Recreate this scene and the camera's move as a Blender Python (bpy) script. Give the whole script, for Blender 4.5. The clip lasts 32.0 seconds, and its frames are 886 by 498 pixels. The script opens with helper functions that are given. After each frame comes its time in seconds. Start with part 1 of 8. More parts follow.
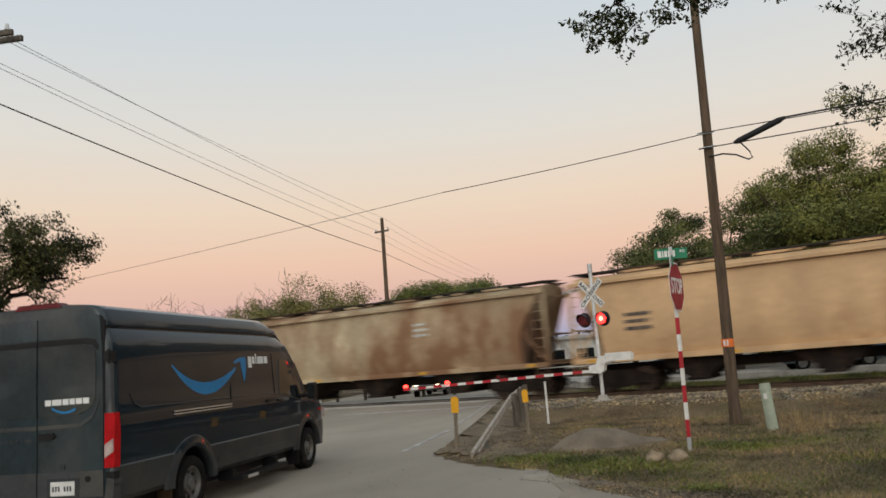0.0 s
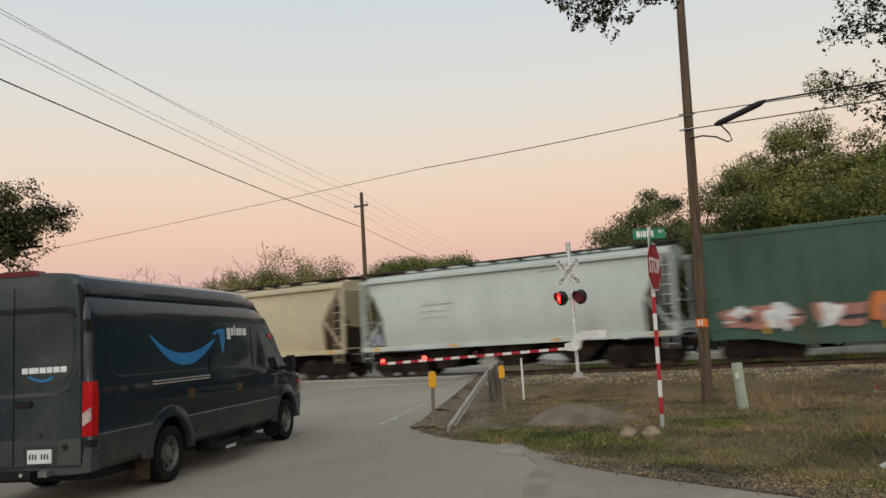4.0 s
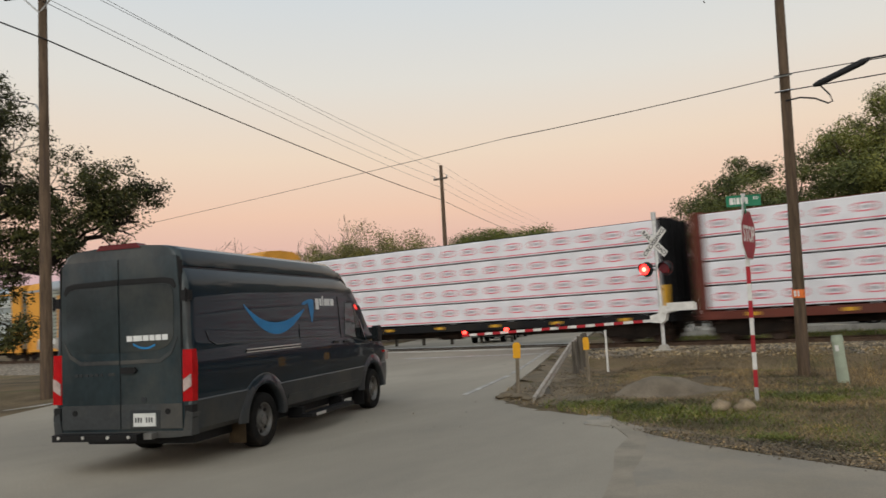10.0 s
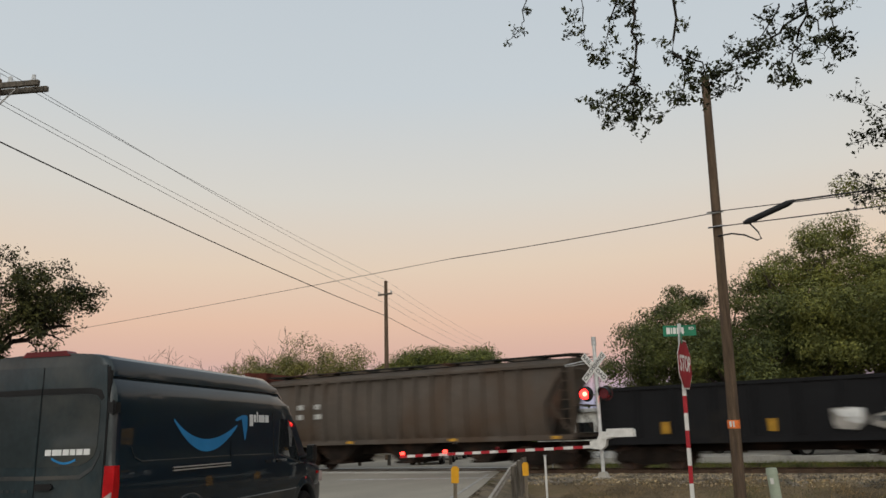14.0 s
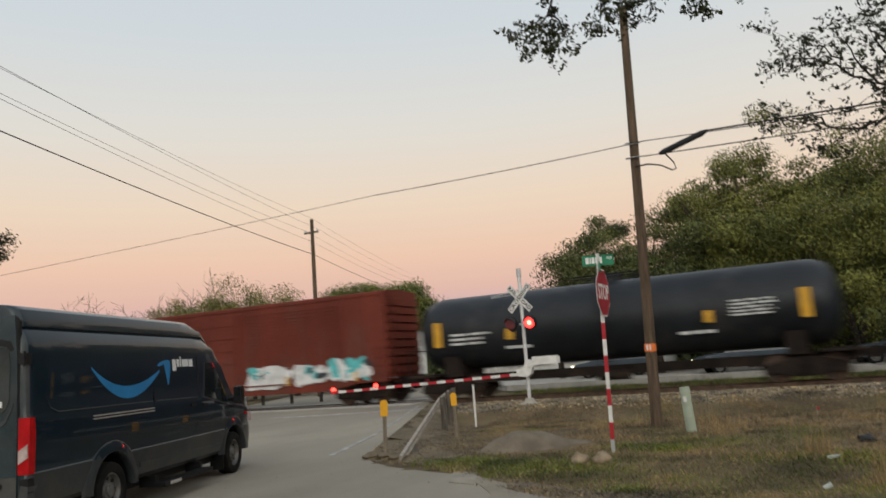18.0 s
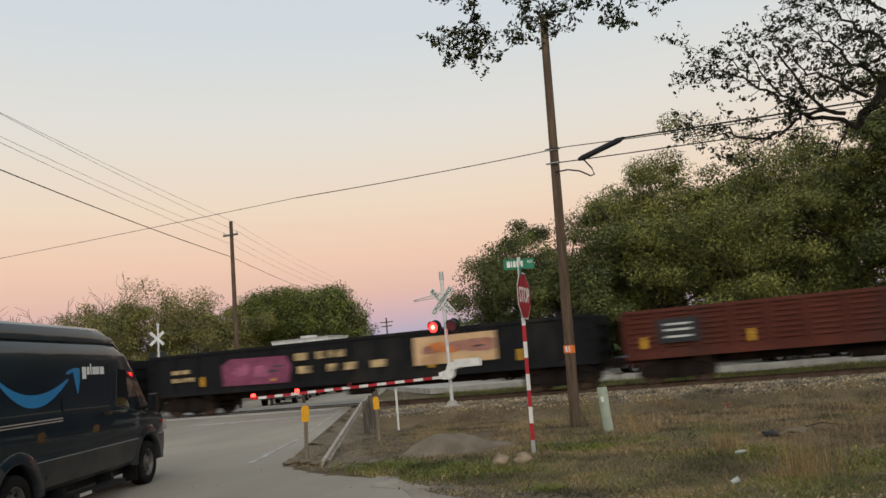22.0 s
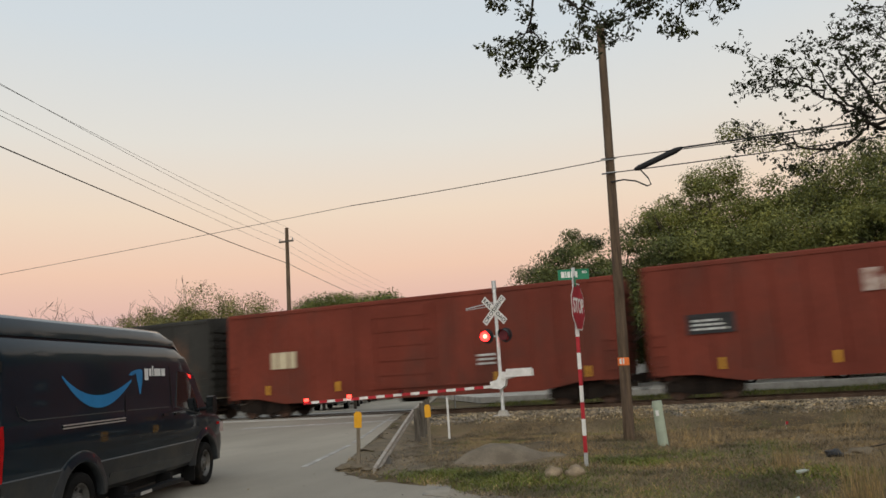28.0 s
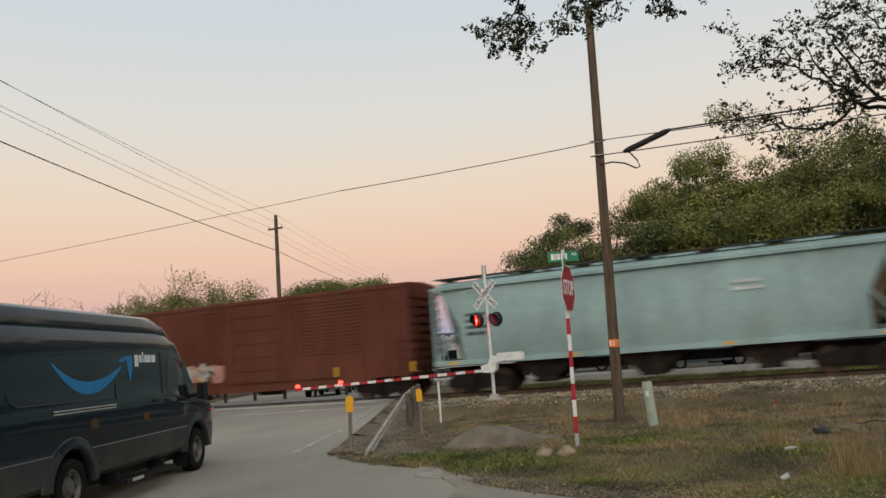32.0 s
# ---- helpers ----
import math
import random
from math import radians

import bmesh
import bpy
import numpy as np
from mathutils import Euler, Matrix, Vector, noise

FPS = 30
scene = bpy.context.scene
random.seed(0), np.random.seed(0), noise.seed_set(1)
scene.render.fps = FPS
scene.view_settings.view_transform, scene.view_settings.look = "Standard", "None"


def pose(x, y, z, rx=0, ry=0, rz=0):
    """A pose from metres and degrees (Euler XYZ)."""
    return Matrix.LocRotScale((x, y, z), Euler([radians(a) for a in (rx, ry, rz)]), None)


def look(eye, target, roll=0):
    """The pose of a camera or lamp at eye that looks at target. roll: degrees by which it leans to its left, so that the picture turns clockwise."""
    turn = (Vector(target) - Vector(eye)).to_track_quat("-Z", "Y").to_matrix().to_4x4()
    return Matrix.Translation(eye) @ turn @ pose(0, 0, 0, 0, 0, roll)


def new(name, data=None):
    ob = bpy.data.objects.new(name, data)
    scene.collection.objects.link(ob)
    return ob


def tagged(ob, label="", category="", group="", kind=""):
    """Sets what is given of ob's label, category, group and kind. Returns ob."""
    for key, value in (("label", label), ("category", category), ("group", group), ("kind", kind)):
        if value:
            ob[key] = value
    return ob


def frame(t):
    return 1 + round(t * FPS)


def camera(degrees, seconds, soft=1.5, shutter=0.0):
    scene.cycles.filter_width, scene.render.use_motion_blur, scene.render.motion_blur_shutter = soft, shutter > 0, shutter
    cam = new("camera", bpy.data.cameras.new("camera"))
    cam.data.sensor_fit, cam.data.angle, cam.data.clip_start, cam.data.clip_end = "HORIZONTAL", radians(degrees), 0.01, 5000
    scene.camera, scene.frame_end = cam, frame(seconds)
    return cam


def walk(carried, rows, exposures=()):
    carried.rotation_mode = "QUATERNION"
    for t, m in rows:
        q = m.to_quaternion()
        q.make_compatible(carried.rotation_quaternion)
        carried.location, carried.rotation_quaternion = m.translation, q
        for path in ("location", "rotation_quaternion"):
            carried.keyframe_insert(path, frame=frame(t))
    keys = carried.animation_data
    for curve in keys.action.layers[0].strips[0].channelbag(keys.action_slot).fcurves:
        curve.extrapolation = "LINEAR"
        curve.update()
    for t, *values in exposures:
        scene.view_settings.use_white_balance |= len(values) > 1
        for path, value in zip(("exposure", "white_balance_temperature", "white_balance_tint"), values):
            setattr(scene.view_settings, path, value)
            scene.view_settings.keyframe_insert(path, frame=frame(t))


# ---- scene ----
cam = camera(59.9, 32.0, 1.5, 0.6)
PATH = [
    (0, (0.049, 0.056, 1.600), (-4.973, 8.570, 3.110), -4.39),
    (0.5, (0.035, 0.016, 1.588), (-4.875, 8.601, 3.062), -2.39),
    (1, (0.055, 0.007, 1.601), (-4.848, 8.595, 3.089), -2.47),
    (1.5, (0.053, -0.012, 1.604), (-4.777, 8.618, 3.086), -2.64),
    (2, (0.033, 0.001, 1.613), (-4.755, 8.674, 2.973), -2.74),
    (2.5, (0.018, -0.003, 1.592), (-4.765, 8.682, 2.893), -2.97),
    (3, (0.039, 0.001, 1.588), (-4.785, 8.675, 2.813), -3.04),
    (3.5, (0.040, 0.003, 1.591), (-4.783, 8.682, 2.786), -3.48),
    (5.5, (-0.031, 0.023, 1.591), (-4.908, 8.678, 2.736), -2.69),
    (6, (-0.057, -0.005, 1.590), (-5.343, 8.369, 2.980), -1.80),
    (6.5, (-0.074, -0.025, 1.582), (-5.890, 7.994, 2.946), -2.10),
    (7, (-0.069, -0.027, 1.586), (-6.063, 7.876, 2.862), -2.43),
    (7.5, (-0.070, -0.014, 1.576), (-6.034, 7.926, 2.755), -3.13),
    (8, (-0.073, -0.012, 1.571), (-5.984, 7.983, 2.637), -3.80),
    (8.5, (-0.073, -0.014, 1.566), (-5.972, 8.001, 2.541), -3.73),
    (9, (-0.083, -0.010, 1.570), (-6.007, 7.994, 2.488), -3.23),
    (9.5, (-0.084, -0.002, 1.568), (-5.970, 8.031, 2.476), -3.02),
    (10, (-0.074, 0.009, 1.563), (-5.792, 8.164, 2.457), -3.30),
    (10.5, (-0.062, 0.009, 1.561), (-5.453, 8.382, 2.467), -3.12),
    (11, (-0.044, 0.027, 1.563), (-5.090, 8.604, 2.544), -3.33),
    (11.5, (-0.038, 0.031, 1.569), (-4.868, 8.736, 2.509), -4.07),
    (12, (-0.047, 0.036, 1.564), (-4.758, 8.809, 2.475), -4.34),
    (12.5, (-0.007, 0.005, 1.590), (-4.593, 8.782, 2.979), -4.24),
    (13, (-0.016, -0.046, 1.606), (-4.654, 8.549, 3.756), -2.28),
    (13.5, (-0.046, -0.044, 1.597), (-4.901, 8.370, 3.968), -1.17),
    (15.5, (-0.005, -0.058, 1.637), (-5.028, 8.346, 3.673), -2.78),
    (16, (0.001, -0.055, 1.642), (-4.881, 8.450, 3.601), -2.78),
    (16.5, (-0.001, -0.058, 1.637), (-4.717, 8.552, 3.544), -2.78),
    (17, (0.017, -0.048, 1.625), (-4.551, 8.654, 3.471), -3.12),
    (17.5, (0.020, -0.021, 1.617), (-4.390, 8.789, 3.332), -3.73),
    (18, (0.030, 0.015, 1.615), (-4.188, 8.960, 3.092), -4.24),
    (18.5, (0.031, 0.065, 1.609), (-3.918, 9.191, 2.663), -5.30),
    (19, (0.046, 0.086, 1.606), (-3.620, 9.361, 2.348), -5.39),
    (19.5, (0.054, 0.084, 1.609), (-3.419, 9.440, 2.243), -5.65),
    (20, (0.064, 0.071, 1.600), (-3.147, 9.521, 2.217), -6.08),
    (20.5, (0.058, 0.030, 1.612), (-3.092, 9.489, 2.385), -6.07),
    (21, (0.047, 0.017, 1.619), (-3.308, 9.375, 2.695), -5.82),
    (21.5, (0.049, 0.011, 1.620), (-3.316, 9.336, 2.927), -5.53),
    (22, (0.038, 0.004, 1.623), (-3.258, 9.335, 3.059), -4.97),
    (22.5, (0.035, 0.007, 1.615), (-3.298, 9.326, 3.042), -4.60),
    (23, (0.034, -0.005, 1.609), (-3.494, 9.257, 2.943), -4.83),
    (23.5, (0.007, 0.002, 1.617), (-3.803, 9.157, 2.909), -4.35),
    (24, (-0.001, 0.016, 1.620), (-4.027, 9.081, 2.888), -3.35),
    (24.5, (0.002, 0.007, 1.614), (-4.124, 9.026, 2.890), -3.21),
    (25, (-0.001, -0.006, 1.614), (-4.168, 8.983, 2.967), -3.00),
    (25.5, (0.004, -0.005, 1.610), (-4.180, 8.970, 3.006), -3.30),
    (27.5, (0.020, -0.035, 1.613), (-3.797, 9.090, 3.082), -3.88),
    (28, (0.018, -0.035, 1.635), (-3.888, 9.032, 3.227), -3.68),
    (28.5, (0.025, -0.023, 1.612), (-3.939, 9.014, 3.231), -3.97),
    (29, (0.016, -0.005, 1.612), (-3.959, 9.051, 3.089), -4.13),
    (29.5, (0.013, 0.007, 1.601), (-3.961, 9.085, 2.944), -4.19),
    (30, (0.003, 0.003, 1.598), (-3.983, 9.086, 2.860), -4.28),
    (30.5, (0.007, 0.003, 1.600), (-3.920, 9.113, 2.863), -4.17),
    (31, (0.006, -0.005, 1.601), (-3.839, 9.134, 2.899), -3.76),
    (31.5, (0.002, -0.008, 1.602), (-3.820, 9.135, 2.943), -3.81),
    (32, (0.008, -0.020, 1.586), (-3.799, 9.119, 2.995), -4.35),
]
walk(cam, [(t, look(eye, target, roll)) for t, eye, target, roll in PATH],
     [(0, 0.0), (8, 0.02), (12, 0.0), (12.8, -0.12), (13.6, -0.14), (16, -0.13), (17, -0.06), (18, 0.0), (18.8, 0.1), (20.4, 0.14), (21.4, 0.06), (22.6, 0.03), (26, 0.05), (32, 0.0)])

# ---------------------------------------------------------------- light
world = bpy.data.worlds.new("dusk_sky")
scene.world = world
world.use_nodes = True


def ramp(nt, stops):
    n = nt.nodes.new("ShaderNodeValToRGB")
    el = n.color_ramp.elements
    while len(el) < len(stops):
        el.new(0.5)
    for e, (p, c) in zip(el, stops):
        e.position, e.color = p, (*c, 1)
    return n


def build_world():
    nt = world.node_tree
    nt.nodes.clear()
    co = nt.nodes.new("ShaderNodeTexCoord")
    sep = nt.nodes.new("ShaderNodeSeparateXYZ")
    nt.links.new(co.outputs["Generated"], sep.inputs[0])
    up = nt.nodes.new("ShaderNodeMapRange")
    up.inputs["From Min"].default_value, up.inputs["From Max"].default_value = -0.1, 0.9
    nt.links.new(sep.outputs["Z"], up.inputs["Value"])
    sky = ramp(nt, [(0.10, (0.30, 0.36, 0.50)), (0.135, (0.42, 0.40, 0.52)), (0.165, (0.62, 0.43, 0.46)), (0.196, (0.76, 0.49, 0.41)), (0.24, (0.85, 0.575, 0.43)),
                    (0.31, (0.84, 0.677, 0.53)), (0.40, (0.748, 0.718, 0.658)), (0.52, (0.63, 0.685, 0.72)), (1.0, (0.465, 0.555, 0.66))])
    nt.links.new(up.outputs["Result"], sky.inputs["Fac"])
    # the side where the sun has just gone down is brighter
    west = nt.nodes.new("ShaderNodeVectorMath")
    west.operation = "DOT_PRODUCT"
    west.inputs[1].default_value = (0.45, -0.88, 0.12)
    nt.links.new(co.outputs["Generated"], west.inputs[0])
    glow = nt.nodes.new("ShaderNodeMapRange")
    glow.interpolation_type = "SMOOTHSTEP"
    glow.inputs["From Min"].default_value, glow.inputs["From Max"].default_value = -0.2, 1.0
    glow.inputs["To Min"].default_value, glow.inputs["To Max"].default_value = 1.0, 2.25
    nt.links.new(west.outputs["Value"], glow.inputs["Value"])
    pale = nt.nodes.new("ShaderNodeMapRange")
    pale.inputs["From Min"].default_value, pale.inputs["From Max"].default_value = -0.1, 0.7
    pale.inputs["To Max"].default_value = 0.75
    nt.links.new(west.outputs["Value"], pale.inputs["Value"])
    mixed = nt.nodes.new("ShaderNodeMix")
    mixed.data_type = "RGBA"
    mixed.inputs[7].default_value = (0.66, 0.66, 0.63, 1)
    nt.links.new(pale.outputs["Result"], mixed.inputs[0])
    nt.links.new(sky.outputs["Color"], mixed.inputs[6])
    bg = nt.nodes.new("ShaderNodeBackground")
    out = nt.nodes.new("ShaderNodeOutputWorld")
    nt.links.new(mixed.outputs[2], bg.inputs["Color"])
    nt.links.new(glow.outputs["Result"], bg.inputs["Strength"])
    nt.links.new(bg.outputs[0], out.inputs["Surface"])


build_world()
sun = bpy.data.lights.new("sun", "SUN")
sun.energy, sun.angle, sun.color = 0.6, radians(40), (1.0, 0.95, 0.86)
sun_ob = new("sun", sun)
sun_ob.matrix_world = look((12, -24, 9), (0, 0, 0))


# ---------------------------------------------------------------- helpers of this scene
def mat(name, col, rough=0.6, metal=0.0, var=0.18, scale=2.0, bump=0.15, stain=None, amount=0.0, stretch=(1, 1, 1), fine=14.0, piece=0.0, spec=0.22):
    """A painted or mineral surface: two scales of colour variation, stains with their own shape, and fine relief."""
    m = bpy.data.materials.new(name)
    m.use_nodes = True
    nt = m.node_tree
    b = nt.nodes["Principled BSDF"]
    b.inputs["Roughness"].default_value, b.inputs["Metallic"].default_value = rough, metal
    b.inputs["Specular IOR Level"].default_value = spec
    co = nt.nodes.new("ShaderNodeTexCoord")
    mp = nt.nodes.new("ShaderNodeMapping")
    mp.inputs["Scale"].default_value = stretch
    nt.links.new(co.outputs["Object"], mp.inputs["Vector"])

    def tex(s, detail):
        n = nt.nodes.new("ShaderNodeTexNoise")
        n.inputs["Scale"].default_value, n.inputs["Detail"].default_value = s, detail
        nt.links.new(mp.outputs[0], n.inputs["Vector"])
        return n

    def mix(fac, a, c, mode="MIX"):
        n = nt.nodes.new("ShaderNodeMix")
        n.data_type, n.blend_type = "RGBA", mode
        for s, v in ((0, fac), (6, a), (7, c)):
            if isinstance(v, bpy.types.NodeSocket):
                nt.links.new(v, n.inputs[s])
            else:
                n.inputs[s].default_value = v if s == 0 else (*v, 1)
        return n.outputs[2]

    big, small = tex(scale, 4), tex(scale * fine, 3)
    lo, hi = [c * (1 - var) for c in col], [min(1, c * (1 + var)) for c in col]
    r1 = ramp(nt, [(0.35, lo), (0.65, hi)])
    nt.links.new(big.outputs[0], r1.inputs[0])
    r2 = ramp(nt, [(0.3, (1 - var, 1 - var, 1 - var)), (0.7, (1, 1, 1))])
    nt.links.new(small.outputs[0], r2.inputs[0])
    c = mix(1.0, r1.outputs[0], r2.outputs[0], "MULTIPLY")
    if stain:
        st = tex(scale * 0.7, 7)
        st.inputs["Roughness"].default_value = 0.65
        r3 = ramp(nt, [(0.62 - amount * 0.35, (0, 0, 0)), (0.75 - amount * 0.25, (1, 1, 1))])
        nt.links.new(st.outputs[0], r3.inputs[0])
        c = mix(r3.outputs[0], c, stain)
    if piece:
        info = nt.nodes.new("ShaderNodeObjectInfo")
        r4 = ramp(nt, [(0, (1 - piece, 1 - piece, 1 - piece)), (1, (1, 1, 1))])
        nt.links.new(info.outputs["Random"], r4.inputs[0])
        c = mix(1.0, c, r4.outputs[0], "MULTIPLY")
    nt.links.new(c, b.inputs["Base Color"])
    if bump:
        bp = nt.nodes.new("ShaderNodeBump")
        bp.inputs["Strength"].default_value, bp.inputs["Distance"].default_value = bump, 0.02
        nt.links.new(small.outputs[0], bp.inputs["Height"])
        nt.links.new(bp.outputs[0], b.inputs["Normal"])
    return m


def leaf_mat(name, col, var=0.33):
    """Leaf or blade: each one of its own tone, with noise masses for lit clumps and shaded gaps."""
    m = bpy.data.materials.new(name)
    m.use_nodes = True
    nt = m.node_tree
    b = nt.nodes["Principled BSDF"]
    b.inputs["Roughness"].default_value = 0.55
    b.inputs["Specular IOR Level"].default_value = 0.15
    g = nt.nodes.new("ShaderNodeNewGeometry")
    r = ramp(nt, [(0.0, [c * (1 - var) for c in col]), (0.6, col), (1.0, [col[0] * (1 + var * 1.3), col[1] * (1 + var), col[2] * (1 + var * 0.4)])])
    nt.links.new(g.outputs["Random Per Island"], r.inputs[0])
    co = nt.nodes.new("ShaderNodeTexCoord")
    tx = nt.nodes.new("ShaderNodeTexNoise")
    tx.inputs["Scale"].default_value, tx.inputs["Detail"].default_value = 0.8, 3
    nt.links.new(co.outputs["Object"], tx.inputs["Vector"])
    # ramp paints shaded gaps and lit clumps into the colour, placed by noise
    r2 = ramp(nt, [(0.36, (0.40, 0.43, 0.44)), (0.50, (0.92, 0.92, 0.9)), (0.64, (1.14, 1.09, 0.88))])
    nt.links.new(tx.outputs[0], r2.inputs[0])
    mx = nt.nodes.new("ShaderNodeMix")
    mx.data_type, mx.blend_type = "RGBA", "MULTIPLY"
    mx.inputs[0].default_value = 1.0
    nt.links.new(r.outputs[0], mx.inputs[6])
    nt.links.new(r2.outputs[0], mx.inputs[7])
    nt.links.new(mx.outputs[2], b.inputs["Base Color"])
    return m


def glow_mat(name, col, strength):
    m = bpy.data.materials.new(name)
    m.use_nodes = True
    b = m.node_tree.nodes["Principled BSDF"]
    b.inputs["Base Color"].default_value = (*[c * 0.5 for c in col], 1)
    b.inputs["Emission Color"].default_value = (*col, 1)
    b.inputs["Emission Strength"].default_value = strength
    return m


def glass_mat(name, col, rough=0.05):
    """Dark tinted glass, seen from outside: glossy with a deep colour."""
    m = bpy.data.materials.new(name)
    m.use_nodes = True
    b = m.node_tree.nodes["Principled BSDF"]
    b.inputs["Base Color"].default_value = (*col, 1)
    b.inputs["Roughness"].default_value = rough
    b.inputs["Coat Weight"].default_value = 0.2
    b.inputs["Coat Roughness"].default_value = 0.03
    return m


def mesh(name, bm, m, smooth=False):
    me = bpy.data.meshes.new(name)
    bmesh.ops.recalc_face_normals(bm, faces=bm.faces)
    bm.to_mesh(me)
    bm.free()
    for x in (m if isinstance(m, (list, tuple)) else [m]):
        me.materials.append(x)
    if smooth:
        for p in me.polygons:
            p.use_smooth = True
        me.set_sharp_from_angle(angle=radians(38))
    return me


def part(name, bm, m, parent=None, label="", smooth=False):
    """One mesh object under a thing or a part. bm: a bmesh, or mesh data that is shared."""
    ob = new(name, bm if isinstance(bm, bpy.types.Mesh) else mesh(name, bm, m, smooth))
    if parent is not None:
        ob.parent = parent
    if label:
        ob["label"] = label
    return ob


def thing(name, m, label, category, group="", kind=""):
    ob = new(name)
    ob.empty_display_size = 0.2
    ob.matrix_world = m
    return tagged(ob, label, category, group, kind)


def box(bm, x0, x1, y0, y1, z0, z1, m=None):
    vs = [bm.verts.new((x, y, z)) for x in (x0, x1) for y in (y0, y1) for z in (z0, z1)]
    if m is not None:
        for v in vs:
            v.co = m @ v.co
    for f in ((0, 1, 3, 2), (4, 6, 7, 5), (0, 4, 5, 1), (2, 3, 7, 6), (0, 2, 6, 4), (1, 5, 7, 3)):
        bm.faces.new([vs[i] for i in f])
    return bm


def bx(*a, m=None):
    return box(bmesh.new(), *a, m=m)


def prism(bm, prof, a, b, axis="x", m=None):
    """The closed outline prof, drawn out from a to b along an axis (outline in the other two, in order)."""
    def co(p, s):
        v = {"x": (s, p[0], p[1]), "y": (p[0], s, p[1]), "z": (p[0], p[1], s)}[axis]
        return m @ Vector(v) if m is not None else v
    lo, hi = [bm.verts.new(co(p, a)) for p in prof], [bm.verts.new(co(p, b)) for p in prof]
    n = len(prof)
    for i in range(n):
        bm.faces.new((lo[i], lo[(i + 1) % n], hi[(i + 1) % n], hi[i]))
    bm.faces.new(lo)
    bm.faces.new(hi[::-1])
    return bm


def tube(bm, p0, p1, r0, r1=None, n=8, caps=True):
    p0, p1 = Vector(p0), Vector(p1)
    r1 = r0 if r1 is None else r1
    q = (p1 - p0).to_track_quat("Z", "Y").to_matrix()
    rings = []
    for p, r in ((p0, r0), (p1, r1)):
        rings.append([bm.verts.new(p + q @ Vector((r * math.cos(2 * math.pi * i / n), r * math.sin(2 * math.pi * i / n), 0))) for i in range(n)])
    for i in range(n):
        bm.faces.new((rings[0][i], rings[0][(i + 1) % n], rings[1][(i + 1) % n], rings[1][i]))
    if caps:
        bm.faces.new(rings[0][::-1])
        bm.faces.new(rings[1])
    return bm


def pipe(bm, pts, radii, n=6):
    """A tapering tube through points."""
    rings = []
    for i, p in enumerate(pts):
        a, b = Vector(pts[max(i - 1, 0)]), Vector(pts[min(i + 1, len(pts) - 1)])
        q = (b - a).to_track_quat("Z", "Y").to_matrix()
        r = radii[i] if isinstance(radii, (list, tuple)) else radii
        rings.append([bm.verts.new(Vector(p) + q @ Vector((r * math.cos(2 * math.pi * k / n), r * math.sin(2 * math.pi * k / n), 0))) for k in range(n)])
    for a, b in zip(rings, rings[1:]):
        for k in range(n):
            bm.faces.new((a[k], a[(k + 1) % n], b[(k + 1) % n], b[k]))
    bm.faces.new(rings[0][::-1])
    bm.faces.new(rings[-1])
    return bm


def ring_disc(bm, c, axis, r, h, n=20, r2=None):
    a = Vector(axis).normalized() * h / 2
    return tube(bm, Vector(c) - a, Vector(c) + a, r, r2, n)


def text_part(name, s, size, m, material, parent, label="", depth=0.004, width=0.0):
    """Raised lettering of the built-in font, laid in its parent's space; m takes the letters' xy plane there."""
    cu = bpy.data.curves.new(name, "FONT")
    cu.body, cu.size, cu.extrude, cu.align_x, cu.align_y = s, size, depth, "CENTER", "CENTER"
    cu.resolution_u = 3
    cu.offset = size * 0.018
    tmp = new(name, cu)
    me = bpy.data.meshes.new_from_object(tmp.evaluated_get(bpy.context.evaluated_depsgraph_get()))
    bpy.data.objects.remove(tmp)
    if width:
        xs = [v.co.x for v in me.vertices]
        k = width / (max(xs) - min(xs))
        me.transform(Matrix.Diagonal((k, 1, 1, 1)))
    me.transform(m)
    me.materials.clear()
    me.materials.append(material)
    return part(name, me, material, parent, label)


def soup(name, verts, faces, m):
    me = bpy.data.meshes.new(name)
    me.from_pydata(verts, [], faces)
    for x in (m if isinstance(m, (list, tuple)) else [m]):
        me.materials.append(x)
    me.update()
    return me

# ---------------------------------------------------------------- materials
ASPHALT = mat("asphalt", (0.278, 0.243, 0.190), 0.85, 0, 0.15, 0.22, 0.6, (0.212, 0.186, 0.148), 0.42, (1.0, 0.4, 1.0), fine=260, spec=0.3)
ASPHALT_DARK = mat("asphalt_patch", (0.165, 0.158, 0.145), 0.9, 0, 0.15, 0.8, 0.5, (0.20, 0.185, 0.16), 0.3, fine=90)
ASPHALT_SIDE = mat("side_asphalt", (0.262, 0.224, 0.172), 0.9, 0, 0.16, 0.5, 0.6, (0.19, 0.17, 0.143), 0.4, fine=110)
SEAM_DARK = mat("seam_asphalt", (0.236, 0.202, 0.156), 0.9, 0, 0.15, 1.3, 0.7, (0.262, 0.224, 0.172), 0.45, fine=40)
PALE_PATCH = mat("pale_road_patch", (0.305, 0.264, 0.206), 0.9, 0, 0.15, 2.5, 0.4, (0.2, 0.188, 0.168), 0.45, fine=20)
CONCRETE = mat("concrete", (0.42, 0.39, 0.34), 0.9, 0, 0.15, 1.5, 0.3, (0.25, 0.23, 0.2), 0.2)
LINE_PAINT = mat("worn_road_paint", (0.41, 0.39, 0.355), 0.8, 0, 0.2, 3, 0.2, (0.25, 0.232, 0.205), 0.75)
STAKE = mat("pale_stake", (0.24, 0.195, 0.14), 0.9, 0, 0.25, 4, 0.5, stretch=(5, 5, 0.6))
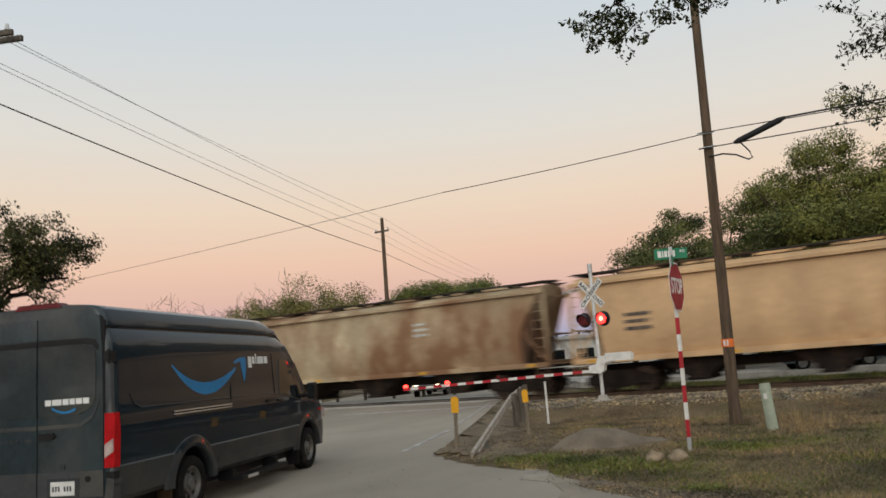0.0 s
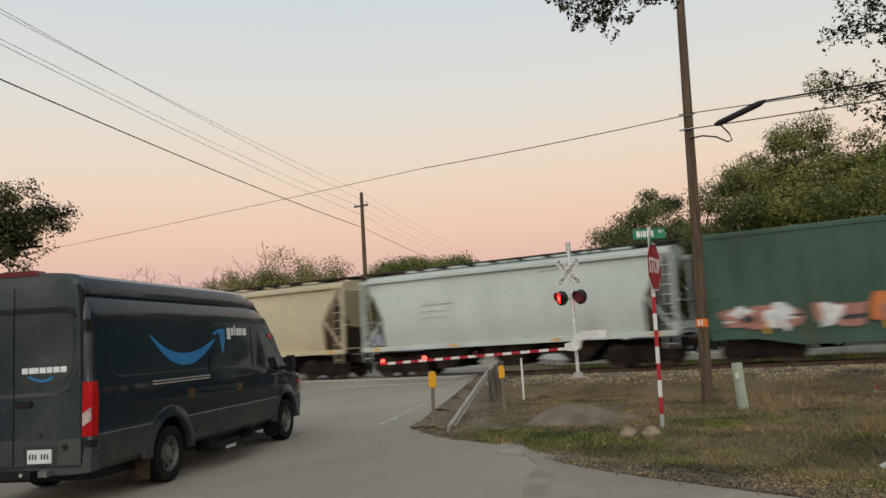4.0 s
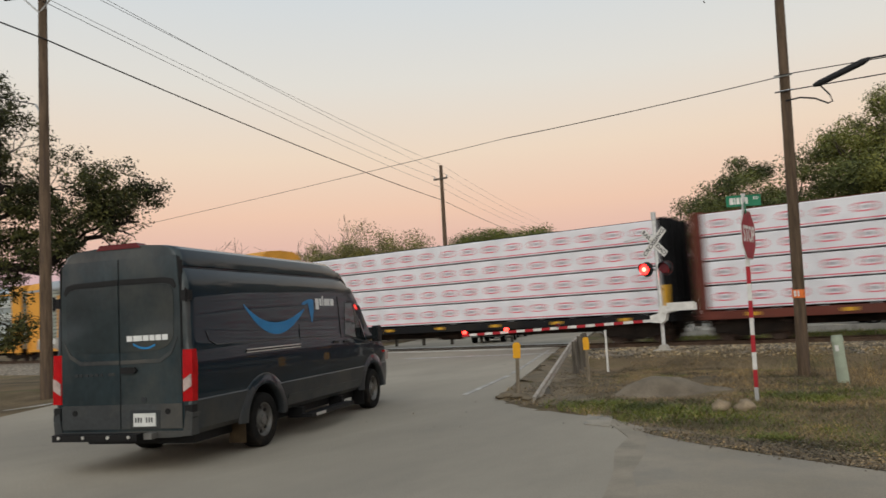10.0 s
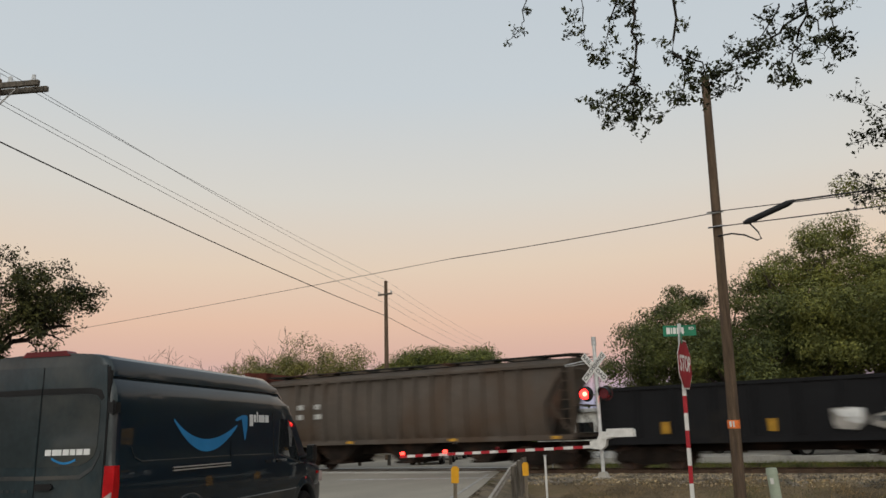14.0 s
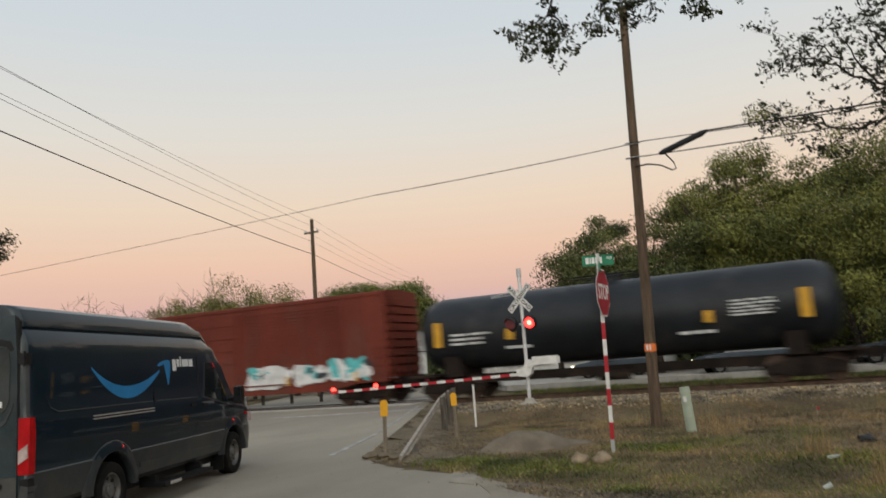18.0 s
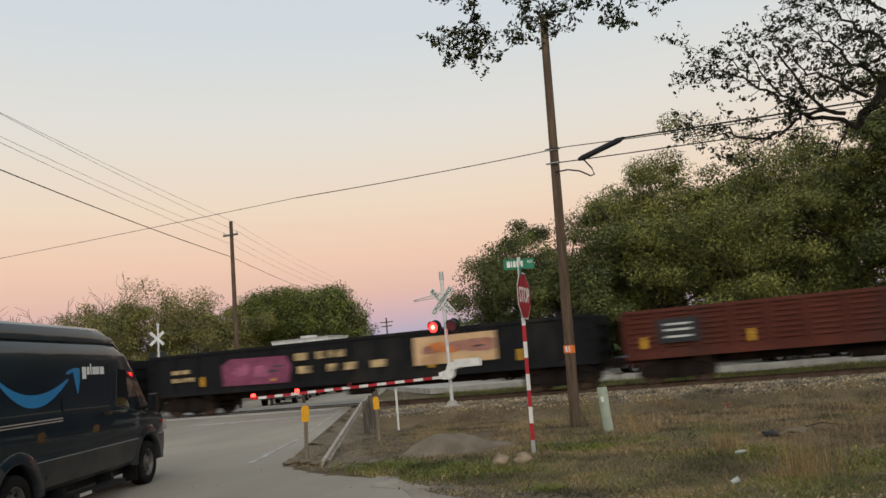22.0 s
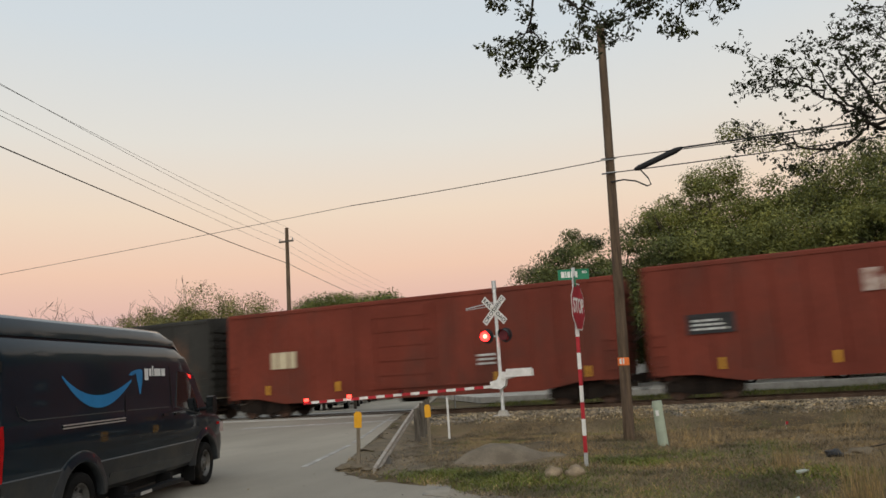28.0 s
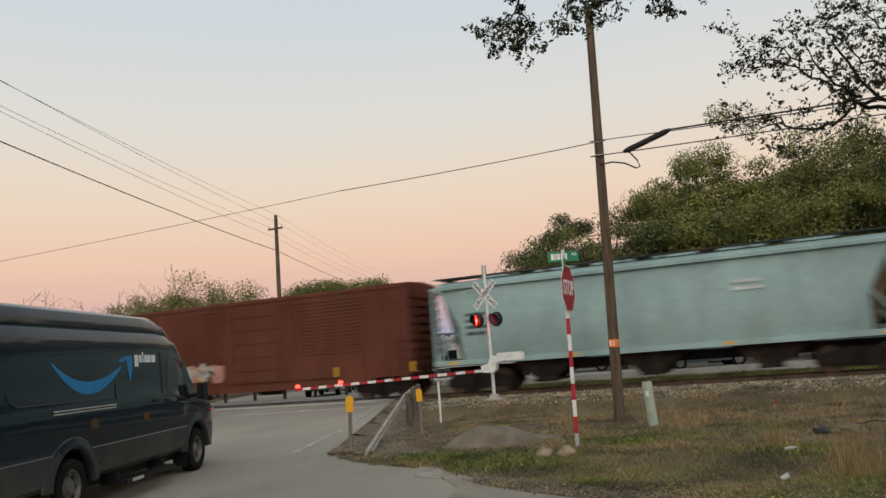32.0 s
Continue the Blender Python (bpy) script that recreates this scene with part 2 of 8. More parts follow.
GRASS_GROUND = mat("grass_ground", (0.142, 0.102, 0.056), 0.95, 0, 0.4, 0.5, 0.9, (0.088, 0.076, 0.028), 0.30, fine=70)
GRAVEL = mat("gravel", (0.185, 0.150, 0.108), 0.95, 0, 0.35, 6, 1.0, (0.15, 0.13, 0.11), 0.2, fine=6)
BALLAST = mat("ballast_stone", (0.250, 0.208, 0.160), 0.95, 0, 0.55, 5, 1.0, (0.15, 0.14, 0.125), 0.25, fine=5)
DIRT = mat("packed_dirt", (0.172, 0.132, 0.086), 0.95, 0, 0.3, 1.2, 0.7, (0.115, 0.092, 0.062), 0.4, fine=30)
MOUND = mat("asphalt_mound", (0.178, 0.142, 0.102), 0.95, 0, 0.25, 2, 0.9, (0.115, 0.092, 0.066), 0.3, fine=20)
STONE = mat("field_stone", (0.27, 0.205, 0.135), 0.9, 0, 0.3, 5, 0.6)
POLE_WOOD = mat("pole_wood", (0.116, 0.079, 0.051), 0.9, 0, 0.3, 2.5, 0.6, (0.07, 0.05, 0.04), 0.25, (6, 6, 0.5), 6)
GREY_WOOD = mat("weathered_post", (0.115, 0.098, 0.078), 0.9, 0, 0.3, 4, 0.6, stretch=(5, 5, 0.6))
TIE_WOOD = mat("sleeper_wood", (0.09, 0.075, 0.06), 0.95, 0, 0.35, 4, 0.6)
RAIL = mat("rail_steel", (0.105, 0.068, 0.046), 0.6, 0.4, 0.25, 3, 0.2)
GALV = mat("galvanised_steel", (0.48, 0.48, 0.47), 0.5, 0.55, 0.2, 5, 0.1)
GUARD = mat("guardrail_steel", (0.36, 0.32, 0.265), 0.6, 0.3, 0.2, 4, 0.2, (0.30, 0.22, 0.16), 0.25)
WHITE = mat("white_paint", (0.66, 0.64, 0.60), 0.5, 0, 0.1, 6, 0.05, (0.4, 0.36, 0.3), 0.12)
SILVER = mat("aluminium_paint", (0.58, 0.58, 0.56), 0.45, 0.3, 0.12, 6, 0.05)
BLACK = mat("black_paint", (0.025, 0.025, 0.026), 0.5, 0, 0.3, 6, 0.05)
RED = mat("red_sheeting", (0.38, 0.022, 0.03), 0.45, 0, 0.12, 5, 0.03)
STOP_RED = mat("stop_red", (0.30, 0.022, 0.032), 0.5, 0, 0.15, 5, 0.03)
YELLOW = mat("yellow_reflector", (0.66, 0.32, 0.015), 0.4, 0, 0.1, 5, 0.03)
ORANGE = mat("orange_tag", (0.75, 0.18, 0.04), 0.5, 0, 0.1, 9, 0.05)
SIGN_GREEN = mat("sign_green", (0.012, 0.17, 0.085), 0.4, 0, 0.1, 5, 0.03)
MARKER = mat("marker_green", (0.33, 0.37, 0.28), 0.6, 0, 0.1, 5, 0.1)
CABLE = mat("cable_black", (0.02, 0.02, 0.022), 0.6, 0, 0.2, 8, 0.1)
LAMP_ON = glow_mat("signal_red_lit", (1.0, 0.012, 0.010), 11)
LAMP_CORE = glow_mat("signal_bulb", (1.0, 0.10, 0.06), 14)
ARM_LIGHT = glow_mat("gate_red_lit", (1.0, 0.03, 0.02), 9)
LAMP_OFF = mat("signal_red_dark", (0.10, 0.012, 0.014), 0.15, 0, 0.1, 8, 0.0)

# ---------------------------------------------------------------- ground, road, track
TRACK_Y, RAIL_Z = 30.1, 0.12
ROAD = [(32.01, 5.75), (8.54, 6.75), (0.95, 7.45), (-0.55, 7.68), (-1.40, 8.04), (-2.30, 8.45), (-3.05, 8.85), (-3.95, 9.50), (-4.56, 10.40), (-5.55, 10.83), (-6.62, 11.42), (-7.36, 12.06),
        (-8.00, 13.02), (-9.07, 15.42), (-14.83, 29.24), (-16.54, 34.68), (-21.87, 48.02), (-48.02, 117.37), (-59.75, 117.37), (-36.28, 48.02), (-29.34, 34.68), (-26.67, 29.34), (-21.98, 16.00),
        (-19.10, 10.24), (-16.86, 7.15), (-12.80, 1.07), (-8.54, -8.54), (-6.40, -21.34), (32.01, -21.34)]


def road_edge(x):
    """Where the grass begins along the side road."""
    return float(np.interp(x, [-4.4, -3.95, -3.05, -2.3, -1.4, -0.55, 0.95, 8.54, 32], [10.2, 9.5, 8.85, 8.45, 8.04, 7.68, 7.45, 6.75, 5.75]))


def bank_z(y):
    """Top of the ballast bank on the near side of the track."""
    return float(np.interp(y, [22.6, 23.6, 24.6, 26.2, 27.4, 28.8], [-0.42, -0.20, 0.03, 0.06, 0.0, -0.01]))


def road_rise(y):
    """The road climbs a hand's breadth to the rails."""
    return 0.09 * ease(18, 27.5, y) * (1 - 0.6 * ease(33, 44, y))


def ease(a, b, v):
    v = max(0.0, min(1.0, (v - a) / (b - a)))
    return v * v * (3 - 2 * v)


def in_road(x, y):
    return in_shape(x, y, ROAD)


def in_shape(x, y, shape):
    inside = False
    for (x0, y0), (x1, y1) in zip(shape, shape[1:] + shape[:1]):
        if (y0 > y) != (y1 > y) and x < x0 + (y - y0) / (y1 - y0) * (x1 - x0):
            inside = not inside
    return inside


def ground_z(x, y):
    """The lie of the land: level by the road, falling to a shallow ditch before the track."""
    z = -0.02 + 0.06 * ease(9.5, 12, y) - 0.40 * ease(15.5, 22, y) * (1 - ease(26, 27.5, y)) - 0.36 * ease(26, 27.5, y)
    z += 0.22 * ease(33.5, 38, y)
    z -= 0.10 * ease(12.5, 15, y) * (1 - ease(18, 21, y)) * (1 - ease(0.4, 2.6, abs(x + 6.6 + (y - 12) * 0.16)))
    if 13.0 < y < 29.0:
        # the bank falls gently from the road edge
        d = x + 8.0 + (y - 13.02) * 0.421
        if 0 < d < 2.0:
            z += (road_rise(y) - 0.03 - z) * (1 - ease(0.05, 2.0, d)) * ease(13, 15, y)
    near = 1 - ease(40, 70, abs(x) + abs(y))
    z += near * (0.07 * noise.noise((x * 0.35, y * 0.35, 3.0)) + 0.025 * noise.noise((x * 1.7, y * 1.7, 7.0)))
    return road_rise(y) - 0.045 if in_road(x, y) and y < 60 else z


def build_ground():
    def steps(lo, hi, fine):
        inner = list(np.arange(lo, hi + 0.01, fine))
        far = [6, 14, 30, 70, 160, 400, 1000, 2500]
        return [lo - d for d in far[::-1]] + inner + [hi + d for d in far]
    xs, ys = steps(-34, 18, 0.5), steps(2, 40, 0.4)
    verts = [(x, y, ground_z(x, y)) for y in ys for x in xs]
    n = len(xs)
    faces = [(j * n + i, j * n + i + 1, j * n + n + i + 1, j * n + n + i) for j in range(len(ys) - 1) for i in range(n - 1)]
    me = soup("ground", verts, faces, GRASS_GROUND)
    for p in me.polygons:
        p.use_smooth = True
    tagged(new("ground", me), "patchy dry winter grass over bare soil", "ground", kind="structure")


def flat(name, pts, z, h, m, label, cat="road"):
    bm = prism(bmesh.new(), pts, z - h, z, "z")
    for y in (18, 21, 24, 26.5, 28.2, 32, 34, 38, 44):
        bmesh.ops.bisect_plane(bm, geom=bm.verts[:] + bm.edges[:] + bm.faces[:], plane_co=(0, y, 0), plane_no=(0, 1, 0))
    bmesh.ops.triangulate(bm, faces=[f for f in bm.faces if len(f.verts) > 4])
    for v in bm.verts:
        v.co.z += road_rise(v.co.y)
    return tagged(part(name, bm, m), label, cat, kind="structure")


def build_road():
    flat("road", ROAD, 0.0, 0.35, ASPHALT, "worn pale grey asphalt road junction", "road")
    seam = [(-4.60, 10.20), (-4.12, 9.71), (-3.69, 8.95), (-3.46, 8.11), (-3.09, 7.03), (-2.76, 6.17), (-1.9, 3.2)]
    flat("side_road", seam + [(9.0, 2.6), (8.54, 6.72), (0.95, 7.42), (-0.55, 7.65), (-1.40, 8.01), (-2.30, 8.42), (-3.05, 8.82), (-3.95, 9.47), (-4.5, 10.3)], 0.005, 0.03, ASPHALT_SIDE, "worn brownish asphalt of the side road", "road")
    wob = [0.16, 0.22, 0.12, 0.2, 0.1, 0.17, 0.14]
    flat("road_patch", [(x - w * 0.7, y) for (x, y), w in zip(seam, wob)] + [(x + w, y + 0.04) for (x, y), w in zip(seam, wob)][::-1], 0.008, 0.02, SEAM_DARK, "dark worn seam between two asphalt layers", "road patch")
    flat("road_patch", [(4.20, 7.02), (0.83, 6.93), (-0.89, 6.77), (-1.30, 5.55), (-0.43, 4.48), (4.41, 4.59)], 0.010, 0.03, ASPHALT_DARK, "darker asphalt repair patch in the road", "road patch")
    flat("road_patch", [(-4.32, 9.66), (-4.70, 10.66), (-5.15, 10.80), (-4.78, 9.84)], 0.011, 0.03, PALE_PATCH, "pale worn concrete patch at the road corner", "road patch")
    for pts, lab in (([(-8.91, 12.96), (-10.37, 17.18), (-10.24, 17.21), (-8.78, 13.00)], "worn white edge line"),
                     ([(-10.56, 17.71), (-14.24, 26.89), (-14.13, 26.91), (-10.46, 17.71)], "worn white edge line"),
                     ([(-18.78, 23.58), (-13.12, 24.75), (-13.12, 25.34), (-18.89, 24.17)], "worn white stop line"),
                     ([(-17.29, 3.20), (-21.13, 15.47), (-21.02, 15.47), (-17.13, 3.20)], "worn white edge line")):
        flat("road_marking", pts, 0.008, 0.02, LINE_PAINT, lab + " on the asphalt", "road marking")
    # shoulder of gravel along the asphalt edge and dirt by the guard rail
    flat("gravel_shoulder", [(19.21, 6.1), (8.54, 6.55), (0.95, 7.25), (-0.55, 7.48), (-2.30, 8.25), (-3.05, 8.65), (-3.95, 9.34), (-4.48, 10.24), (-4.16, 10.35), (-3.52, 9.82), (-2.56, 9.24), (-1.07, 8.54), (1.07, 8.05), (8.54, 7.35), (19.21, 6.9)],
         -0.004, 0.06, GRAVEL, "loose gravel along the asphalt edge", "gravel")
    verge = [(-5.66, 10.99), (-6.72, 11.47), (-7.47, 12.06), (-8.11, 13.02), (-9.18, 15.47), (-14.83, 29.24), (-13.44, 28.70), (-9.2, 18.14), (-7.3, 14.51), (-6.5, 13.02), (-5.8, 12.16)]
    verts, faces, step = [], [], 0.22
    for j in range(84):
        for i in range(46):
            x, y = -15.2 + i * step, 10.8 + j * step
            wob = 0.35 * noise.noise((x * 1.3, y * 1.3, 2.0)) + 0.2 * noise.noise((x * 4, y * 4, 6.0))
            if in_shape(x + step / 2 - 0.15 + wob, y + step / 2 + wob * 0.5, verge) and not all(in_road(x + a, y + b) for a in (-0.1, step + 0.1) for b in (-0.1, step + 0.1)):
                k = len(verts)
                for px, py in ((x, y), (x + step, y), (x + step, y + step), (x, y + step)):
                    by_road = any(in_road(px + a, py + b) for a, b in ((0.3, 0), (-0.3, 0), (0, 0.3), (0, -0.3)))
                    verts.append((px, py, road_rise(py) - 0.012 if in_road(px, py) else road_rise(py) + 0.006 if by_road else ground_z(px, py) + 0.014))
                faces.append((k, k + 1, k + 2, k + 3))
    tagged(new("dirt_verge", soup("dirt_verge", verts, faces, DIRT)), "bare packed dirt and gravel beside the road", "verge", kind="structure")
    flat("yard", [(-14.94, 38.41), (42.68, 38.41), (64.02, 51.22), (-23.47, 51.22)], 0.19, 0.3, CONCRETE, "pale concrete yard behind the track", "yard")


def build_track():
    prof = [(22.6, -0.42), (23.6, -0.20), (24.6, 0.03), (26.2, 0.06), (27.4, 0.0), (28.8, -0.01), (31.5, -0.01), (33.4, -0.1), (34.6, -0.35), (34.0, -0.8), (22.8, -0.8)]
    bm = prism(bmesh.new(), prof, -420, 420, "x")
    bed = tagged(part("track_bed", bm, BALLAST), "grey crushed stone ballast bank under the track", "ballast", kind="structure")
    track = thing("railway_track", pose(0, TRACK_Y, RAIL_Z), "single railway track of rusty steel rails on ballast", "railway track", kind="structure")
    head = [(-0.07, -0.17), (0.07, -0.17), (0.07, -0.15), (0.012, -0.13), (0.012, -0.05), (0.037, -0.04), (0.037, 0), (-0.037, 0), (-0.037, -0.04), (-0.012, -0.05), (-0.012, -0.13), (-0.07, -0.15)]
    for y in (-0.75, 0.75):
        part("rail", prism(bmesh.new(), [(y + a, b) for a, b in head], -400, 400, "x"), RAIL, track)
    tie = mesh("sleeper", bx(-0.11, 0.11, -1.3, 1.3, -0.24, -0.135), TIE_WOOD)
    for i in range(70):
        x = -30 + i * 0.52
        if -27 < x < -15:
            continue
        part("sleeper", tie, None, track).location = (x, random.uniform(-0.03, 0.03), random.uniform(-0.01, 0.01))
    for a, b, n in ((-2.5, -0.83, "crossing_panel"), (-0.67, 0.67, "crossing_panel"), (0.83, 2.5, "crossing_panel")):
        for i in range(5):
            part(n, bx(-26.5 + i * 2.3, -24.22 + i * 2.3, a, b, -0.2, -0.02), CONCRETE, track)
    # loose ballast stones
    verts, faces = [], []
    rng = random.Random(4)
    for i in range(22000):
        x, y = rng.uniform(-12.2, 12), rng.uniform(24.0, 28.4)
        z = max(bank_z(y), ground_z(x, y))
        s = rng.uniform(0.025, 0.06)
        k = len(verts)
        for _ in range(4):
            verts.append((x + rng.uniform(-s, s), y + rng.uniform(-s, s), z + rng.uniform(-0.3 * s, 1.4 * s)))
        faces += [(k, k + 1, k + 2), (k, k + 2, k + 3), (k, k + 3, k + 1), (k + 1, k + 3, k + 2)]
    # grass creeping up the near face of the bank
    v, f, step = [], [], 0.2
    for j in range(13):
        for i in range(140):
            x, y = -13.0 + i * step, 22.5 + j * step
            if y > 24.5 + 0.9 * noise.noise((x * 0.5, y * 0.5, 8.0)) + 0.5 * noise.noise((x * 2, y * 2, 3.0)) or x < -7.3 - (y - 13.02) * 0.421:
                continue
            k = len(v)
            v += [(px, py, max(bank_z(py), ground_z(px, py)) + 0.016) for px, py in ((x, y), (x + step, y), (x + step, y + step), (x, y + step))]
            f.append((k, k + 1, k + 2, k + 3))
    tagged(new("grass_bank", soup("grass_bank", v, f, GRASS_GROUND)), "dry grassy soil creeping over the ballast bank", "bank", kind="structure")
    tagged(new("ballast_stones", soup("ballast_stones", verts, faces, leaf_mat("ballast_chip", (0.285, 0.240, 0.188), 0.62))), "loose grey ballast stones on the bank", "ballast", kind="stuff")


build_ground()
build_road()
build_track()

# ---------------------------------------------------------------- freight train
SPEED = 16.2           # metres a second, to -x
UNIT = 1.19


def paint(name, col, rust=0.3, rough=0.62, rustcol=(0.13, 0.062, 0.035), var=0.16):
    return mat(name, col, rough, 0.0, var, 0.55, 0.12, rustcol, rust, (1.0, 1.0, 0.55), 16, spec=0.14)


P_TAN = paint("tan_paint", (0.48, 0.385, 0.25), 0.60, rustcol=(0.21, 0.115, 0.062), var=0.22)
P_ORANGE_TAN = paint("orange_tan_paint", (0.56, 0.365, 0.20), 0.10, rustcol=(0.28, 0.13, 0.06))
P_GREYWHITE = paint("grey_white_paint", (0.46, 0.50, 0.455), 0.03, rustcol=(0.40, 0.38, 0.32), var=0.08)
P_BEIGE = paint("beige_paint", (0.50, 0.43, 0.29), 0.12, rustcol=(0.40, 0.34, 0.23), var=0.1)
P_TEAL = paint("pale_teal_paint", (0.265, 0.355, 0.335), 0.10, rustcol=(0.25, 0.30, 0.27))
P_GREEN = paint("dark_green_paint", (0.055, 0.095, 0.070), 0.12)
P_AR_YELLOW = paint("yellow_ochre_paint", (0.62, 0.29, 0.045), 0.12, rustcol=(0.34, 0.16, 0.05))
P_AR_ROOF = mat("pale_blue_grey_roof", (0.33, 0.38, 0.41), 0.5, 0.1, 0.15, 0.5, 0.08)
P_AR_PANEL = mat("galvanised_panel", (0.66, 0.69, 0.65), 0.45, 0.3, 0.15, 0.8, 0.05, (0.40, 0.39, 0.35), 0.15)
P_AR_SHEET = mat("plain_side_sheet", (0.27, 0.31, 0.30), 0.5, 0.2, 0.15, 0.8, 0.05, (0.22, 0.22, 0.19), 0.2)
P_AR_PANEL_OLD = mat("dull_panel", (0.33, 0.36, 0.32), 0.6, 0.2, 0.2, 0.8, 0.05, (0.22, 0.19, 0.15), 0.3)
P_AR_ROOF_OLD = mat("dull_grey_roof", (0.26, 0.29, 0.31), 0.6, 0.1, 0.15, 0.5, 0.08, (0.20, 0.15, 0.11), 0.25)
P_RED = paint("boxcar_red_paint", (0.140, 0.031, 0.019), 0.22, rustcol=(0.11, 0.04, 0.028))
P_RED_B = paint("brick_red_paint", (0.225, 0.046, 0.024), 0.15, rustcol=(0.13, 0.04, 0.03))
P_BROWN = paint("brown_red_paint", (0.125, 0.036, 0.025), 0.25, rustcol=(0.09, 0.04, 0.03))
P_RUSTY = paint("rusty_brown_paint", (0.108, 0.032, 0.018), 0.25, rustcol=(0.085, 0.032, 0.02))
P_RED_G = paint("grimy_brick_paint", (0.092, 0.025, 0.016), 0.3, rustcol=(0.055, 0.022, 0.016))
P_SF_TOP = paint("faded_red_top", (0.225, 0.110, 0.066), 0.15, rustcol=(0.15, 0.075, 0.05))
P_SF = paint("faded_freight_red", (0.150, 0.058, 0.043), 0.3, rustcol=(0.085, 0.034, 0.027), var=0.25)
P_RED_C = paint("deep_red_paint", (0.150, 0.032, 0.019), 0.35, rustcol=(0.095, 0.030, 0.020))
P_DARKBROWN = paint("dark_brown_paint", (0.094, 0.078, 0.064), 0.4, rustcol=(0.080, 0.055, 0.038))
P_BLACKCAR = paint("car_black_paint", (0.009, 0.009, 0.010), 0.15, 0.65, rustcol=(0.028, 0.024, 0.019))
P_OLIVE = paint("grimy_black_paint", (0.0075, 0.0075, 0.0065), 0.28, 0.6, rustcol=(0.036, 0.031, 0.018))
P_TANK = mat("tank_black_paint", (0.016, 0.018, 0.021), 0.38, 0.0, 0.25, 0.6, 0.05, (0.035, 0.034, 0.033), 0.3)
P_DARKGREY = paint("dark_grey_paint", (0.035, 0.034, 0.030), 0.3)
UNDER = mat("underframe_grime", (0.022, 0.017, 0.014), 0.9, 0.0, 0.3, 2, 0.2, (0.05, 0.03, 0.02), 0.3, spec=0.1)
WHEEL = mat("wheel_steel", (0.07, 0.05, 0.04), 0.55, 0.6, 0.25, 4, 0.1, (0.11, 0.06, 0.04), 0.3)
DECAL = mat("car_lettering_white", (0.52, 0.52, 0.49), 0.6, 0, 0.15, 3, 0.03, (0.3, 0.28, 0.25), 0.2)
DECAL_YELLOW = mat("reflector_yellow", (0.62, 0.33, 0.03), 0.5, 0, 0.15, 4, 0.03)
DECAL_FADED = mat("faded_lettering", (0.46, 0.36, 0.30), 0.7, 0, 0.25, 2, 0.03, (0.16, 0.05, 0.035), 0.45)
DECAL_CREAM = mat("worn_cream_lettering", (0.50, 0.36, 0.18), 0.6, 0, 0.25, 3, 0.03, (0.06, 0.05, 0.035), 0.35)
DECAL_ORANGE = mat("worn_orange_panel", (0.58, 0.25, 0.03), 0.6, 0, 0.2, 2, 0.03, (0.30, 0.11, 0.03), 0.3)
DECAL_DARK = mat("lettering_dark", (0.05, 0.05, 0.055), 0.6, 0, 0.15, 3, 0.03)
WRAP = mat("white_lumber_wrap", (0.68, 0.67, 0.69), 0.45, 0, 0.08, 1.5, 0.1, (0.55, 0.55, 0.56), 0.2)
WRAP_TEAL = mat("pale_teal_lumber_wrap", (0.45, 0.565, 0.555), 0.45, 0, 0.08, 1.5, 0.1, (0.36, 0.49, 0.48), 0.3)
PRINT_RED = mat("wrap_print_red", (0.62, 0.09, 0.13), 0.5, 0, 0.1, 3, 0.0)
PRINT_TEAL = mat("wrap_print_teal", (0.03, 0.33, 0.27), 0.5, 0, 0.1, 3, 0.0)
PRINT_GREY = mat("wrap_print_grey", (0.36, 0.34, 0.36), 0.5, 0, 0.1, 3, 0.0)
SPRAY = {n: mat("spray_" + n, c, 0.5, 0, 0.2, 3, 0.0) for n, c in (("white", (0.62, 0.62, 0.6)), ("blue", (0.05, 0.33, 0.58)), ("teal", (0.10, 0.42, 0.42)), ("magenta", (0.20, 0.052, 0.10)), ("pink", (0.33, 0.10, 0.17)),
                                                                ("yellow", (0.62, 0.42, 0.06)), ("orange", (0.55, 0.17, 0.05)), ("navy", (0.02, 0.03, 0.16)), ("rose", (0.36, 0.17, 0.13)), ("grey", (0.30, 0.28, 0.25)), ("dark", (0.04, 0.045, 0.05)))}


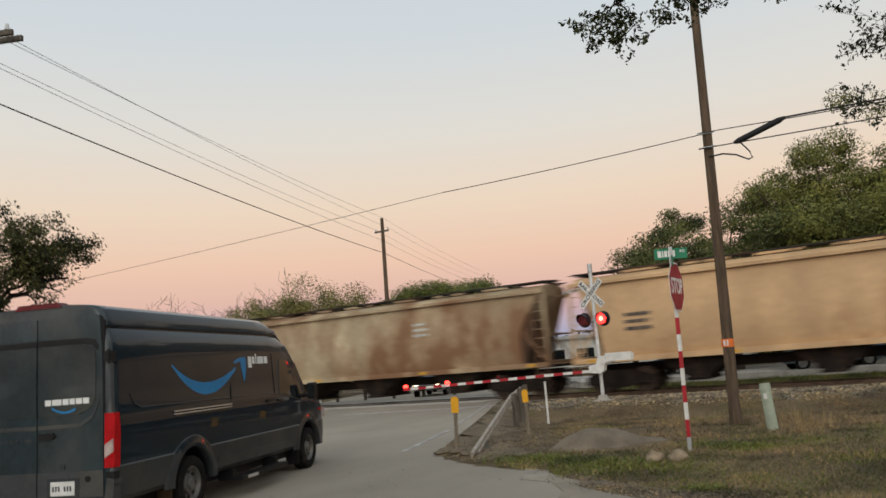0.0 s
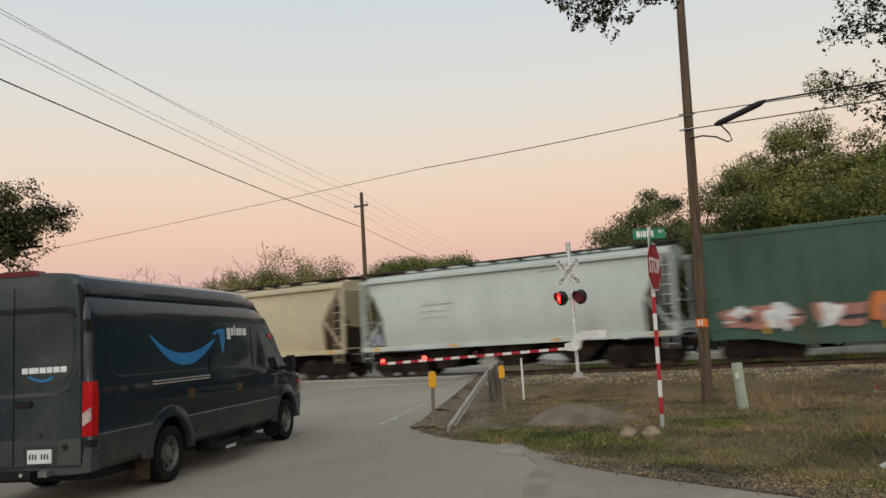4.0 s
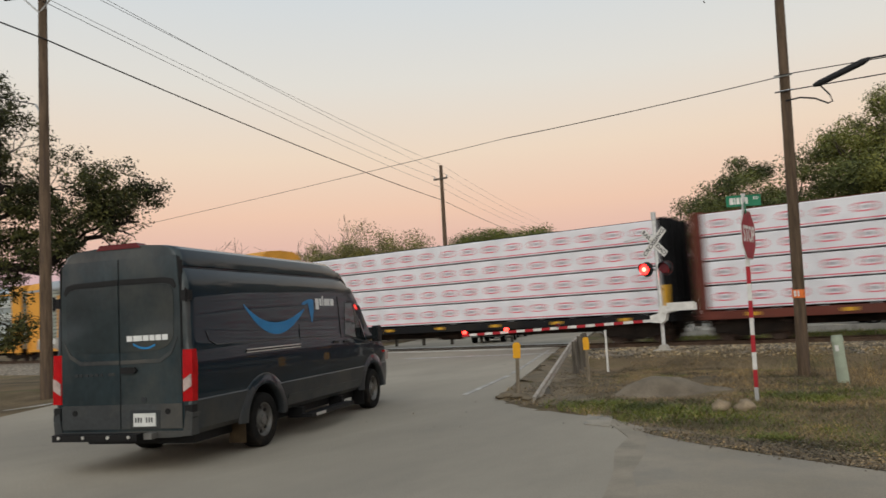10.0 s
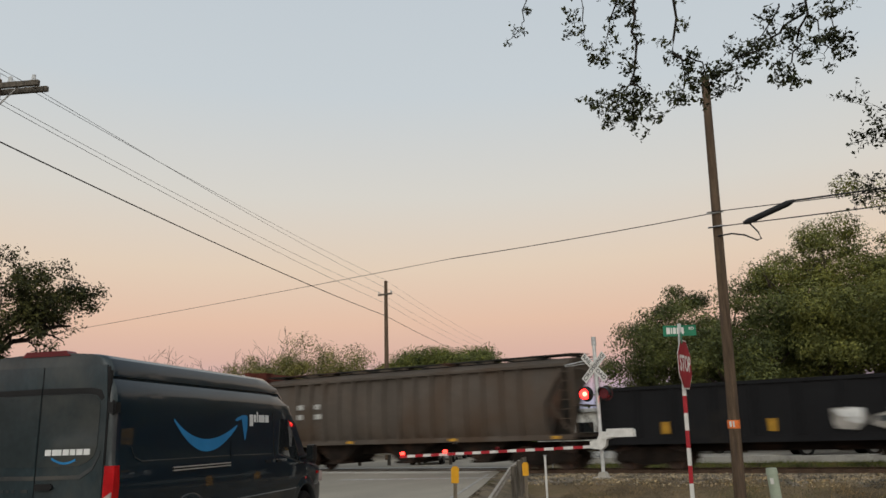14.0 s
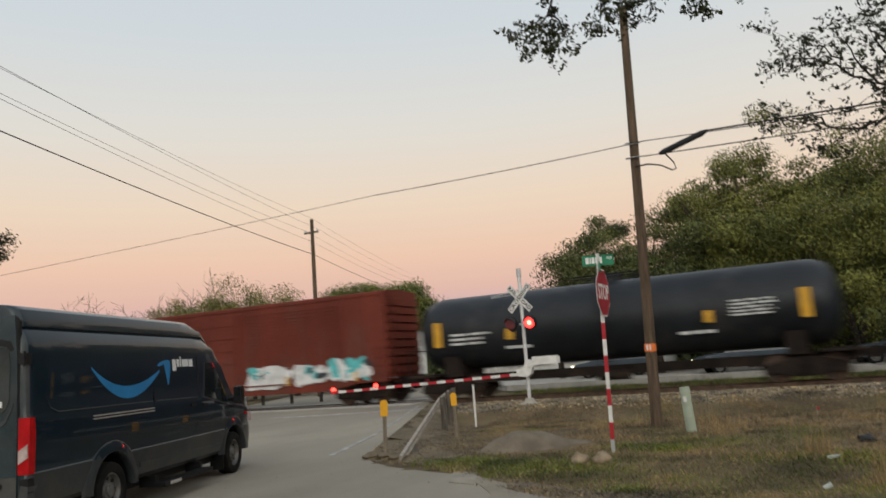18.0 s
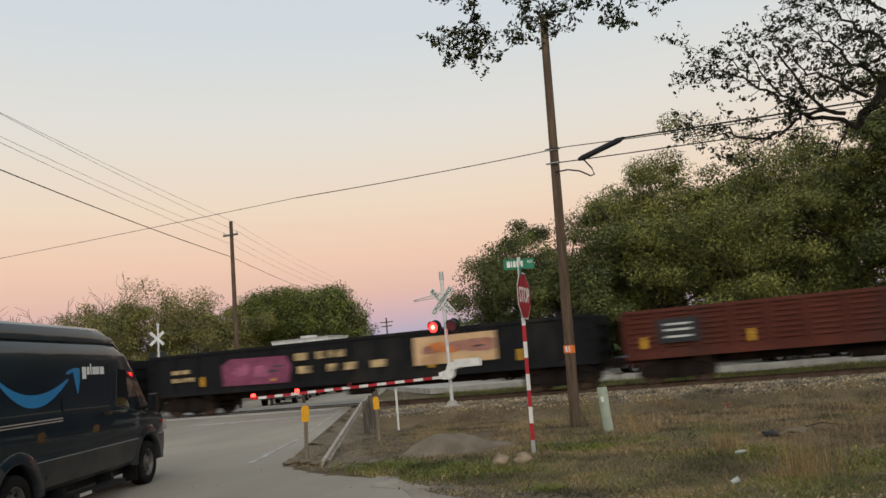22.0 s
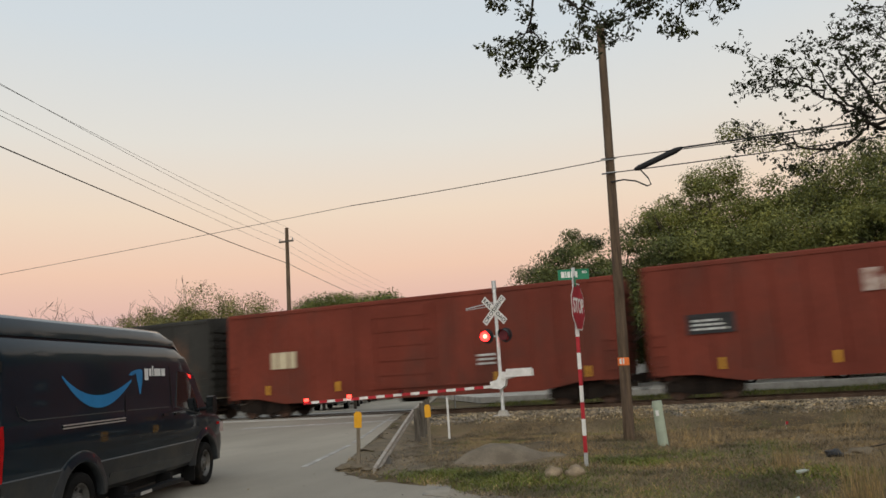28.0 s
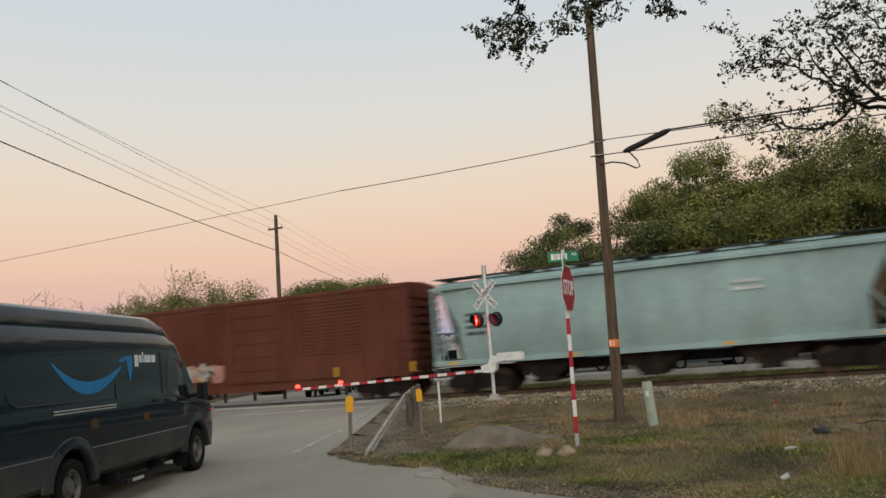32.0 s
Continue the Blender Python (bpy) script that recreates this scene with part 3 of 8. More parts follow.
def bogie_meshes():
    prof = [(-1.35, 0.34), (-1.22, 0.30), (-0.98, 0.32), (-0.62, 0.28), (-0.35, 0.20), (0.35, 0.20), (0.62, 0.28), (0.98, 0.32), (1.22, 0.30), (1.35, 0.34),
            (1.32, 0.62), (1.05, 0.68), (0.62, 0.80), (0.3, 0.86), (-0.3, 0.86), (-0.62, 0.80), (-1.05, 0.68), (-1.32, 0.62)]
    frame_bm = prism(bmesh.new(), prof, -0.09, 0.09, "y")
    for x in (-0.17, 0, 0.17):
        tube(frame_bm, (x, -0.11, 0.30), (x, -0.11, 0.62), 0.075, n=8)
    for x in (-0.89, 0.89):
        ring_disc(frame_bm, (x, -0.12, 0.46), (0, 1, 0), 0.13, 0.1, 10)
    bolster = bx(-0.2, 0.2, -1.0, 1.0, 0.45, 0.75)
    ws = bmesh.new()
    tube(ws, (0, -1.0, 0), (0, 1.0, 0), 0.08, n=8)
    for s in (-1, 1):
        ring_disc(ws, (0, s * 0.78, 0), (0, 1, 0), 0.455, 0.13, 24)
        ring_disc(ws, (0, s * 0.70, 0), (0, 1, 0), 0.485, 0.025, 24)
        ring_disc(ws, (0, s * 0.855, 0), (0, 1, 0), 0.36, 0.02, 20)
        ring_disc(ws, (0, s * 0.87, 0), (0, 1, 0), 0.14, 0.06, 10)
    return mesh("side_frame", frame_bm, UNDER), mesh("bogie", bolster, UNDER), mesh("wheelset", ws, WHEEL, True)


BOGIE = bogie_meshes()
WHEELSETS = []


def add_bogie(car, x):
    b = part("bogie", BOGIE[1], None, car, "rusty four-wheeled bogie")
    b.location = (x, 0, 0)
    for s in (-1, 1):
        f = part("side_frame", BOGIE[0], None, b)
        f.location = (0, s * 1.0, 0)
        f.rotation_euler = (0, 0, 0 if s < 0 else math.pi)
    for s in (-0.89, 0.89):
        w = part("wheelset", BOGIE[2], None, b)
        w.location = (s, 0, 0.47)
        WHEELSETS.append(w)


def underframe(car, L, z=1.0):
    bm = bx(-L / 2 + 0.5, L / 2 - 0.5, -0.32, 0.32, z - 0.35, z)
    part("centre_sill", bm, UNDER, car)
    for s in (-1, 1):
        c = bx(s * (L / 2 - 0.5), s * (L / 2 + 0.02), -0.13, 0.13, 0.75, 1.0)
        box(c, s * (L / 2 - 0.22), s * (L / 2 + 0.05), -0.2, 0.2, 0.68, 1.05)
        part("coupler", c, UNDER, car)
        part("brake_hose", pipe(bmesh.new(), [(s * (L / 2 - 0.3), -0.4, 0.8), (s * (L / 2 - 0.1), -0.38, 0.5), (s * (L / 2 + 0.05), -0.2, 0.42)], 0.03), BLACK, car)
    t = tube(bmesh.new(), (-0.6, -0.55, 0.62), (0.6, -0.55, 0.62), 0.2, n=10)
    part("air_tank", t, UNDER, car)
    for s in (-1, 1):
        add_bogie(car, s * (L / 2 - 2.15))


def ladder(car, x, y, z0, z1, m, w=0.4):
    bm = bmesh.new()
    for s in (-w / 2, w / 2):
        tube(bm, (x + s, y, z0), (x + s, y, z1), 0.02, n=5)
    z = z0 + 0.15
    while z < z1:
        tube(bm, (x - w / 2, y, z), (x + w / 2, y, z), 0.015, n=5)
        z += 0.36
    part("ladder", bm, m, car)


def end_ladder(car, x, y, z0, z1, m):
    bm = bmesh.new()
    for s in (-0.2, 0.2):
        tube(bm, (x, y + s, z0), (x, y + s, z1), 0.02, n=5)
    z = z0 + 0.15
    while z < z1:
        tube(bm, (x, y - 0.2, z), (x, y + 0.2, z), 0.015, n=5)
        z += 0.36
    part("ladder", bm, m, car)


def bars(car, x, z, w, h, m, y, rows=3, name="lettering", label=""):
    """Blocks of writing too blurred to read: rows of plain bars of uneven length."""
    rng = random.Random(int(x * 100 + z * 37))
    step = h / rows
    for i in range(rows):
        at = x - w / 2
        end = x - w / 2 + w * rng.uniform(0.75, 1.0)
        while at < end - 0.04:
            n = min(w * rng.uniform(0.16, 0.42), end - at)
            part(name, bx(at, at + n, y - 0.012, y + 0.004, z - h / 2 + i * step, z - h / 2 + (i + (0.50 if rows > 1 else 0.8)) * step), m, car, label)
            at += n + w * rng.uniform(0.05, 0.09)


def plate(car, x, z, w, h, m, y, name="reflector", label=""):
    return part(name, bx(x - w / 2, x + w / 2, y - 0.014, y + 0.004, z - h / 2, z + h / 2), m, car, label)


def blocks(car, x0, x1, z0, z1, n, m, y, tall):
    """A painted brand name as plain upright blocks of its size and colour."""
    w = (x1 - x0) / n
    for i in range(n):
        if tall and i == 5:
            continue
        top = z1 if not tall or i in (0, 3, 6) else z0 + (z1 - z0) * 0.68
        part("logo_block", bx(x0 + i * w + 0.06 * w, x0 + (i + 0.88) * w, y - 0.012, y + 0.004, z0, top), m, car)


def graffiti(car, x0, x1, z0, z1, y, colours, seed, label):
    """Sprayed lettering that cannot be read: a ground of overlapping patches, slanting letter bodies on it, then thin strokes."""
    rng = random.Random(seed)
    lay = 0

    def stroke(c, cx, cz, hw, hh, slant, n=9):
        nonlocal lay
        pts = []
        for a in range(n):
            an = 2 * math.pi * a / n
            r = rng.uniform(0.70, 1.10)
            px = hw * r * math.copysign(abs(math.cos(an)) ** 0.55, math.cos(an))
            pz = hh * r * math.copysign(abs(math.sin(an)) ** 0.55, math.sin(an))
            pts.append((min(max(cx + px + slant * pz, x0 - 0.15), x1 + 0.15), min(max(cz + pz, z0 - 0.08), z1 + 0.2)))
        yy = y - 0.0012 * lay
        lay += 1
        part("graffiti_letter", prism(bmesh.new(), pts, yy - 0.006, yy, "y"), SPRAY[c], car, label)

    n = max(3, int((x1 - x0) / 0.8))
    pitch, mid, half = (x1 - x0) / n, (z0 + z1) / 2, (z1 - z0) / 2
    for i in range(n):
        stroke(colours[0], x0 + (i + 0.5) * pitch + rng.uniform(-0.25, 0.25), mid + rng.uniform(-0.2, 0.1) * half, pitch * rng.uniform(0.45, 0.9), half * rng.uniform(0.6, 1.1), rng.uniform(-0.3, 0.3))
    for c in colours[1:]:
        for i in range(n + n // 2):
            stroke(c, rng.uniform(x0 + 0.2, x1 - 0.2), mid + rng.uniform(-0.45, 0.45) * half, pitch * rng.uniform(0.12, 0.42), half * rng.uniform(0.25, 0.85), rng.uniform(-0.5, 0.5))
    for i in range(n + 1):
        stroke("dark" if i % 2 else colours[-1], rng.uniform(x0 + 0.2, x1 - 0.2), mid + rng.uniform(-0.4, 0.5) * half, pitch * rng.uniform(0.05, 0.5), half * rng.uniform(0.07, 0.5), rng.uniform(-0.8, 0.8), 7)


def boxcar(car, L, H, body, door="centre", ribs=0, roof=None, floor=1.05, ends=True, corr=False):
    W, h = 1.5, L / 2 - 0.55
    shell = bmesh.new()
    prism(shell, [(-W, floor), (W, floor), (W, H - 0.12), (W - 0.06, H - 0.02), (0, H + 0.06), (-W + 0.06, H - 0.02), (-W, H - 0.12)], -h, h, "x")
    part("body", shell, body, car)
    part("roof_edge", box(bx(-h, h, -W - 0.04, -W, H - 0.2, H - 0.08), -h, h, W, W + 0.04, H - 0.2, H - 0.08), roof or body, car)
    part("side_sill", prism(bmesh.new(), [(-h, floor), (-h, floor - 0.12), (-h + 1.6, floor - 0.16), (-h + 3, floor - 0.42), (h - 3, floor - 0.42), (h - 1.6, floor - 0.16), (h, floor - 0.12), (h, floor)], -W - 0.02, -W + 0.06, "y"), body, car)
    n = int(2 * h / 1.05)
    for i in range(n + 1):
        x = -h + 0.04 + i * (2 * h - 0.08) / n
        if door == "centre" and abs(x) < 1.65:
            continue
        part("side_post", prism(bmesh.new(), [(x - 0.07, -W), (x - 0.035, -W - 0.045), (x + 0.035, -W - 0.045), (x + 0.07, -W)], floor, H - 0.2, "z"), body, car)
    if corr:
        for i in range(16):
            z = floor + 1.0 + i * 0.15
            for a, b in ((-h * 0.62, -1.8), (1.8, h * 0.75)):
                part("corrugation", bx(a, b, -W - 0.035, -W, z, z + 0.06), body, car)
    if door == "centre":
        d = bx(-1.5, 1.5, -W - 0.07, -W - 0.005, floor + 0.05, H - 0.3)
        dr = part("door", d, body, car, "sliding side door")
        for z in (0.5, 1.1, 1.7, 2.3, 2.9):
            if floor + z < H - 0.4:
                part("door_rib", bx(-1.42, 1.42, -W - 0.10, -W - 0.07, floor + z, floor + z + 0.09), body, dr)
        part("door_track", bx(-1.6, 4.0, -W - 0.13, -W - 0.07, floor - 0.02, floor + 0.04), body, dr)
        for x in (-1.2, 1.2):
            part("lock_rod", tube(bmesh.new(), (x, -W - 0.13, floor + 0.1), (x, -W - 0.13, H - 0.4), 0.025, n=5), body, dr)
    for s in (-1, 1):
        e = bmesh.new()
        for i in range(9):
            z = floor + 0.2 + i * (H - floor - 0.5) / 9
            prism(e, [(-W + 0.08, z), (-W + 0.08, z + 0.26), (W - 0.08, z + 0.26), (W - 0.08, z)], s * h, s * (h + 0.09), "x")
        part("end_corrugation", e, body, car)
        ladder(car, s * (h - 0.3), -W - 0.07, floor - 0.3, floor + 1.4, body)
        end_ladder(car, s * (h + 0.13), -W + 0.35, floor - 0.2, H, body)
    underframe(car, L, floor - 0.05)


def hopper(car, L, H, body, dark_end=True):
    """A covered hopper with curved sides, sloping ends in an open cage, roof walkway and outlet bays."""
    W, h, floor = 1.55, L / 2 - 0.5, 1.28
    side = [(-W + 0.22, floor), (-W + 0.04, floor + 0.5), (-W, floor + 1.3), (-W + 0.03, floor + 2.1), (-W + 0.16, H - 0.35), (-W + 0.5, H - 0.1), (0, H + 0.02)]
    prof = side + [(-y, z) for y, z in side[-2::-1]]
    bm = bmesh.new()
    hi, lo = [], []
    # top runs further than the bottom: sloped end sheets
    rings = []
    for s in (-1, 1):
        r = []
        for y, z in prof:
            k = max(0.0, (z - floor - 1.5) / (H - floor - 1.5))
            r.append(bm.verts.new((s * (h - 1.2 + 1.05 * min(1, k * 1.15)), y, z)))
        rings.append(r)
    n = len(prof)
    for i in range(n - 1):
        bm.faces.new((rings[0][i], rings[0][i + 1], rings[1][i + 1], rings[1][i]))
    for r in rings:
        bm.faces.new(r)
    part("body", bm, body, car, smooth=True)
    part("top_sill", box(bx(-h, h, -W - 0.02, -W + 0.14, H - 0.42, H - 0.3), -h, h, W - 0.14, W + 0.02, H - 0.42, H - 0.3), body, car)
    part("side_sill", box(bx(-h, h, -W - 0.01, -W + 0.2, floor - 0.12, floor + 0.08), -h, h, W - 0.2, W + 0.01, floor - 0.12, floor + 0.08), body, car)
    walkbm = bx(-h, h, -0.35, 0.35, H + 0.12, H + 0.16)
    for s in (-1, 1):
        box(walkbm, -h, h, s * 0.95 - 0.15, s * 0.95 + 0.15, H + 0.06, H + 0.1)
    for i in range(12):
        x = -h + 0.3 + i * (2 * h - 0.6) / 11
        box(walkbm, x - 0.03, x + 0.03, -1.1, 1.1, H, H + 0.12)
    part("roof_walkway", walkbm, P_DARKGREY, car, "steel running board")
    for i in range(6):
        x = -h + 2.6 + i * (2 * h - 5.2) / 5
        part("hatch", bx(x - 0.8, x + 0.8, -0.33, 0.33, H + 0.02, H + 0.11), body, car)
    for s in (-1, 1):
        c = bmesh.new()
        for y in (-W + 0.12, W - 0.12):
            box(c, s * (h - 0.12), s * h, y - 0.06, y + 0.06, floor - 0.1, H - 0.3)
            tube(c, (s * (h - 0.1), y, floor + 0.05), (s * (h - 1.15), y, floor + 1.4), 0.05, n=5)
        for z in (floor + 0.1, floor + 1.2, H - 0.5):
            tube(c, (s * (h - 0.05), -W + 0.12, z), (s * (h - 0.05), W - 0.12, z), 0.04, n=5)
        part("end_cage", c, body, car)
        part("end_platform", bx(s * (h - 1.9), s * h, -W + 0.1, W - 0.1, floor - 0.15, floor - 0.05), UNDER, car)
        part("slope_sheet", prism(bmesh.new(), [(s * (h - 1.2), floor), (s * (h - 1.23), floor + 1.5), (s * (h - 0.35), H - 0.5), (s * (h - 0.45), H - 0.6), (s * (h - 1.1), floor)], -W + 0.2, W - 0.2, "y"), P_DARKGREY if dark_end else body, car)
        ladder(car, s * (h - 0.3), -W - 0.03, floor - 0.55, H - 0.35, body)
    for i in range(3):
        x = (i - 1) * (2 * h - 6.4) / 2.6
        b = prism(bmesh.new(), [(x - 1.45, floor), (x + 1.45, floor), (x + 0.35, 0.42), (x - 0.35, 0.42)], -1.1, 1.1, "y")
        part("outlet_bay", b, body if not dark_end else UNDER, car)
        part("gate", bx(x - 0.42, x + 0.42, -1.25, 1.25, 0.32, 0.42), UNDER, car)
    underframe(car, L, floor - 0.2)
    for x in (-h + 0.8, -h * 0.33, h * 0.33, h - 0.8):
        plate(car, x, floor - 0.02, 0.32, 0.11, DECAL_YELLOW, -W - 0.012, label="yellow reflective strip")


def autorack(car, L, H, frame_m, panel_m, roof_m, wide=True):
    W, h, floor = 1.5, L / 2 - 0.5, 0.95
    roof = [(-W, H - 0.62), (-W + 0.12, H - 0.3), (-W + 0.45, H - 0.08), (0, H), (W - 0.45, H - 0.08), (W - 0.12, H - 0.3), (W, H - 0.62)]
    part("roof", prism(bmesh.new(), roof, -h, h, "x"), roof_m, car, "curved steel roof", True)
    for s in (-1, 1):
        part("roof_end", prism(bmesh.new(), [(y * 1.004, z + 0.012) for y, z in roof], *sorted((s * (h - 1.7), s * (h + 0.01))), "x"), frame_m, car, "ochre end of the roof", True)
    part("deck", bx(-h, h, -W, W, floor - 0.15, floor), UNDER, car)
    part("side_sill", box(bx(-h, h, -W - 0.03, -W + 0.08, floor - 0.25, floor + 0.22), -h, h, W - 0.08, W + 0.03, floor - 0.25, floor + 0.22), frame_m, car)
    part("top_chord", box(bx(-h, h, -W - 0.02, -W + 0.08, H - 0.76, H - 0.62), -h, h, W - 0.08, W + 0.02, H - 0.76, H - 0.62), frame_m if wide else roof_m, car)
    part("core", bx(-h + 0.1, h - 0.1, -W + 0.16, W - 0.16, floor, H - 0.64), DECAL_DARK, car)
    if wide:
        panels = [(-h, -h + 1.35), (-h + 4.3, -h + 6.6), (h - 6.6, h - 4.3), (h - 1.35, h)]
        cuts = [-h + 6.6 + i * (2 * h - 13.2) / 4 for i in range(5)]
        bays = [(-h + 1.35, -h + 4.3), (h - 4.3, h - 1.35)] + list(zip(cuts, cuts[1:]))
        posts = cuts[1:-1]
    else:
        panels = [(-h, -h + 2.0), (h - 2.0, h)]
        cuts = [-h + 2.0 + i * (2 * h - 4.0) / 9 for i in range(10)]
        bays, posts = list(zip(cuts, cuts[1:])), cuts[1:-1]
    for a, b in panels:
        part("end_panel", bx(a, b, -W, -W + 0.1, floor + 0.22, H - 0.76), frame_m, car, "ochre steel side panel")
    for x in posts:
        part("post", bx(x - 0.12, x + 0.12, -W - 0.05, -W + 0.06, floor + 0.22, H - (0.76 if wide else 1.15)), frame_m, car)
    nrow = 15
    for a, b in bays:
        z0, z1 = floor + 0.22, H - 0.76
        if wide:
            tier = (z1 - z0) / 4
            for i in range(4):
                zz = z0 + i * tier
                part("side_panel", bx(a + 0.06, b - 0.06, -W + 0.02, -W + 0.06, zz + 0.01, zz + tier - 0.01), P_AR_SHEET, car)
                for k in range(4):
                    zr = zz + tier * (0.10 + 0.145 * k)
                    part("panel_ridge", prism(bmesh.new(), [(-W + 0.02, zr), (-W - 0.045, zr + 0.03), (-W - 0.045, zr + 0.055), (-W + 0.02, zr + 0.10)], a + 0.08, b - 0.08, "x"), panel_m, car)
            continue
        st = (z1 - z0) / nrow
        for i in range(nrow):
            zz = z0 + i * st
            bm = bmesh.new()
            prism(bm, [(-W + 0.045, zz + 0.01), (-W - 0.005, zz + 0.05), (-W - 0.03, zz + st - 0.07), (-W + 0.045, zz + st - 0.02), (-W + 0.07, zz + st - 0.02), (-W + 0.07, zz + 0.01)], a + 0.06, b - 0.06, "x")
            part("side_panel", bm, panel_m, car)
    for s in (-1, 1):
        e = part("end_door", bx(s * h, s * (h + 0.05), -W + 0.1, W - 0.1, floor, H - 0.5), P_AR_PANEL_OLD, car, "galvanised folding end door")
        for y in (-0.9, -0.45, 0, 0.45, 0.9):
            part("hinge_rib", bx(s * (h + 0.05), s * (h + 0.09), y - 0.03, y + 0.03, floor + 0.1, H - 0.6), P_AR_PANEL_OLD, e)
        end_ladder(car, s * (h + 0.13), -W + 0.25, floor, H - 0.3, frame_m)
        ladder(car, s * (h - 0.35), -W - 0.06, floor - 0.4, floor + 2.2, frame_m)
    underframe(car, L, floor - 0.12)


def centrebeam(car, L, H, wrap, ink, beam, tiers, teal=False):
    W, h, floor = 1.42, L / 2 - 0.55, 1.12
    part("deck", bx(-h, h, -W - 0.05, W + 0.05, floor - 0.3, floor), beam, car)
    part("centre_beam", bx(-h, h, -0.09, 0.09, floor, H + 0.06), beam, car)
    part("top_chord", bx(-h, h, -0.42, 0.42, H + 0.02, H + 0.1), beam, car)
    for s in (-1, 1):
        b = bx(s * (h - 0.28), s * h, -W - 0.06, W + 0.06, floor, H + 0.05)
        for y in (-1.1, -0.4, 0.4, 1.1):
            box(b, s * h, s * (h + 0.12), y - 0.08, y + 0.08, floor, H)
        part("bulkhead", b, beam, car, "tall steel end bulkhead")
        end_ladder(car, s * (h + 0.15), -W + 0.2, floor - 0.3, H, beam)
    st = (H - floor - 0.06) / tiers
    npk = 6
    x0, x1 = -h + 0.34, h - 0.34
    for i in range(tiers):
        for j in range(npk):
            a, b = x0 + j * (x1 - x0) / npk + 0.012, x0 + (j + 1) * (x1 - x0) / npk - 0.012
            z0 = floor + 0.05 + i * st
            pk = bmesh.new()
            o = random.uniform(-0.015, 0.015)
            prism(pk, [(-W + o, z0 + 0.03), (-W + o, z0 + st - 0.06), (-W + 0.04 + o, z0 + st - 0.03), (-0.14, z0 + st - 0.03), (-0.14, z0)], a, b, "x")
            p = part("lumber_pack", pk, wrap, car, "plastic-wrapped lumber pack")
            y = -W + o
            nl = 3
            for k in range(nl):
                cx = a + (k + 0.5) * (b - a) / nl + random.uniform(-0.08, 0.08)
                cz = z0 + st * 0.52
                inkb = bmesh.new()
                if teal:
                    pts = [(cx + 0.27 * math.cos(q * math.pi / 8), cz - 0.12 + 0.27 * math.sin(q * math.pi / 8)) for q in range(9)]
                    prism(inkb, pts, y - 0.006, y, "y")
                    box(inkb, cx - 0.56, cx + 0.56, y - 0.006, y, cz - 0.19, cz - 0.155)
                    box(inkb, cx - 0.44, cx + 0.44, y - 0.006, y, cz - 0.25, cz - 0.215)
                else:
                    ww, hh, th = 0.37, 0.155, 0.06
                    out = [(ww * 0.6, hh), (ww, hh * 0.5), (ww, -hh * 0.5), (ww * 0.6, -hh), (-ww * 0.6, -hh), (-ww, -hh * 0.5), (-ww, hh * 0.5), (-ww * 0.6, hh)]
                    for q in range(8):
                        (ax, az), (bx_, bz) = out[q], out[(q + 1) % 8]
                        f = 1 - th / 0.24
                        prism(inkb, [(cx + ax, cz + az), (cx + bx_, cz + bz), (cx + bx_ * (f + 0.12), cz + bz * (f - 0.05)), (cx + ax * (f + 0.12), cz + az * (f - 0.05))], y - 0.006, y, "y")
                    bmesh.ops.remove_doubles(inkb, verts=inkb.verts, dist=0.0005)
                part("printed_mark", inkb, ink, p)
            if not teal:
                part("printed_line", bx(a + 0.03, b - 0.03, y - 0.006, y, z0 + 0.075, z0 + 0.115), ink, p)
            if not teal:
                for k in range(nl):
                    cx = a + (k + 0.5) * (b - a) / nl
                    part("printed_word", bx(cx - 0.19, cx + 0.19, y - 0.006, y, z0 + st * 0.52 - 0.05, z0 + st * 0.52 + 0.05), PRINT_GREY, p)
    for j in range(14):
        x = x0 + (j + 0.5) * (x1 - x0) / 14
        part("tie_strap", bx(x - 0.02, x + 0.02, -W - 0.022, -W - 0.016, floor, H - 0.02), WRAP, car)
    for j in range(7):
        plate(car, x0 + (j + 0.5) * (x1 - x0) / 7, floor - 0.14, 0.4, 0.12, DECAL_YELLOW, -W - 0.055, label="yellow reflective strip")
    plate(car, h - 0.14, floor + 0.65, 0.26, 0.9, DECAL_YELLOW, -W - 0.065, "placard")
    underframe(car, L, floor - 0.25)


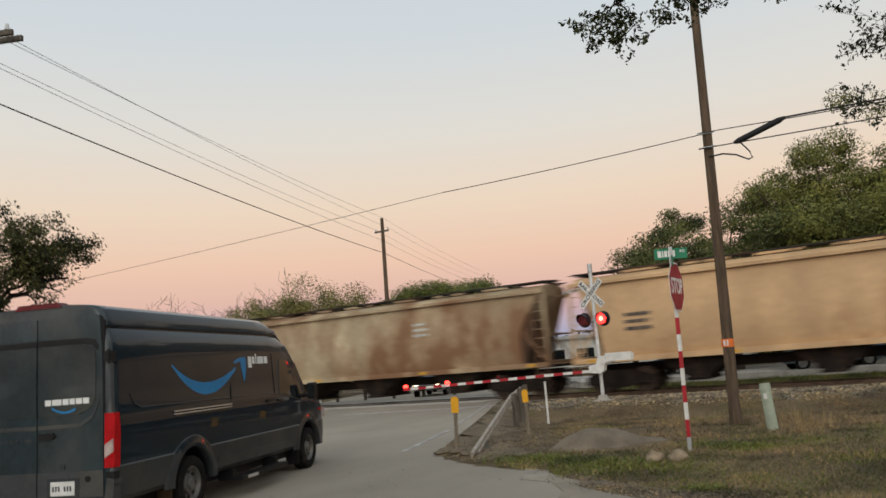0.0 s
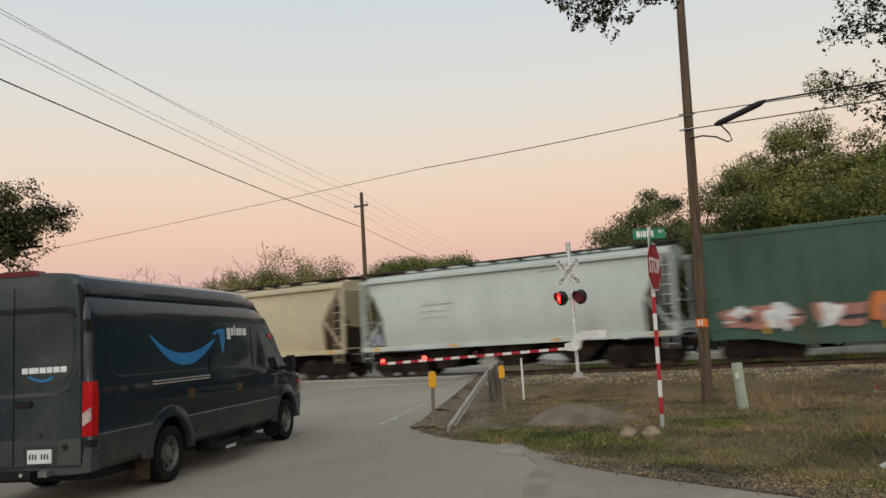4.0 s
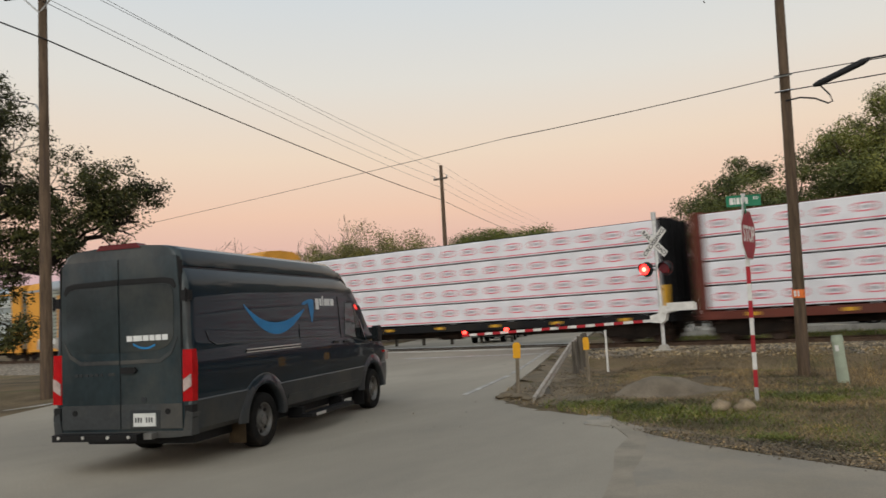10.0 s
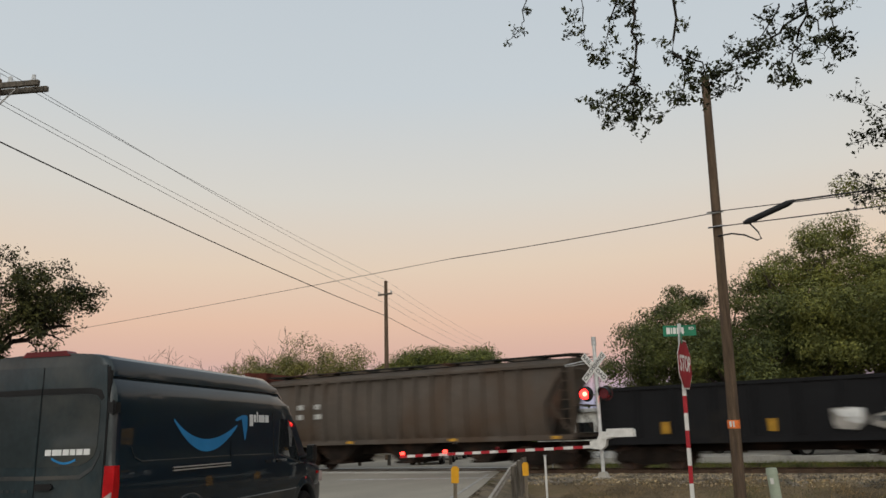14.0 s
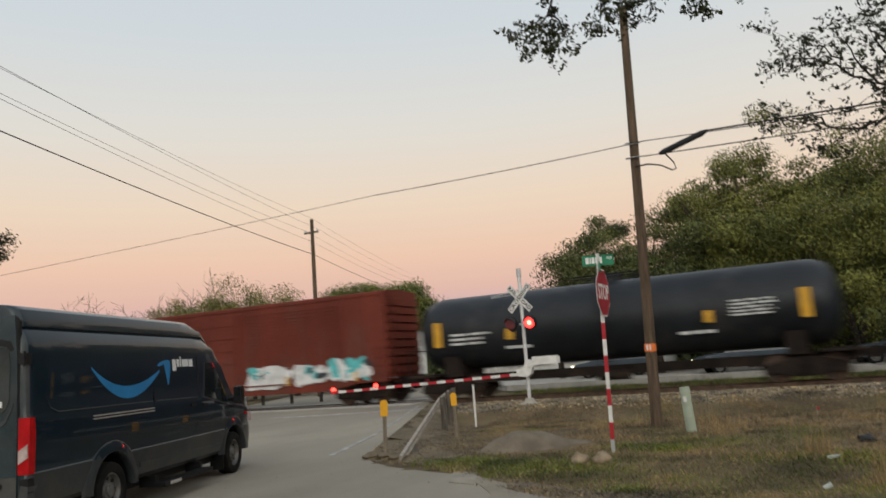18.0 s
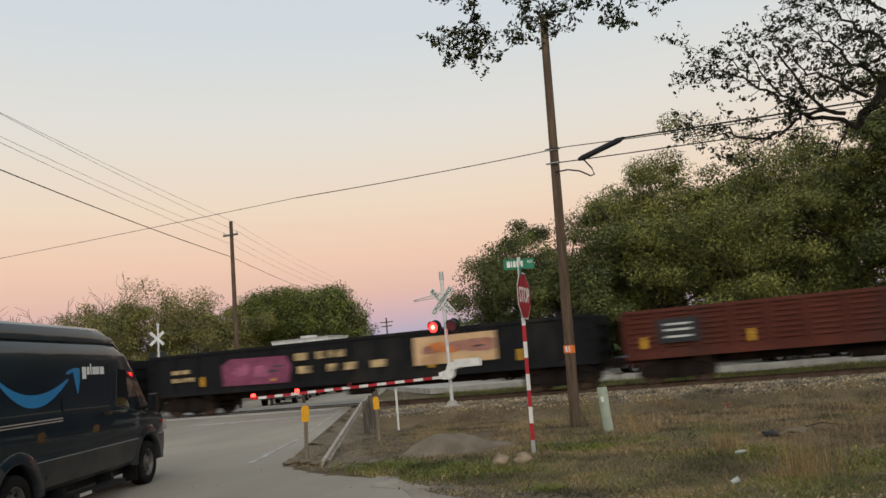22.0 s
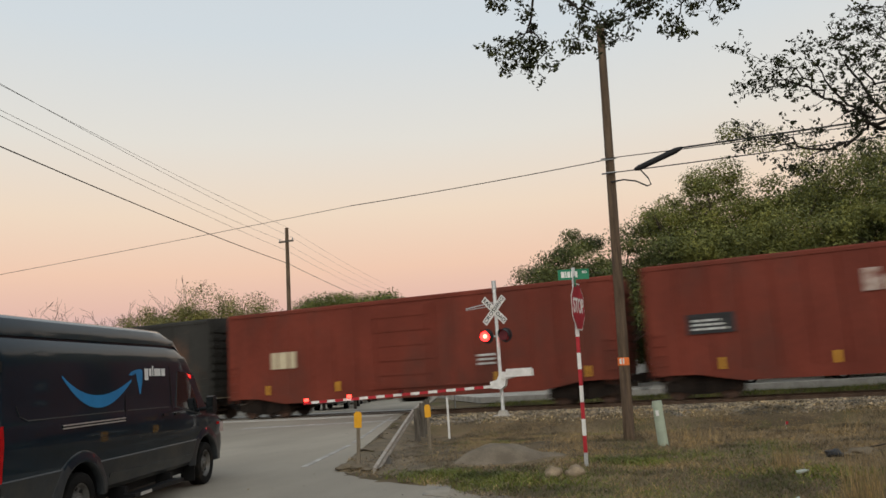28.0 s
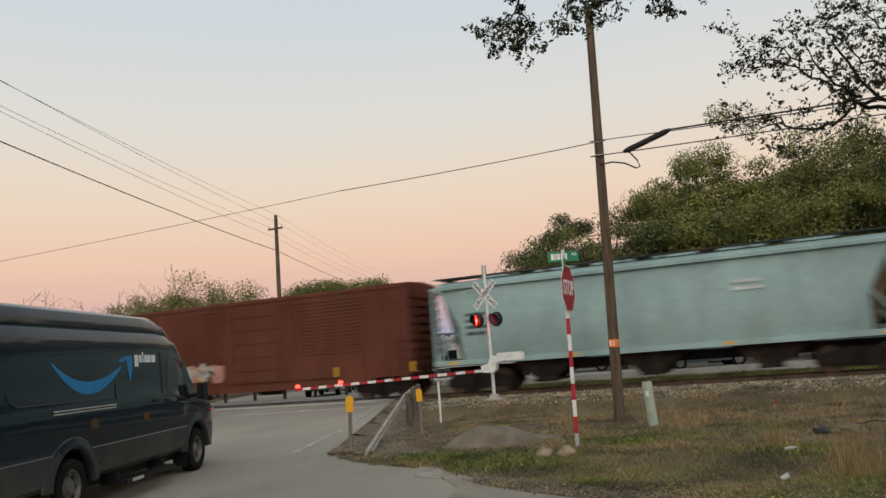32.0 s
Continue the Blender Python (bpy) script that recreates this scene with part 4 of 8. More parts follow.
def gondola(car, L, H, body, ribs=14, ribm=None, tall=True):
    W, h, floor = 1.52, L / 2 - 0.5, 1.05
    bm = bx(-h, h, -W + 0.02, -W + 0.07, floor, H)
    box(bm, -h, h, W - 0.07, W - 0.02, floor, H)
    part("side", bm, body, car)
    part("floor", bx(-h, h, -W, W, floor - 0.1, floor), UNDER, car)
    part("top_rail", box(bx(-h, h, -W - 0.05, -W + 0.1, H - 0.06, H + 0.06), -h, h, W - 0.1, W + 0.05, H - 0.06, H + 0.06), body, car)
    part("side_sill", box(bx(-h, h, -W - 0.03, -W + 0.02, floor - 0.12, floor + 0.12), -h, h, W - 0.02, W + 0.03, floor - 0.12, floor + 0.12), body, car)
    for i in range(ribs + 1):
        x = -h + 0.06 + i * (2 * h - 0.12) / ribs
        part("side_stake", prism(bmesh.new(), [(x - 0.09, -W + 0.02), (x - 0.05, -W - 0.08), (x + 0.05, -W - 0.08), (x + 0.09, -W + 0.02)], floor + 0.12, H - 0.06, "z"), body, car)
    for s in (-1, 1):
        e = bx(s * (h - 0.06), s * h, -W, W, floor, H)
        for z in (0.3, 0.8, 1.3, 1.8):
            if floor + z + 0.2 < H:
                box(e, s * h, s * (h + 0.08), -W + 0.1, W - 0.1, floor + z, floor + z + 0.2)
        part("end_wall", e, body, car)
        ladder(car, s * (h - 0.3), -W - 0.1, floor - 0.4, H, body)
    underframe(car, L, floor - 0.08)


def tank_car(car, L):
    R, zc, h = 1.52, 2.72, L / 2 - 0.75
    bm = bmesh.new()
    n = 28
    stations = [(-h, 0.25), (-h + 0.12, 0.62), (-h + 0.35, 0.86), (-h + 0.7, 0.97), (-h + 1.0, 1.0), (h - 1.0, 1.0), (h - 0.7, 0.97), (h - 0.35, 0.86), (h - 0.12, 0.62), (h, 0.25)]
    rings = [[bm.verts.new((x, R * k * math.cos(2 * math.pi * i / n), zc + R * k * math.sin(2 * math.pi * i / n) - 0.0)) for i in range(n)] for x, k in stations]
    for a, b in zip(rings, rings[1:]):
        for i in range(n):
            bm.faces.new((a[i], a[(i + 1) % n], b[(i + 1) % n], b[i]))
    bm.faces.new(rings[0])
    bm.faces.new(rings[-1])
    part("tank", bm, P_TANK, car, "glossy black cylindrical tank", True)
    for x in (-3.4, 0.0, 3.4):
        bb = bmesh.new()
        for i in range(n):
            a0, a1 = 2 * math.pi * i / n, 2 * math.pi * (i + 1) / n
            q = [(x - 0.04, r * math.cos(a), zc + r * math.sin(a)) for r in (R + 0.008,) for a in (a0, a1)]
            vs = [bb.verts.new((xx, (R + 0.01) * math.cos(a), zc + (R + 0.01) * math.sin(a))) for xx, a in ((x - 0.05, a0), (x + 0.05, a0), (x + 0.05, a1), (x - 0.05, a1))]
            bb.faces.new(vs)
        part("weld_band", bb, P_TANK, car)
    dome = tube(bmesh.new(), (0, 0, zc + R - 0.1), (0, 0, zc + R + 0.28), 0.5, n=16)
    part("valve_dome", dome, P_TANK, car)
    for s in (-1, 1):
        g = bmesh.new()
        for x in (-1.3, 1.3):
            tube(g, (x, s * 0.9, zc + R - 0.35), (x, s * 0.9, zc + R + 0.2), 0.025, n=5)
        tube(g, (-1.3, s * 0.9, zc + R + 0.2), (1.3, s * 0.9, zc + R + 0.2), 0.025, n=5)
        tube(g, (-1.3, s * 0.9, zc + R + 0.1), (1.3, s * 0.9, zc + R + 0.1), 0.025, n=5)
        part("dome_railing", g, P_BLACKCAR, car)
    ladder(car, 0.0, -R - 0.03, 1.0, zc + R + 0.1, P_BLACKCAR, 0.45)
    for s in (-1, 1):
        part("saddle", prism(bmesh.new(), [(-1.2, 0.95), (1.2, 0.95), (1.35, 1.75), (0.8, 1.35), (-0.8, 1.35), (-1.35, 1.75)], s * (h - 1.6) - 0.35, s * (h - 1.6) + 0.35, "x"), UNDER, car)
        part("end_platform", bx(s * (h - 0.9), s * (h + 0.35), -1.45, 1.45, 0.98, 1.08), UNDER, car)
        r = bmesh.new()
        for y in (-1.4, 1.4):
            tube(r, (s * (h + 0.3), y, 1.05), (s * (h + 0.3), y, 2.1), 0.025, n=5)
        tube(r, (s * (h + 0.3), -1.4, 2.1), (s * (h + 0.3), 1.4, 2.1), 0.025, n=5)
        part("hand_rail", r, P_BLACKCAR, car)
        plate(car, s * (h - 1.15), zc - 0.05, 0.32, 1.0, DECAL_YELLOW, -R + 0.003, label="yellow reflective strip")
        plate(car, s * (h - 4.3), zc - 0.25, 0.26, 0.42, DECAL_YELLOW, -R - 0.002, label="yellow reflective strip")
    bars(car, -h + 2.6, zc - 0.25, 1.7, 0.55, DECAL, -R - 0.002, 3)
    bars(car, h - 2.7, zc + 0.0, 1.7, 0.62, DECAL, -R - 0.002, 5)
    bars(car, h - 4.7, zc - 0.75, 1.3, 0.14, DECAL, -R + 0.13, 1)
    bars(car, -h + 4.6, zc - 0.75, 1.0, 0.14, DECAL, -R + 0.13, 1)
    underframe(car, L, 0.98)


# where the couplings between the cars lie at the start, along the line (in train units), head first
CUTS = [25.7, 9.9, -6.1, -21.8, -37.0, -49.6, -65.0, -87.3, -109.4, -128.3, -147.8, -167.1, -181.6, -198.7, -215.2, -231.7, -246.5, -261.1,
        -278.4, -296.2, -310.3, -326.4, -343.6, -361.1, -377.0, -393.2, -410.9, -424.6, -439.6]
CARS = []


def new_car(i, name, label, category="railway car"):
    a, b = CUTS[i] * UNIT, CUTS[i + 1] * UNIT
    car = thing(name, pose(-(a + b) / 2, TRACK_Y, RAIL_Z), label, category, "cars of the freight train")
    CARS.append((car, -(a + b) / 2))
    return car, a - b


def build_train():
    c, L = new_car(0, "hopper_car", "rust-streaked tan covered hopper car on the track")
    hopper(c, L, 4.55, P_TAN)
    bars(c, L * 0.16, 3.2, 0.8, 0.7, DECAL, -1.56, 3)
    c, L = new_car(1, "hopper_car", "orange-tan covered hopper car with a plain side")
    hopper(c, L, 4.6, P_ORANGE_TAN)
    bars(c, -L * 0.33, 2.7, 1.0, 0.8, DECAL_DARK, -1.56, 3)
    c, L = new_car(2, "hopper_car", "grey-white covered hopper car with small lettering")
    hopper(c, L, 4.6, P_GREYWHITE)
    bars(c, -L * 0.38, 2.9, 0.9, 0.8, DECAL_DARK, -1.56, 3)
    bars(c, L * 0.18, 2.6, 1.1, 0.6, DECAL_DARK, -1.57, 5)
    c, L = new_car(3, "hopper_car", "beige covered hopper car with a pale repainted panel")
    hopper(c, L, 4.6, P_BEIGE)
    part("paint_patch", bx(-L * 0.40, -L * 0.13, -1.585, -1.55, 1.9, 3.3), P_GREYWHITE, c, "pale repainted panel")
    bars(c, -L * 0.35, 2.9, 0.9, 0.6, DECAL_DARK, -1.60, 2)
    c, L = new_car(4, "hopper_car", "dull white covered hopper car")
    hopper(c, L, 4.6, P_GREYWHITE)
    bars(c, -L * 0.2, 2.9, 1.6, 0.8, DECAL, -1.57, 3)
    c, L = new_car(5, "boxcar", "dark green boxcar with sprayed graffiti along its side")
    boxcar(c, L, 4.7, P_GREEN)
    graffiti(c, 1.9, L / 2 - 0.9, 1.15, 2.45, -1.56, ["yellow", "navy", "white"], 3, "white, navy and yellow graffiti")
    graffiti(c, -3.4, 1.6, 1.15, 2.2, -1.61, ["orange", "rose"], 5, "rust-red graffiti")
    graffiti(c, -L / 2 + 0.9, -3.6, 1.15, 2.1, -1.56, ["rose", "white"], 6, "pale graffiti")
    c, L = new_car(6, "autorack", "ochre autorack car with bright galvanised side panels and pale roof")
    autorack(c, L, 5.75, P_AR_YELLOW, P_AR_PANEL, P_AR_ROOF)
    bars(c, -L / 2 + 9.0, 3.5, 2.3, 0.55, DECAL_DARK, -1.54, 1, "logo")
    bars(c, L / 2 - 1.2, 2.6, 0.6, 0.5, P_RUSTY, -1.51, 5)
    c, L = new_car(7, "autorack", "ochre autorack car with dull grey panels and graffiti")
    autorack(c, L, 5.75, P_AR_YELLOW, P_AR_PANEL_OLD, P_AR_ROOF_OLD, False)
    bars(c, L / 2 - 1.2, 3.6, 0.7, 1.4, DECAL_DARK, -1.51, 7)
    graffiti(c, -1.5, 3.2, 0.8, 2.3, -1.56, ["white", "teal"], 8, "teal graffiti")
    graffiti(c, 3.4, L / 2 - 2.6, 0.75, 2.55, -1.56, ["teal", "blue"], 9, "bright blue graffiti")
    graffiti(c, -L / 2 + 2.0, -1.9, 0.75, 1.8, -1.56, ["grey", "white"], 10, "pale graffiti")
    for i in (8, 9):
        c, L = new_car(i, "lumber_car", "centrebeam flatcar stacked with white-wrapped lumber packs in red print")
        centrebeam(c, L, 4.75, WRAP, PRINT_RED, P_BLACKCAR if i == 8 else P_BROWN, 4)
    c, L = new_car(10, "lumber_car", "centrebeam flatcar stacked with pale teal lumber packs in green print")
    centrebeam(c, L, 4.75, WRAP_TEAL, PRINT_TEAL, P_BROWN, 4, True)
    c, L = new_car(11, "hopper_car", "dark brown covered hopper car with upright ribs")
    hopper(c, L, 4.4, P_DARKBROWN)
    for k in range(15):
        x = -L / 2 + 2.8 + k * (L - 5.6) / 14
        part("side_post", bx(x - 0.05, x + 0.05, -1.63, -1.4, 1.3, 4.1), P_DARKBROWN, c)
    for x in (-L * 0.38, -L * 0.32, -L * 0.26):
        bars(c, x, 2.8, 0.4, 0.9, DECAL, -1.63, 2)
    c, L = new_car(12, "gondola_car", "black gondola car with a yellow panel and graffiti")
    gondola(c, L, 2.95, P_BLACKCAR)
    part("panel", bx(0.6, 3.6, -1.61, -1.5, 2.2, 2.85), DECAL_YELLOW, c, "yellow painted panel")
    graffiti(c, -1.6, 3.4, 1.15, 2.1, -1.62, ["grey", "white"], 21, "pale graffiti")
    for i, seed in ((13, 31), (14, 37)):
        c, L = new_car(i, "boxcar", "red boxcar with pale paint smears and blue graffiti" if i == 13 else "red boxcar with pale graffiti along the sill")
        boxcar(c, L, 4.85, P_RED_B if i == 13 else P_RED, corr=True, floor=1.1)
        bars(c, -L / 2 + 2.0, 2.3, 1.4, 0.9, DECAL, -1.56, 3)
        if i == 13:
            graffiti(c, -L / 2 + 2.6, -1.5, 1.0, 1.95, -1.64, ["white", "grey"], seed, "pale paint smears")
            graffiti(c, -1.4, L / 2 - 3.2, 0.95, 2.2, -1.65, ["rose", "grey", "white"], seed + 5, "rose and grey graffiti")
            graffiti(c, L / 2 - 3.0, L / 2 - 0.8, 0.95, 1.9, -1.57, ["teal", "blue"], seed + 1, "blue graffiti")
        else:
            graffiti(c, 1.8, L / 2 - 1.2, 0.95, 2.1, -1.57, ["white", "teal", "white"], seed, "pale graffiti")
    for i in (15, 16):
        c, L = new_car(i, "tank_car", "black tank car with white lettering and yellow strips")
        tank_car(c, L)
    for i in (17, 18):
        c, L = new_car(i, "gondola_car", "black gondola car with yellow lettered panel" if i == 17 else "black gondola car with pink graffiti and a pale panel")
        gondola(c, L, 2.72, P_BLACKCAR, 16)
        x0 = -1.9 if i == 17 else -2.5
        for dx, z, w in ((0, 2.2, 0.5), (1.0, 2.2, 0.4), (1.6, 2.2, 0.15), (1.95, 2.2, 0.35), (0.1, 1.65, 0.6), (1.5, 1.65, 0.4), (2.3, 1.65, 0.5), (3.5, 1.65, 0.6)):
            part("logo_block", bx(x0 + dx, x0 + dx + w, -1.622, -1.5, z - 0.16, z + 0.14), DECAL_CREAM, c, "worn cream lettering block")
        if i == 17:
            part("panel", bx(3.3, 6.8, -1.62, -1.5, 1.45, 2.55), DECAL_ORANGE, c, "yellow-orange painted panel")
            blocks(c, 3.6, 6.5, 1.65, 2.35, 3, STOP_RED, -1.625, 0)
            bars(c, 7.4, 1.9, 0.6, 0.6, DECAL, -1.61, 3)
        else:
            part("paint_patch", prism(bmesh.new(), [(-6.1, 1.22), (-2.9, 1.18), (-2.75, 1.9), (-3.0, 2.30), (-5.7, 2.36), (-6.2, 2.1)], -1.607, -1.50, "y"), SPRAY["magenta"], c, "dull pink sprayed patch")
            graffiti(c, -5.8, -3.1, 1.4, 2.1, -1.609, ["magenta", "pink"], 41, "pink graffiti")
            part("panel", bx(2.9, 6.3, -1.62, -1.5, 1.4, 2.5), P_ORANGE_TAN, c, "pale painted panel")
            bars(c, -8.2, 1.9, 1.2, 0.7, DECAL_CREAM, -1.61, 2)
            graffiti(c, 3.1, 6.1, 1.75, 2.3, -1.622, ["rose", "orange"], 42, "faded orange graffiti")
    c, L = new_car(19, "gondola_car", "brick-red ribbed gondola car with white lettering")
    gondola(c, L, 2.62, P_RED_G, 13)
    pitch = (L - 1.12) / 13
    for k in range(13):
        x = -L / 2 + 0.56 + (k + 0.5) * pitch
        for z in (1.30, 1.48, 1.66, 1.84, 2.02, 2.20, 2.38):
            part("pressed_rib", prism(bmesh.new(), [(-1.50, z), (-1.555, z + 0.025), (-1.555, z + 0.06), (-1.50, z + 0.10)], x - 0.40, x + 0.40, "x"), P_RED_G, c)
    part("panel", bx(-L / 2 + 1.7, -L / 2 + 3.1, -1.62, -1.5, 1.45, 2.3), BLACK, c, "black stencil panel")
    for z in (1.62, 1.86, 2.06):
        part("lettering", bx(-L / 2 + 1.95, -L / 2 + 2.85, -1.63, -1.60, z, z + 0.075), DECAL, c)
    c, L = new_car(20, "boxcar", "tall faded red boxcar with white lettering and orange-brown upper band")
    boxcar(c, L, 5.25, P_SF, door="none")
    part("upper_band", bx(-L / 2 + 0.56, L / 2 - 0.56, -1.548, -1.5, 4.35, 5.1), P_SF_TOP, c, "faded upper side band")
    blocks(c, -2.2, 2.2, 3.45, 4.2, 7, DECAL_FADED, -1.552, 1)
    bars(c, -L / 2 + 2.4, 2.5, 1.2, 0.8, DECAL_DARK, -1.56, 1)
    plate(c, 0.6, 2.6, 0.3, 2.6, P_SF_TOP, -1.55, "door_seam")
    c, L = new_car(21, "gondola_car", "grimy black gondola car with white stencils")
    gondola(c, L, 3.05, P_OLIVE, 15)
    bars(c, -L / 2 + 3.2, 2.25, 1.0, 0.9, DECAL, -1.61, 2)
    bars(c, -L / 2 + 6.0, 2.5, 0.5, 0.35, DECAL, -1.61, 2)
    part("logo", prism(bmesh.new(), [(L / 2 - 3.05 + 0.36 * math.cos(a * math.pi / 8), 2.48 + 0.36 * math.sin(a * math.pi / 8)) for a in range(16)], -1.624, -1.606, "y"), DECAL, c, "round white emblem")
    plate(c, L / 2 - 2.5, 2.28, 0.8, 0.2, DECAL, -1.626, "logo")
    bars(c, L / 2 - 2.4, 1.7, 0.9, 0.5, DECAL, -1.61, 3)
    c, L = new_car(22, "boxcar", "dark grey boxcar with faded stencils")
    boxcar(c, L, 4.75, P_DARKGREY)
    bars(c, -L / 2 + 4.2, 2.4, 1.2, 1.5, DECAL, -1.56, 3)
    plate(c, -L / 2 + 1.8, 2.9, 0.5, 1.9, P_BEIGE, -1.55, "paint_patch")
    c, L = new_car(23, "boxcar", "brick-red boxcar with ribbed sides")
    boxcar(c, L, 4.75, P_RED_C)
    bars(c, -L / 2 + 3.6, 2.6, 1.3, 0.9, P_BEIGE, -1.56, 1)
    bars(c, L * 0.2, 2.0, 0.9, 0.5, DECAL, -1.56, 3)
    c, L = new_car(24, "boxcar", "brick-red boxcar with white lettering across the side")
    boxcar(c, L, 4.9, P_RED_C, door="none")
    blocks(c, -2.1, 2.5, 3.3, 4.05, 7, DECAL_FADED, -1.552, 1)
    part("panel", bx(-L / 2 + 1.9, -L / 2 + 3.5, -1.56, -1.5, 2.3, 3.0), BLACK, c, "black stencil panel")
    bars(c, -L / 2 + 2.7, 2.65, 1.2, 0.45, DECAL, -1.57, 3)
    plate(c, 0.4, 2.9, 0.28, 3.2, P_SF_TOP, -1.55, "door_seam")
    c, L = new_car(25, "gondola_car", "grimy black gondola car with white stencils")
    gondola(c, L, 3.05, P_OLIVE, 15)
    bars(c, -L / 2 + 3.2, 2.25, 1.0, 0.9, DECAL, -1.61, 2)
    bars(c, -L / 2 + 6.0, 2.5, 0.5, 0.35, DECAL, -1.61, 2)
    part("logo", prism(bmesh.new(), [(L / 2 - 3.05 + 0.36 * math.cos(a * math.pi / 8), 2.48 + 0.36 * math.sin(a * math.pi / 8)) for a in range(16)], -1.624, -1.606, "y"), DECAL, c, "round white emblem")
    plate(c, L / 2 - 2.5, 2.28, 0.8, 0.2, DECAL, -1.626, "logo")
    bars(c, L / 2 - 2.4, 1.7, 0.9, 0.5, DECAL, -1.61, 3)
    c, L = new_car(26, "boxcar", "brown-red boxcar with pale smears and white numbers")
    boxcar(c, L, 4.75, P_RUSTY, corr=True)
    bars(c, -L / 2 + 1.9, 2.4, 1.3, 1.0, DECAL, -1.56, 3)
    graffiti(c, -L / 2 + 2.9, -1.7, 1.15, 2.1, -1.56, ["rose", "grey"], 55, "pale graffiti")
    c, L = new_car(27, "hopper_car", "pale teal covered hopper car with small lettering")
    hopper(c, L, 4.6, P_TEAL)
    bars(c, L * 0.2, 3.3, 1.0, 0.5, DECAL, -1.56, 2)
    bars(c, -L * 0.36, 2.8, 1.0, 1.0, DECAL_DARK, -1.56, 4)
    for car, _ in CARS:
        if car.name.startswith(("boxcar", "gondola")):
            grimy = "grimy" in car["label"]
            for x in (-7.2, -3.6, 3.6, 7.2):
                if grimy:
                    plate(car, x, 1.05, 0.62, 0.11, DECAL_YELLOW, -1.60, label="yellow reflective strip")
                elif car.name.startswith("gondola"):
                    plate(car, x, 1.5, 0.17, 0.42, DECAL_YELLOW, -1.60, label="yellow reflective strip")
                else:
                    plate(car, x + 0.5, 1.25, 0.13, 0.4, DECAL_YELLOW, -1.60, label="yellow reflective strip")


build_train()

# ---------------------------------------------------------------- poles, wires, signs, crossing signal
def pole_mesh(h, r0, r1, lean=(0, 0)):
    bm = bmesh.new()
    n = 8
    pts = [(lean[0] * h * i / n, lean[1] * h * i / n, -0.3 + (h + 0.3) * i / n) for i in range(n + 1)]
    pipe(bm, pts, [r0 + (r1 - r0) * i / n for i in range(n + 1)], 12)
    return bm


def wire(name, a, b, sag, r, label="thin black overhead wire", n=24):
    a, b = Vector(a), Vector(b)
    pts = []
    for i in range(n + 1):
        t = i / n
        p = a.lerp(b, t)
        p.z -= sag * 4 * t * (1 - t)
        pts.append(p)
    tagged(part(name, pipe(bmesh.new(), pts, r, 5), CABLE), label, "wire")


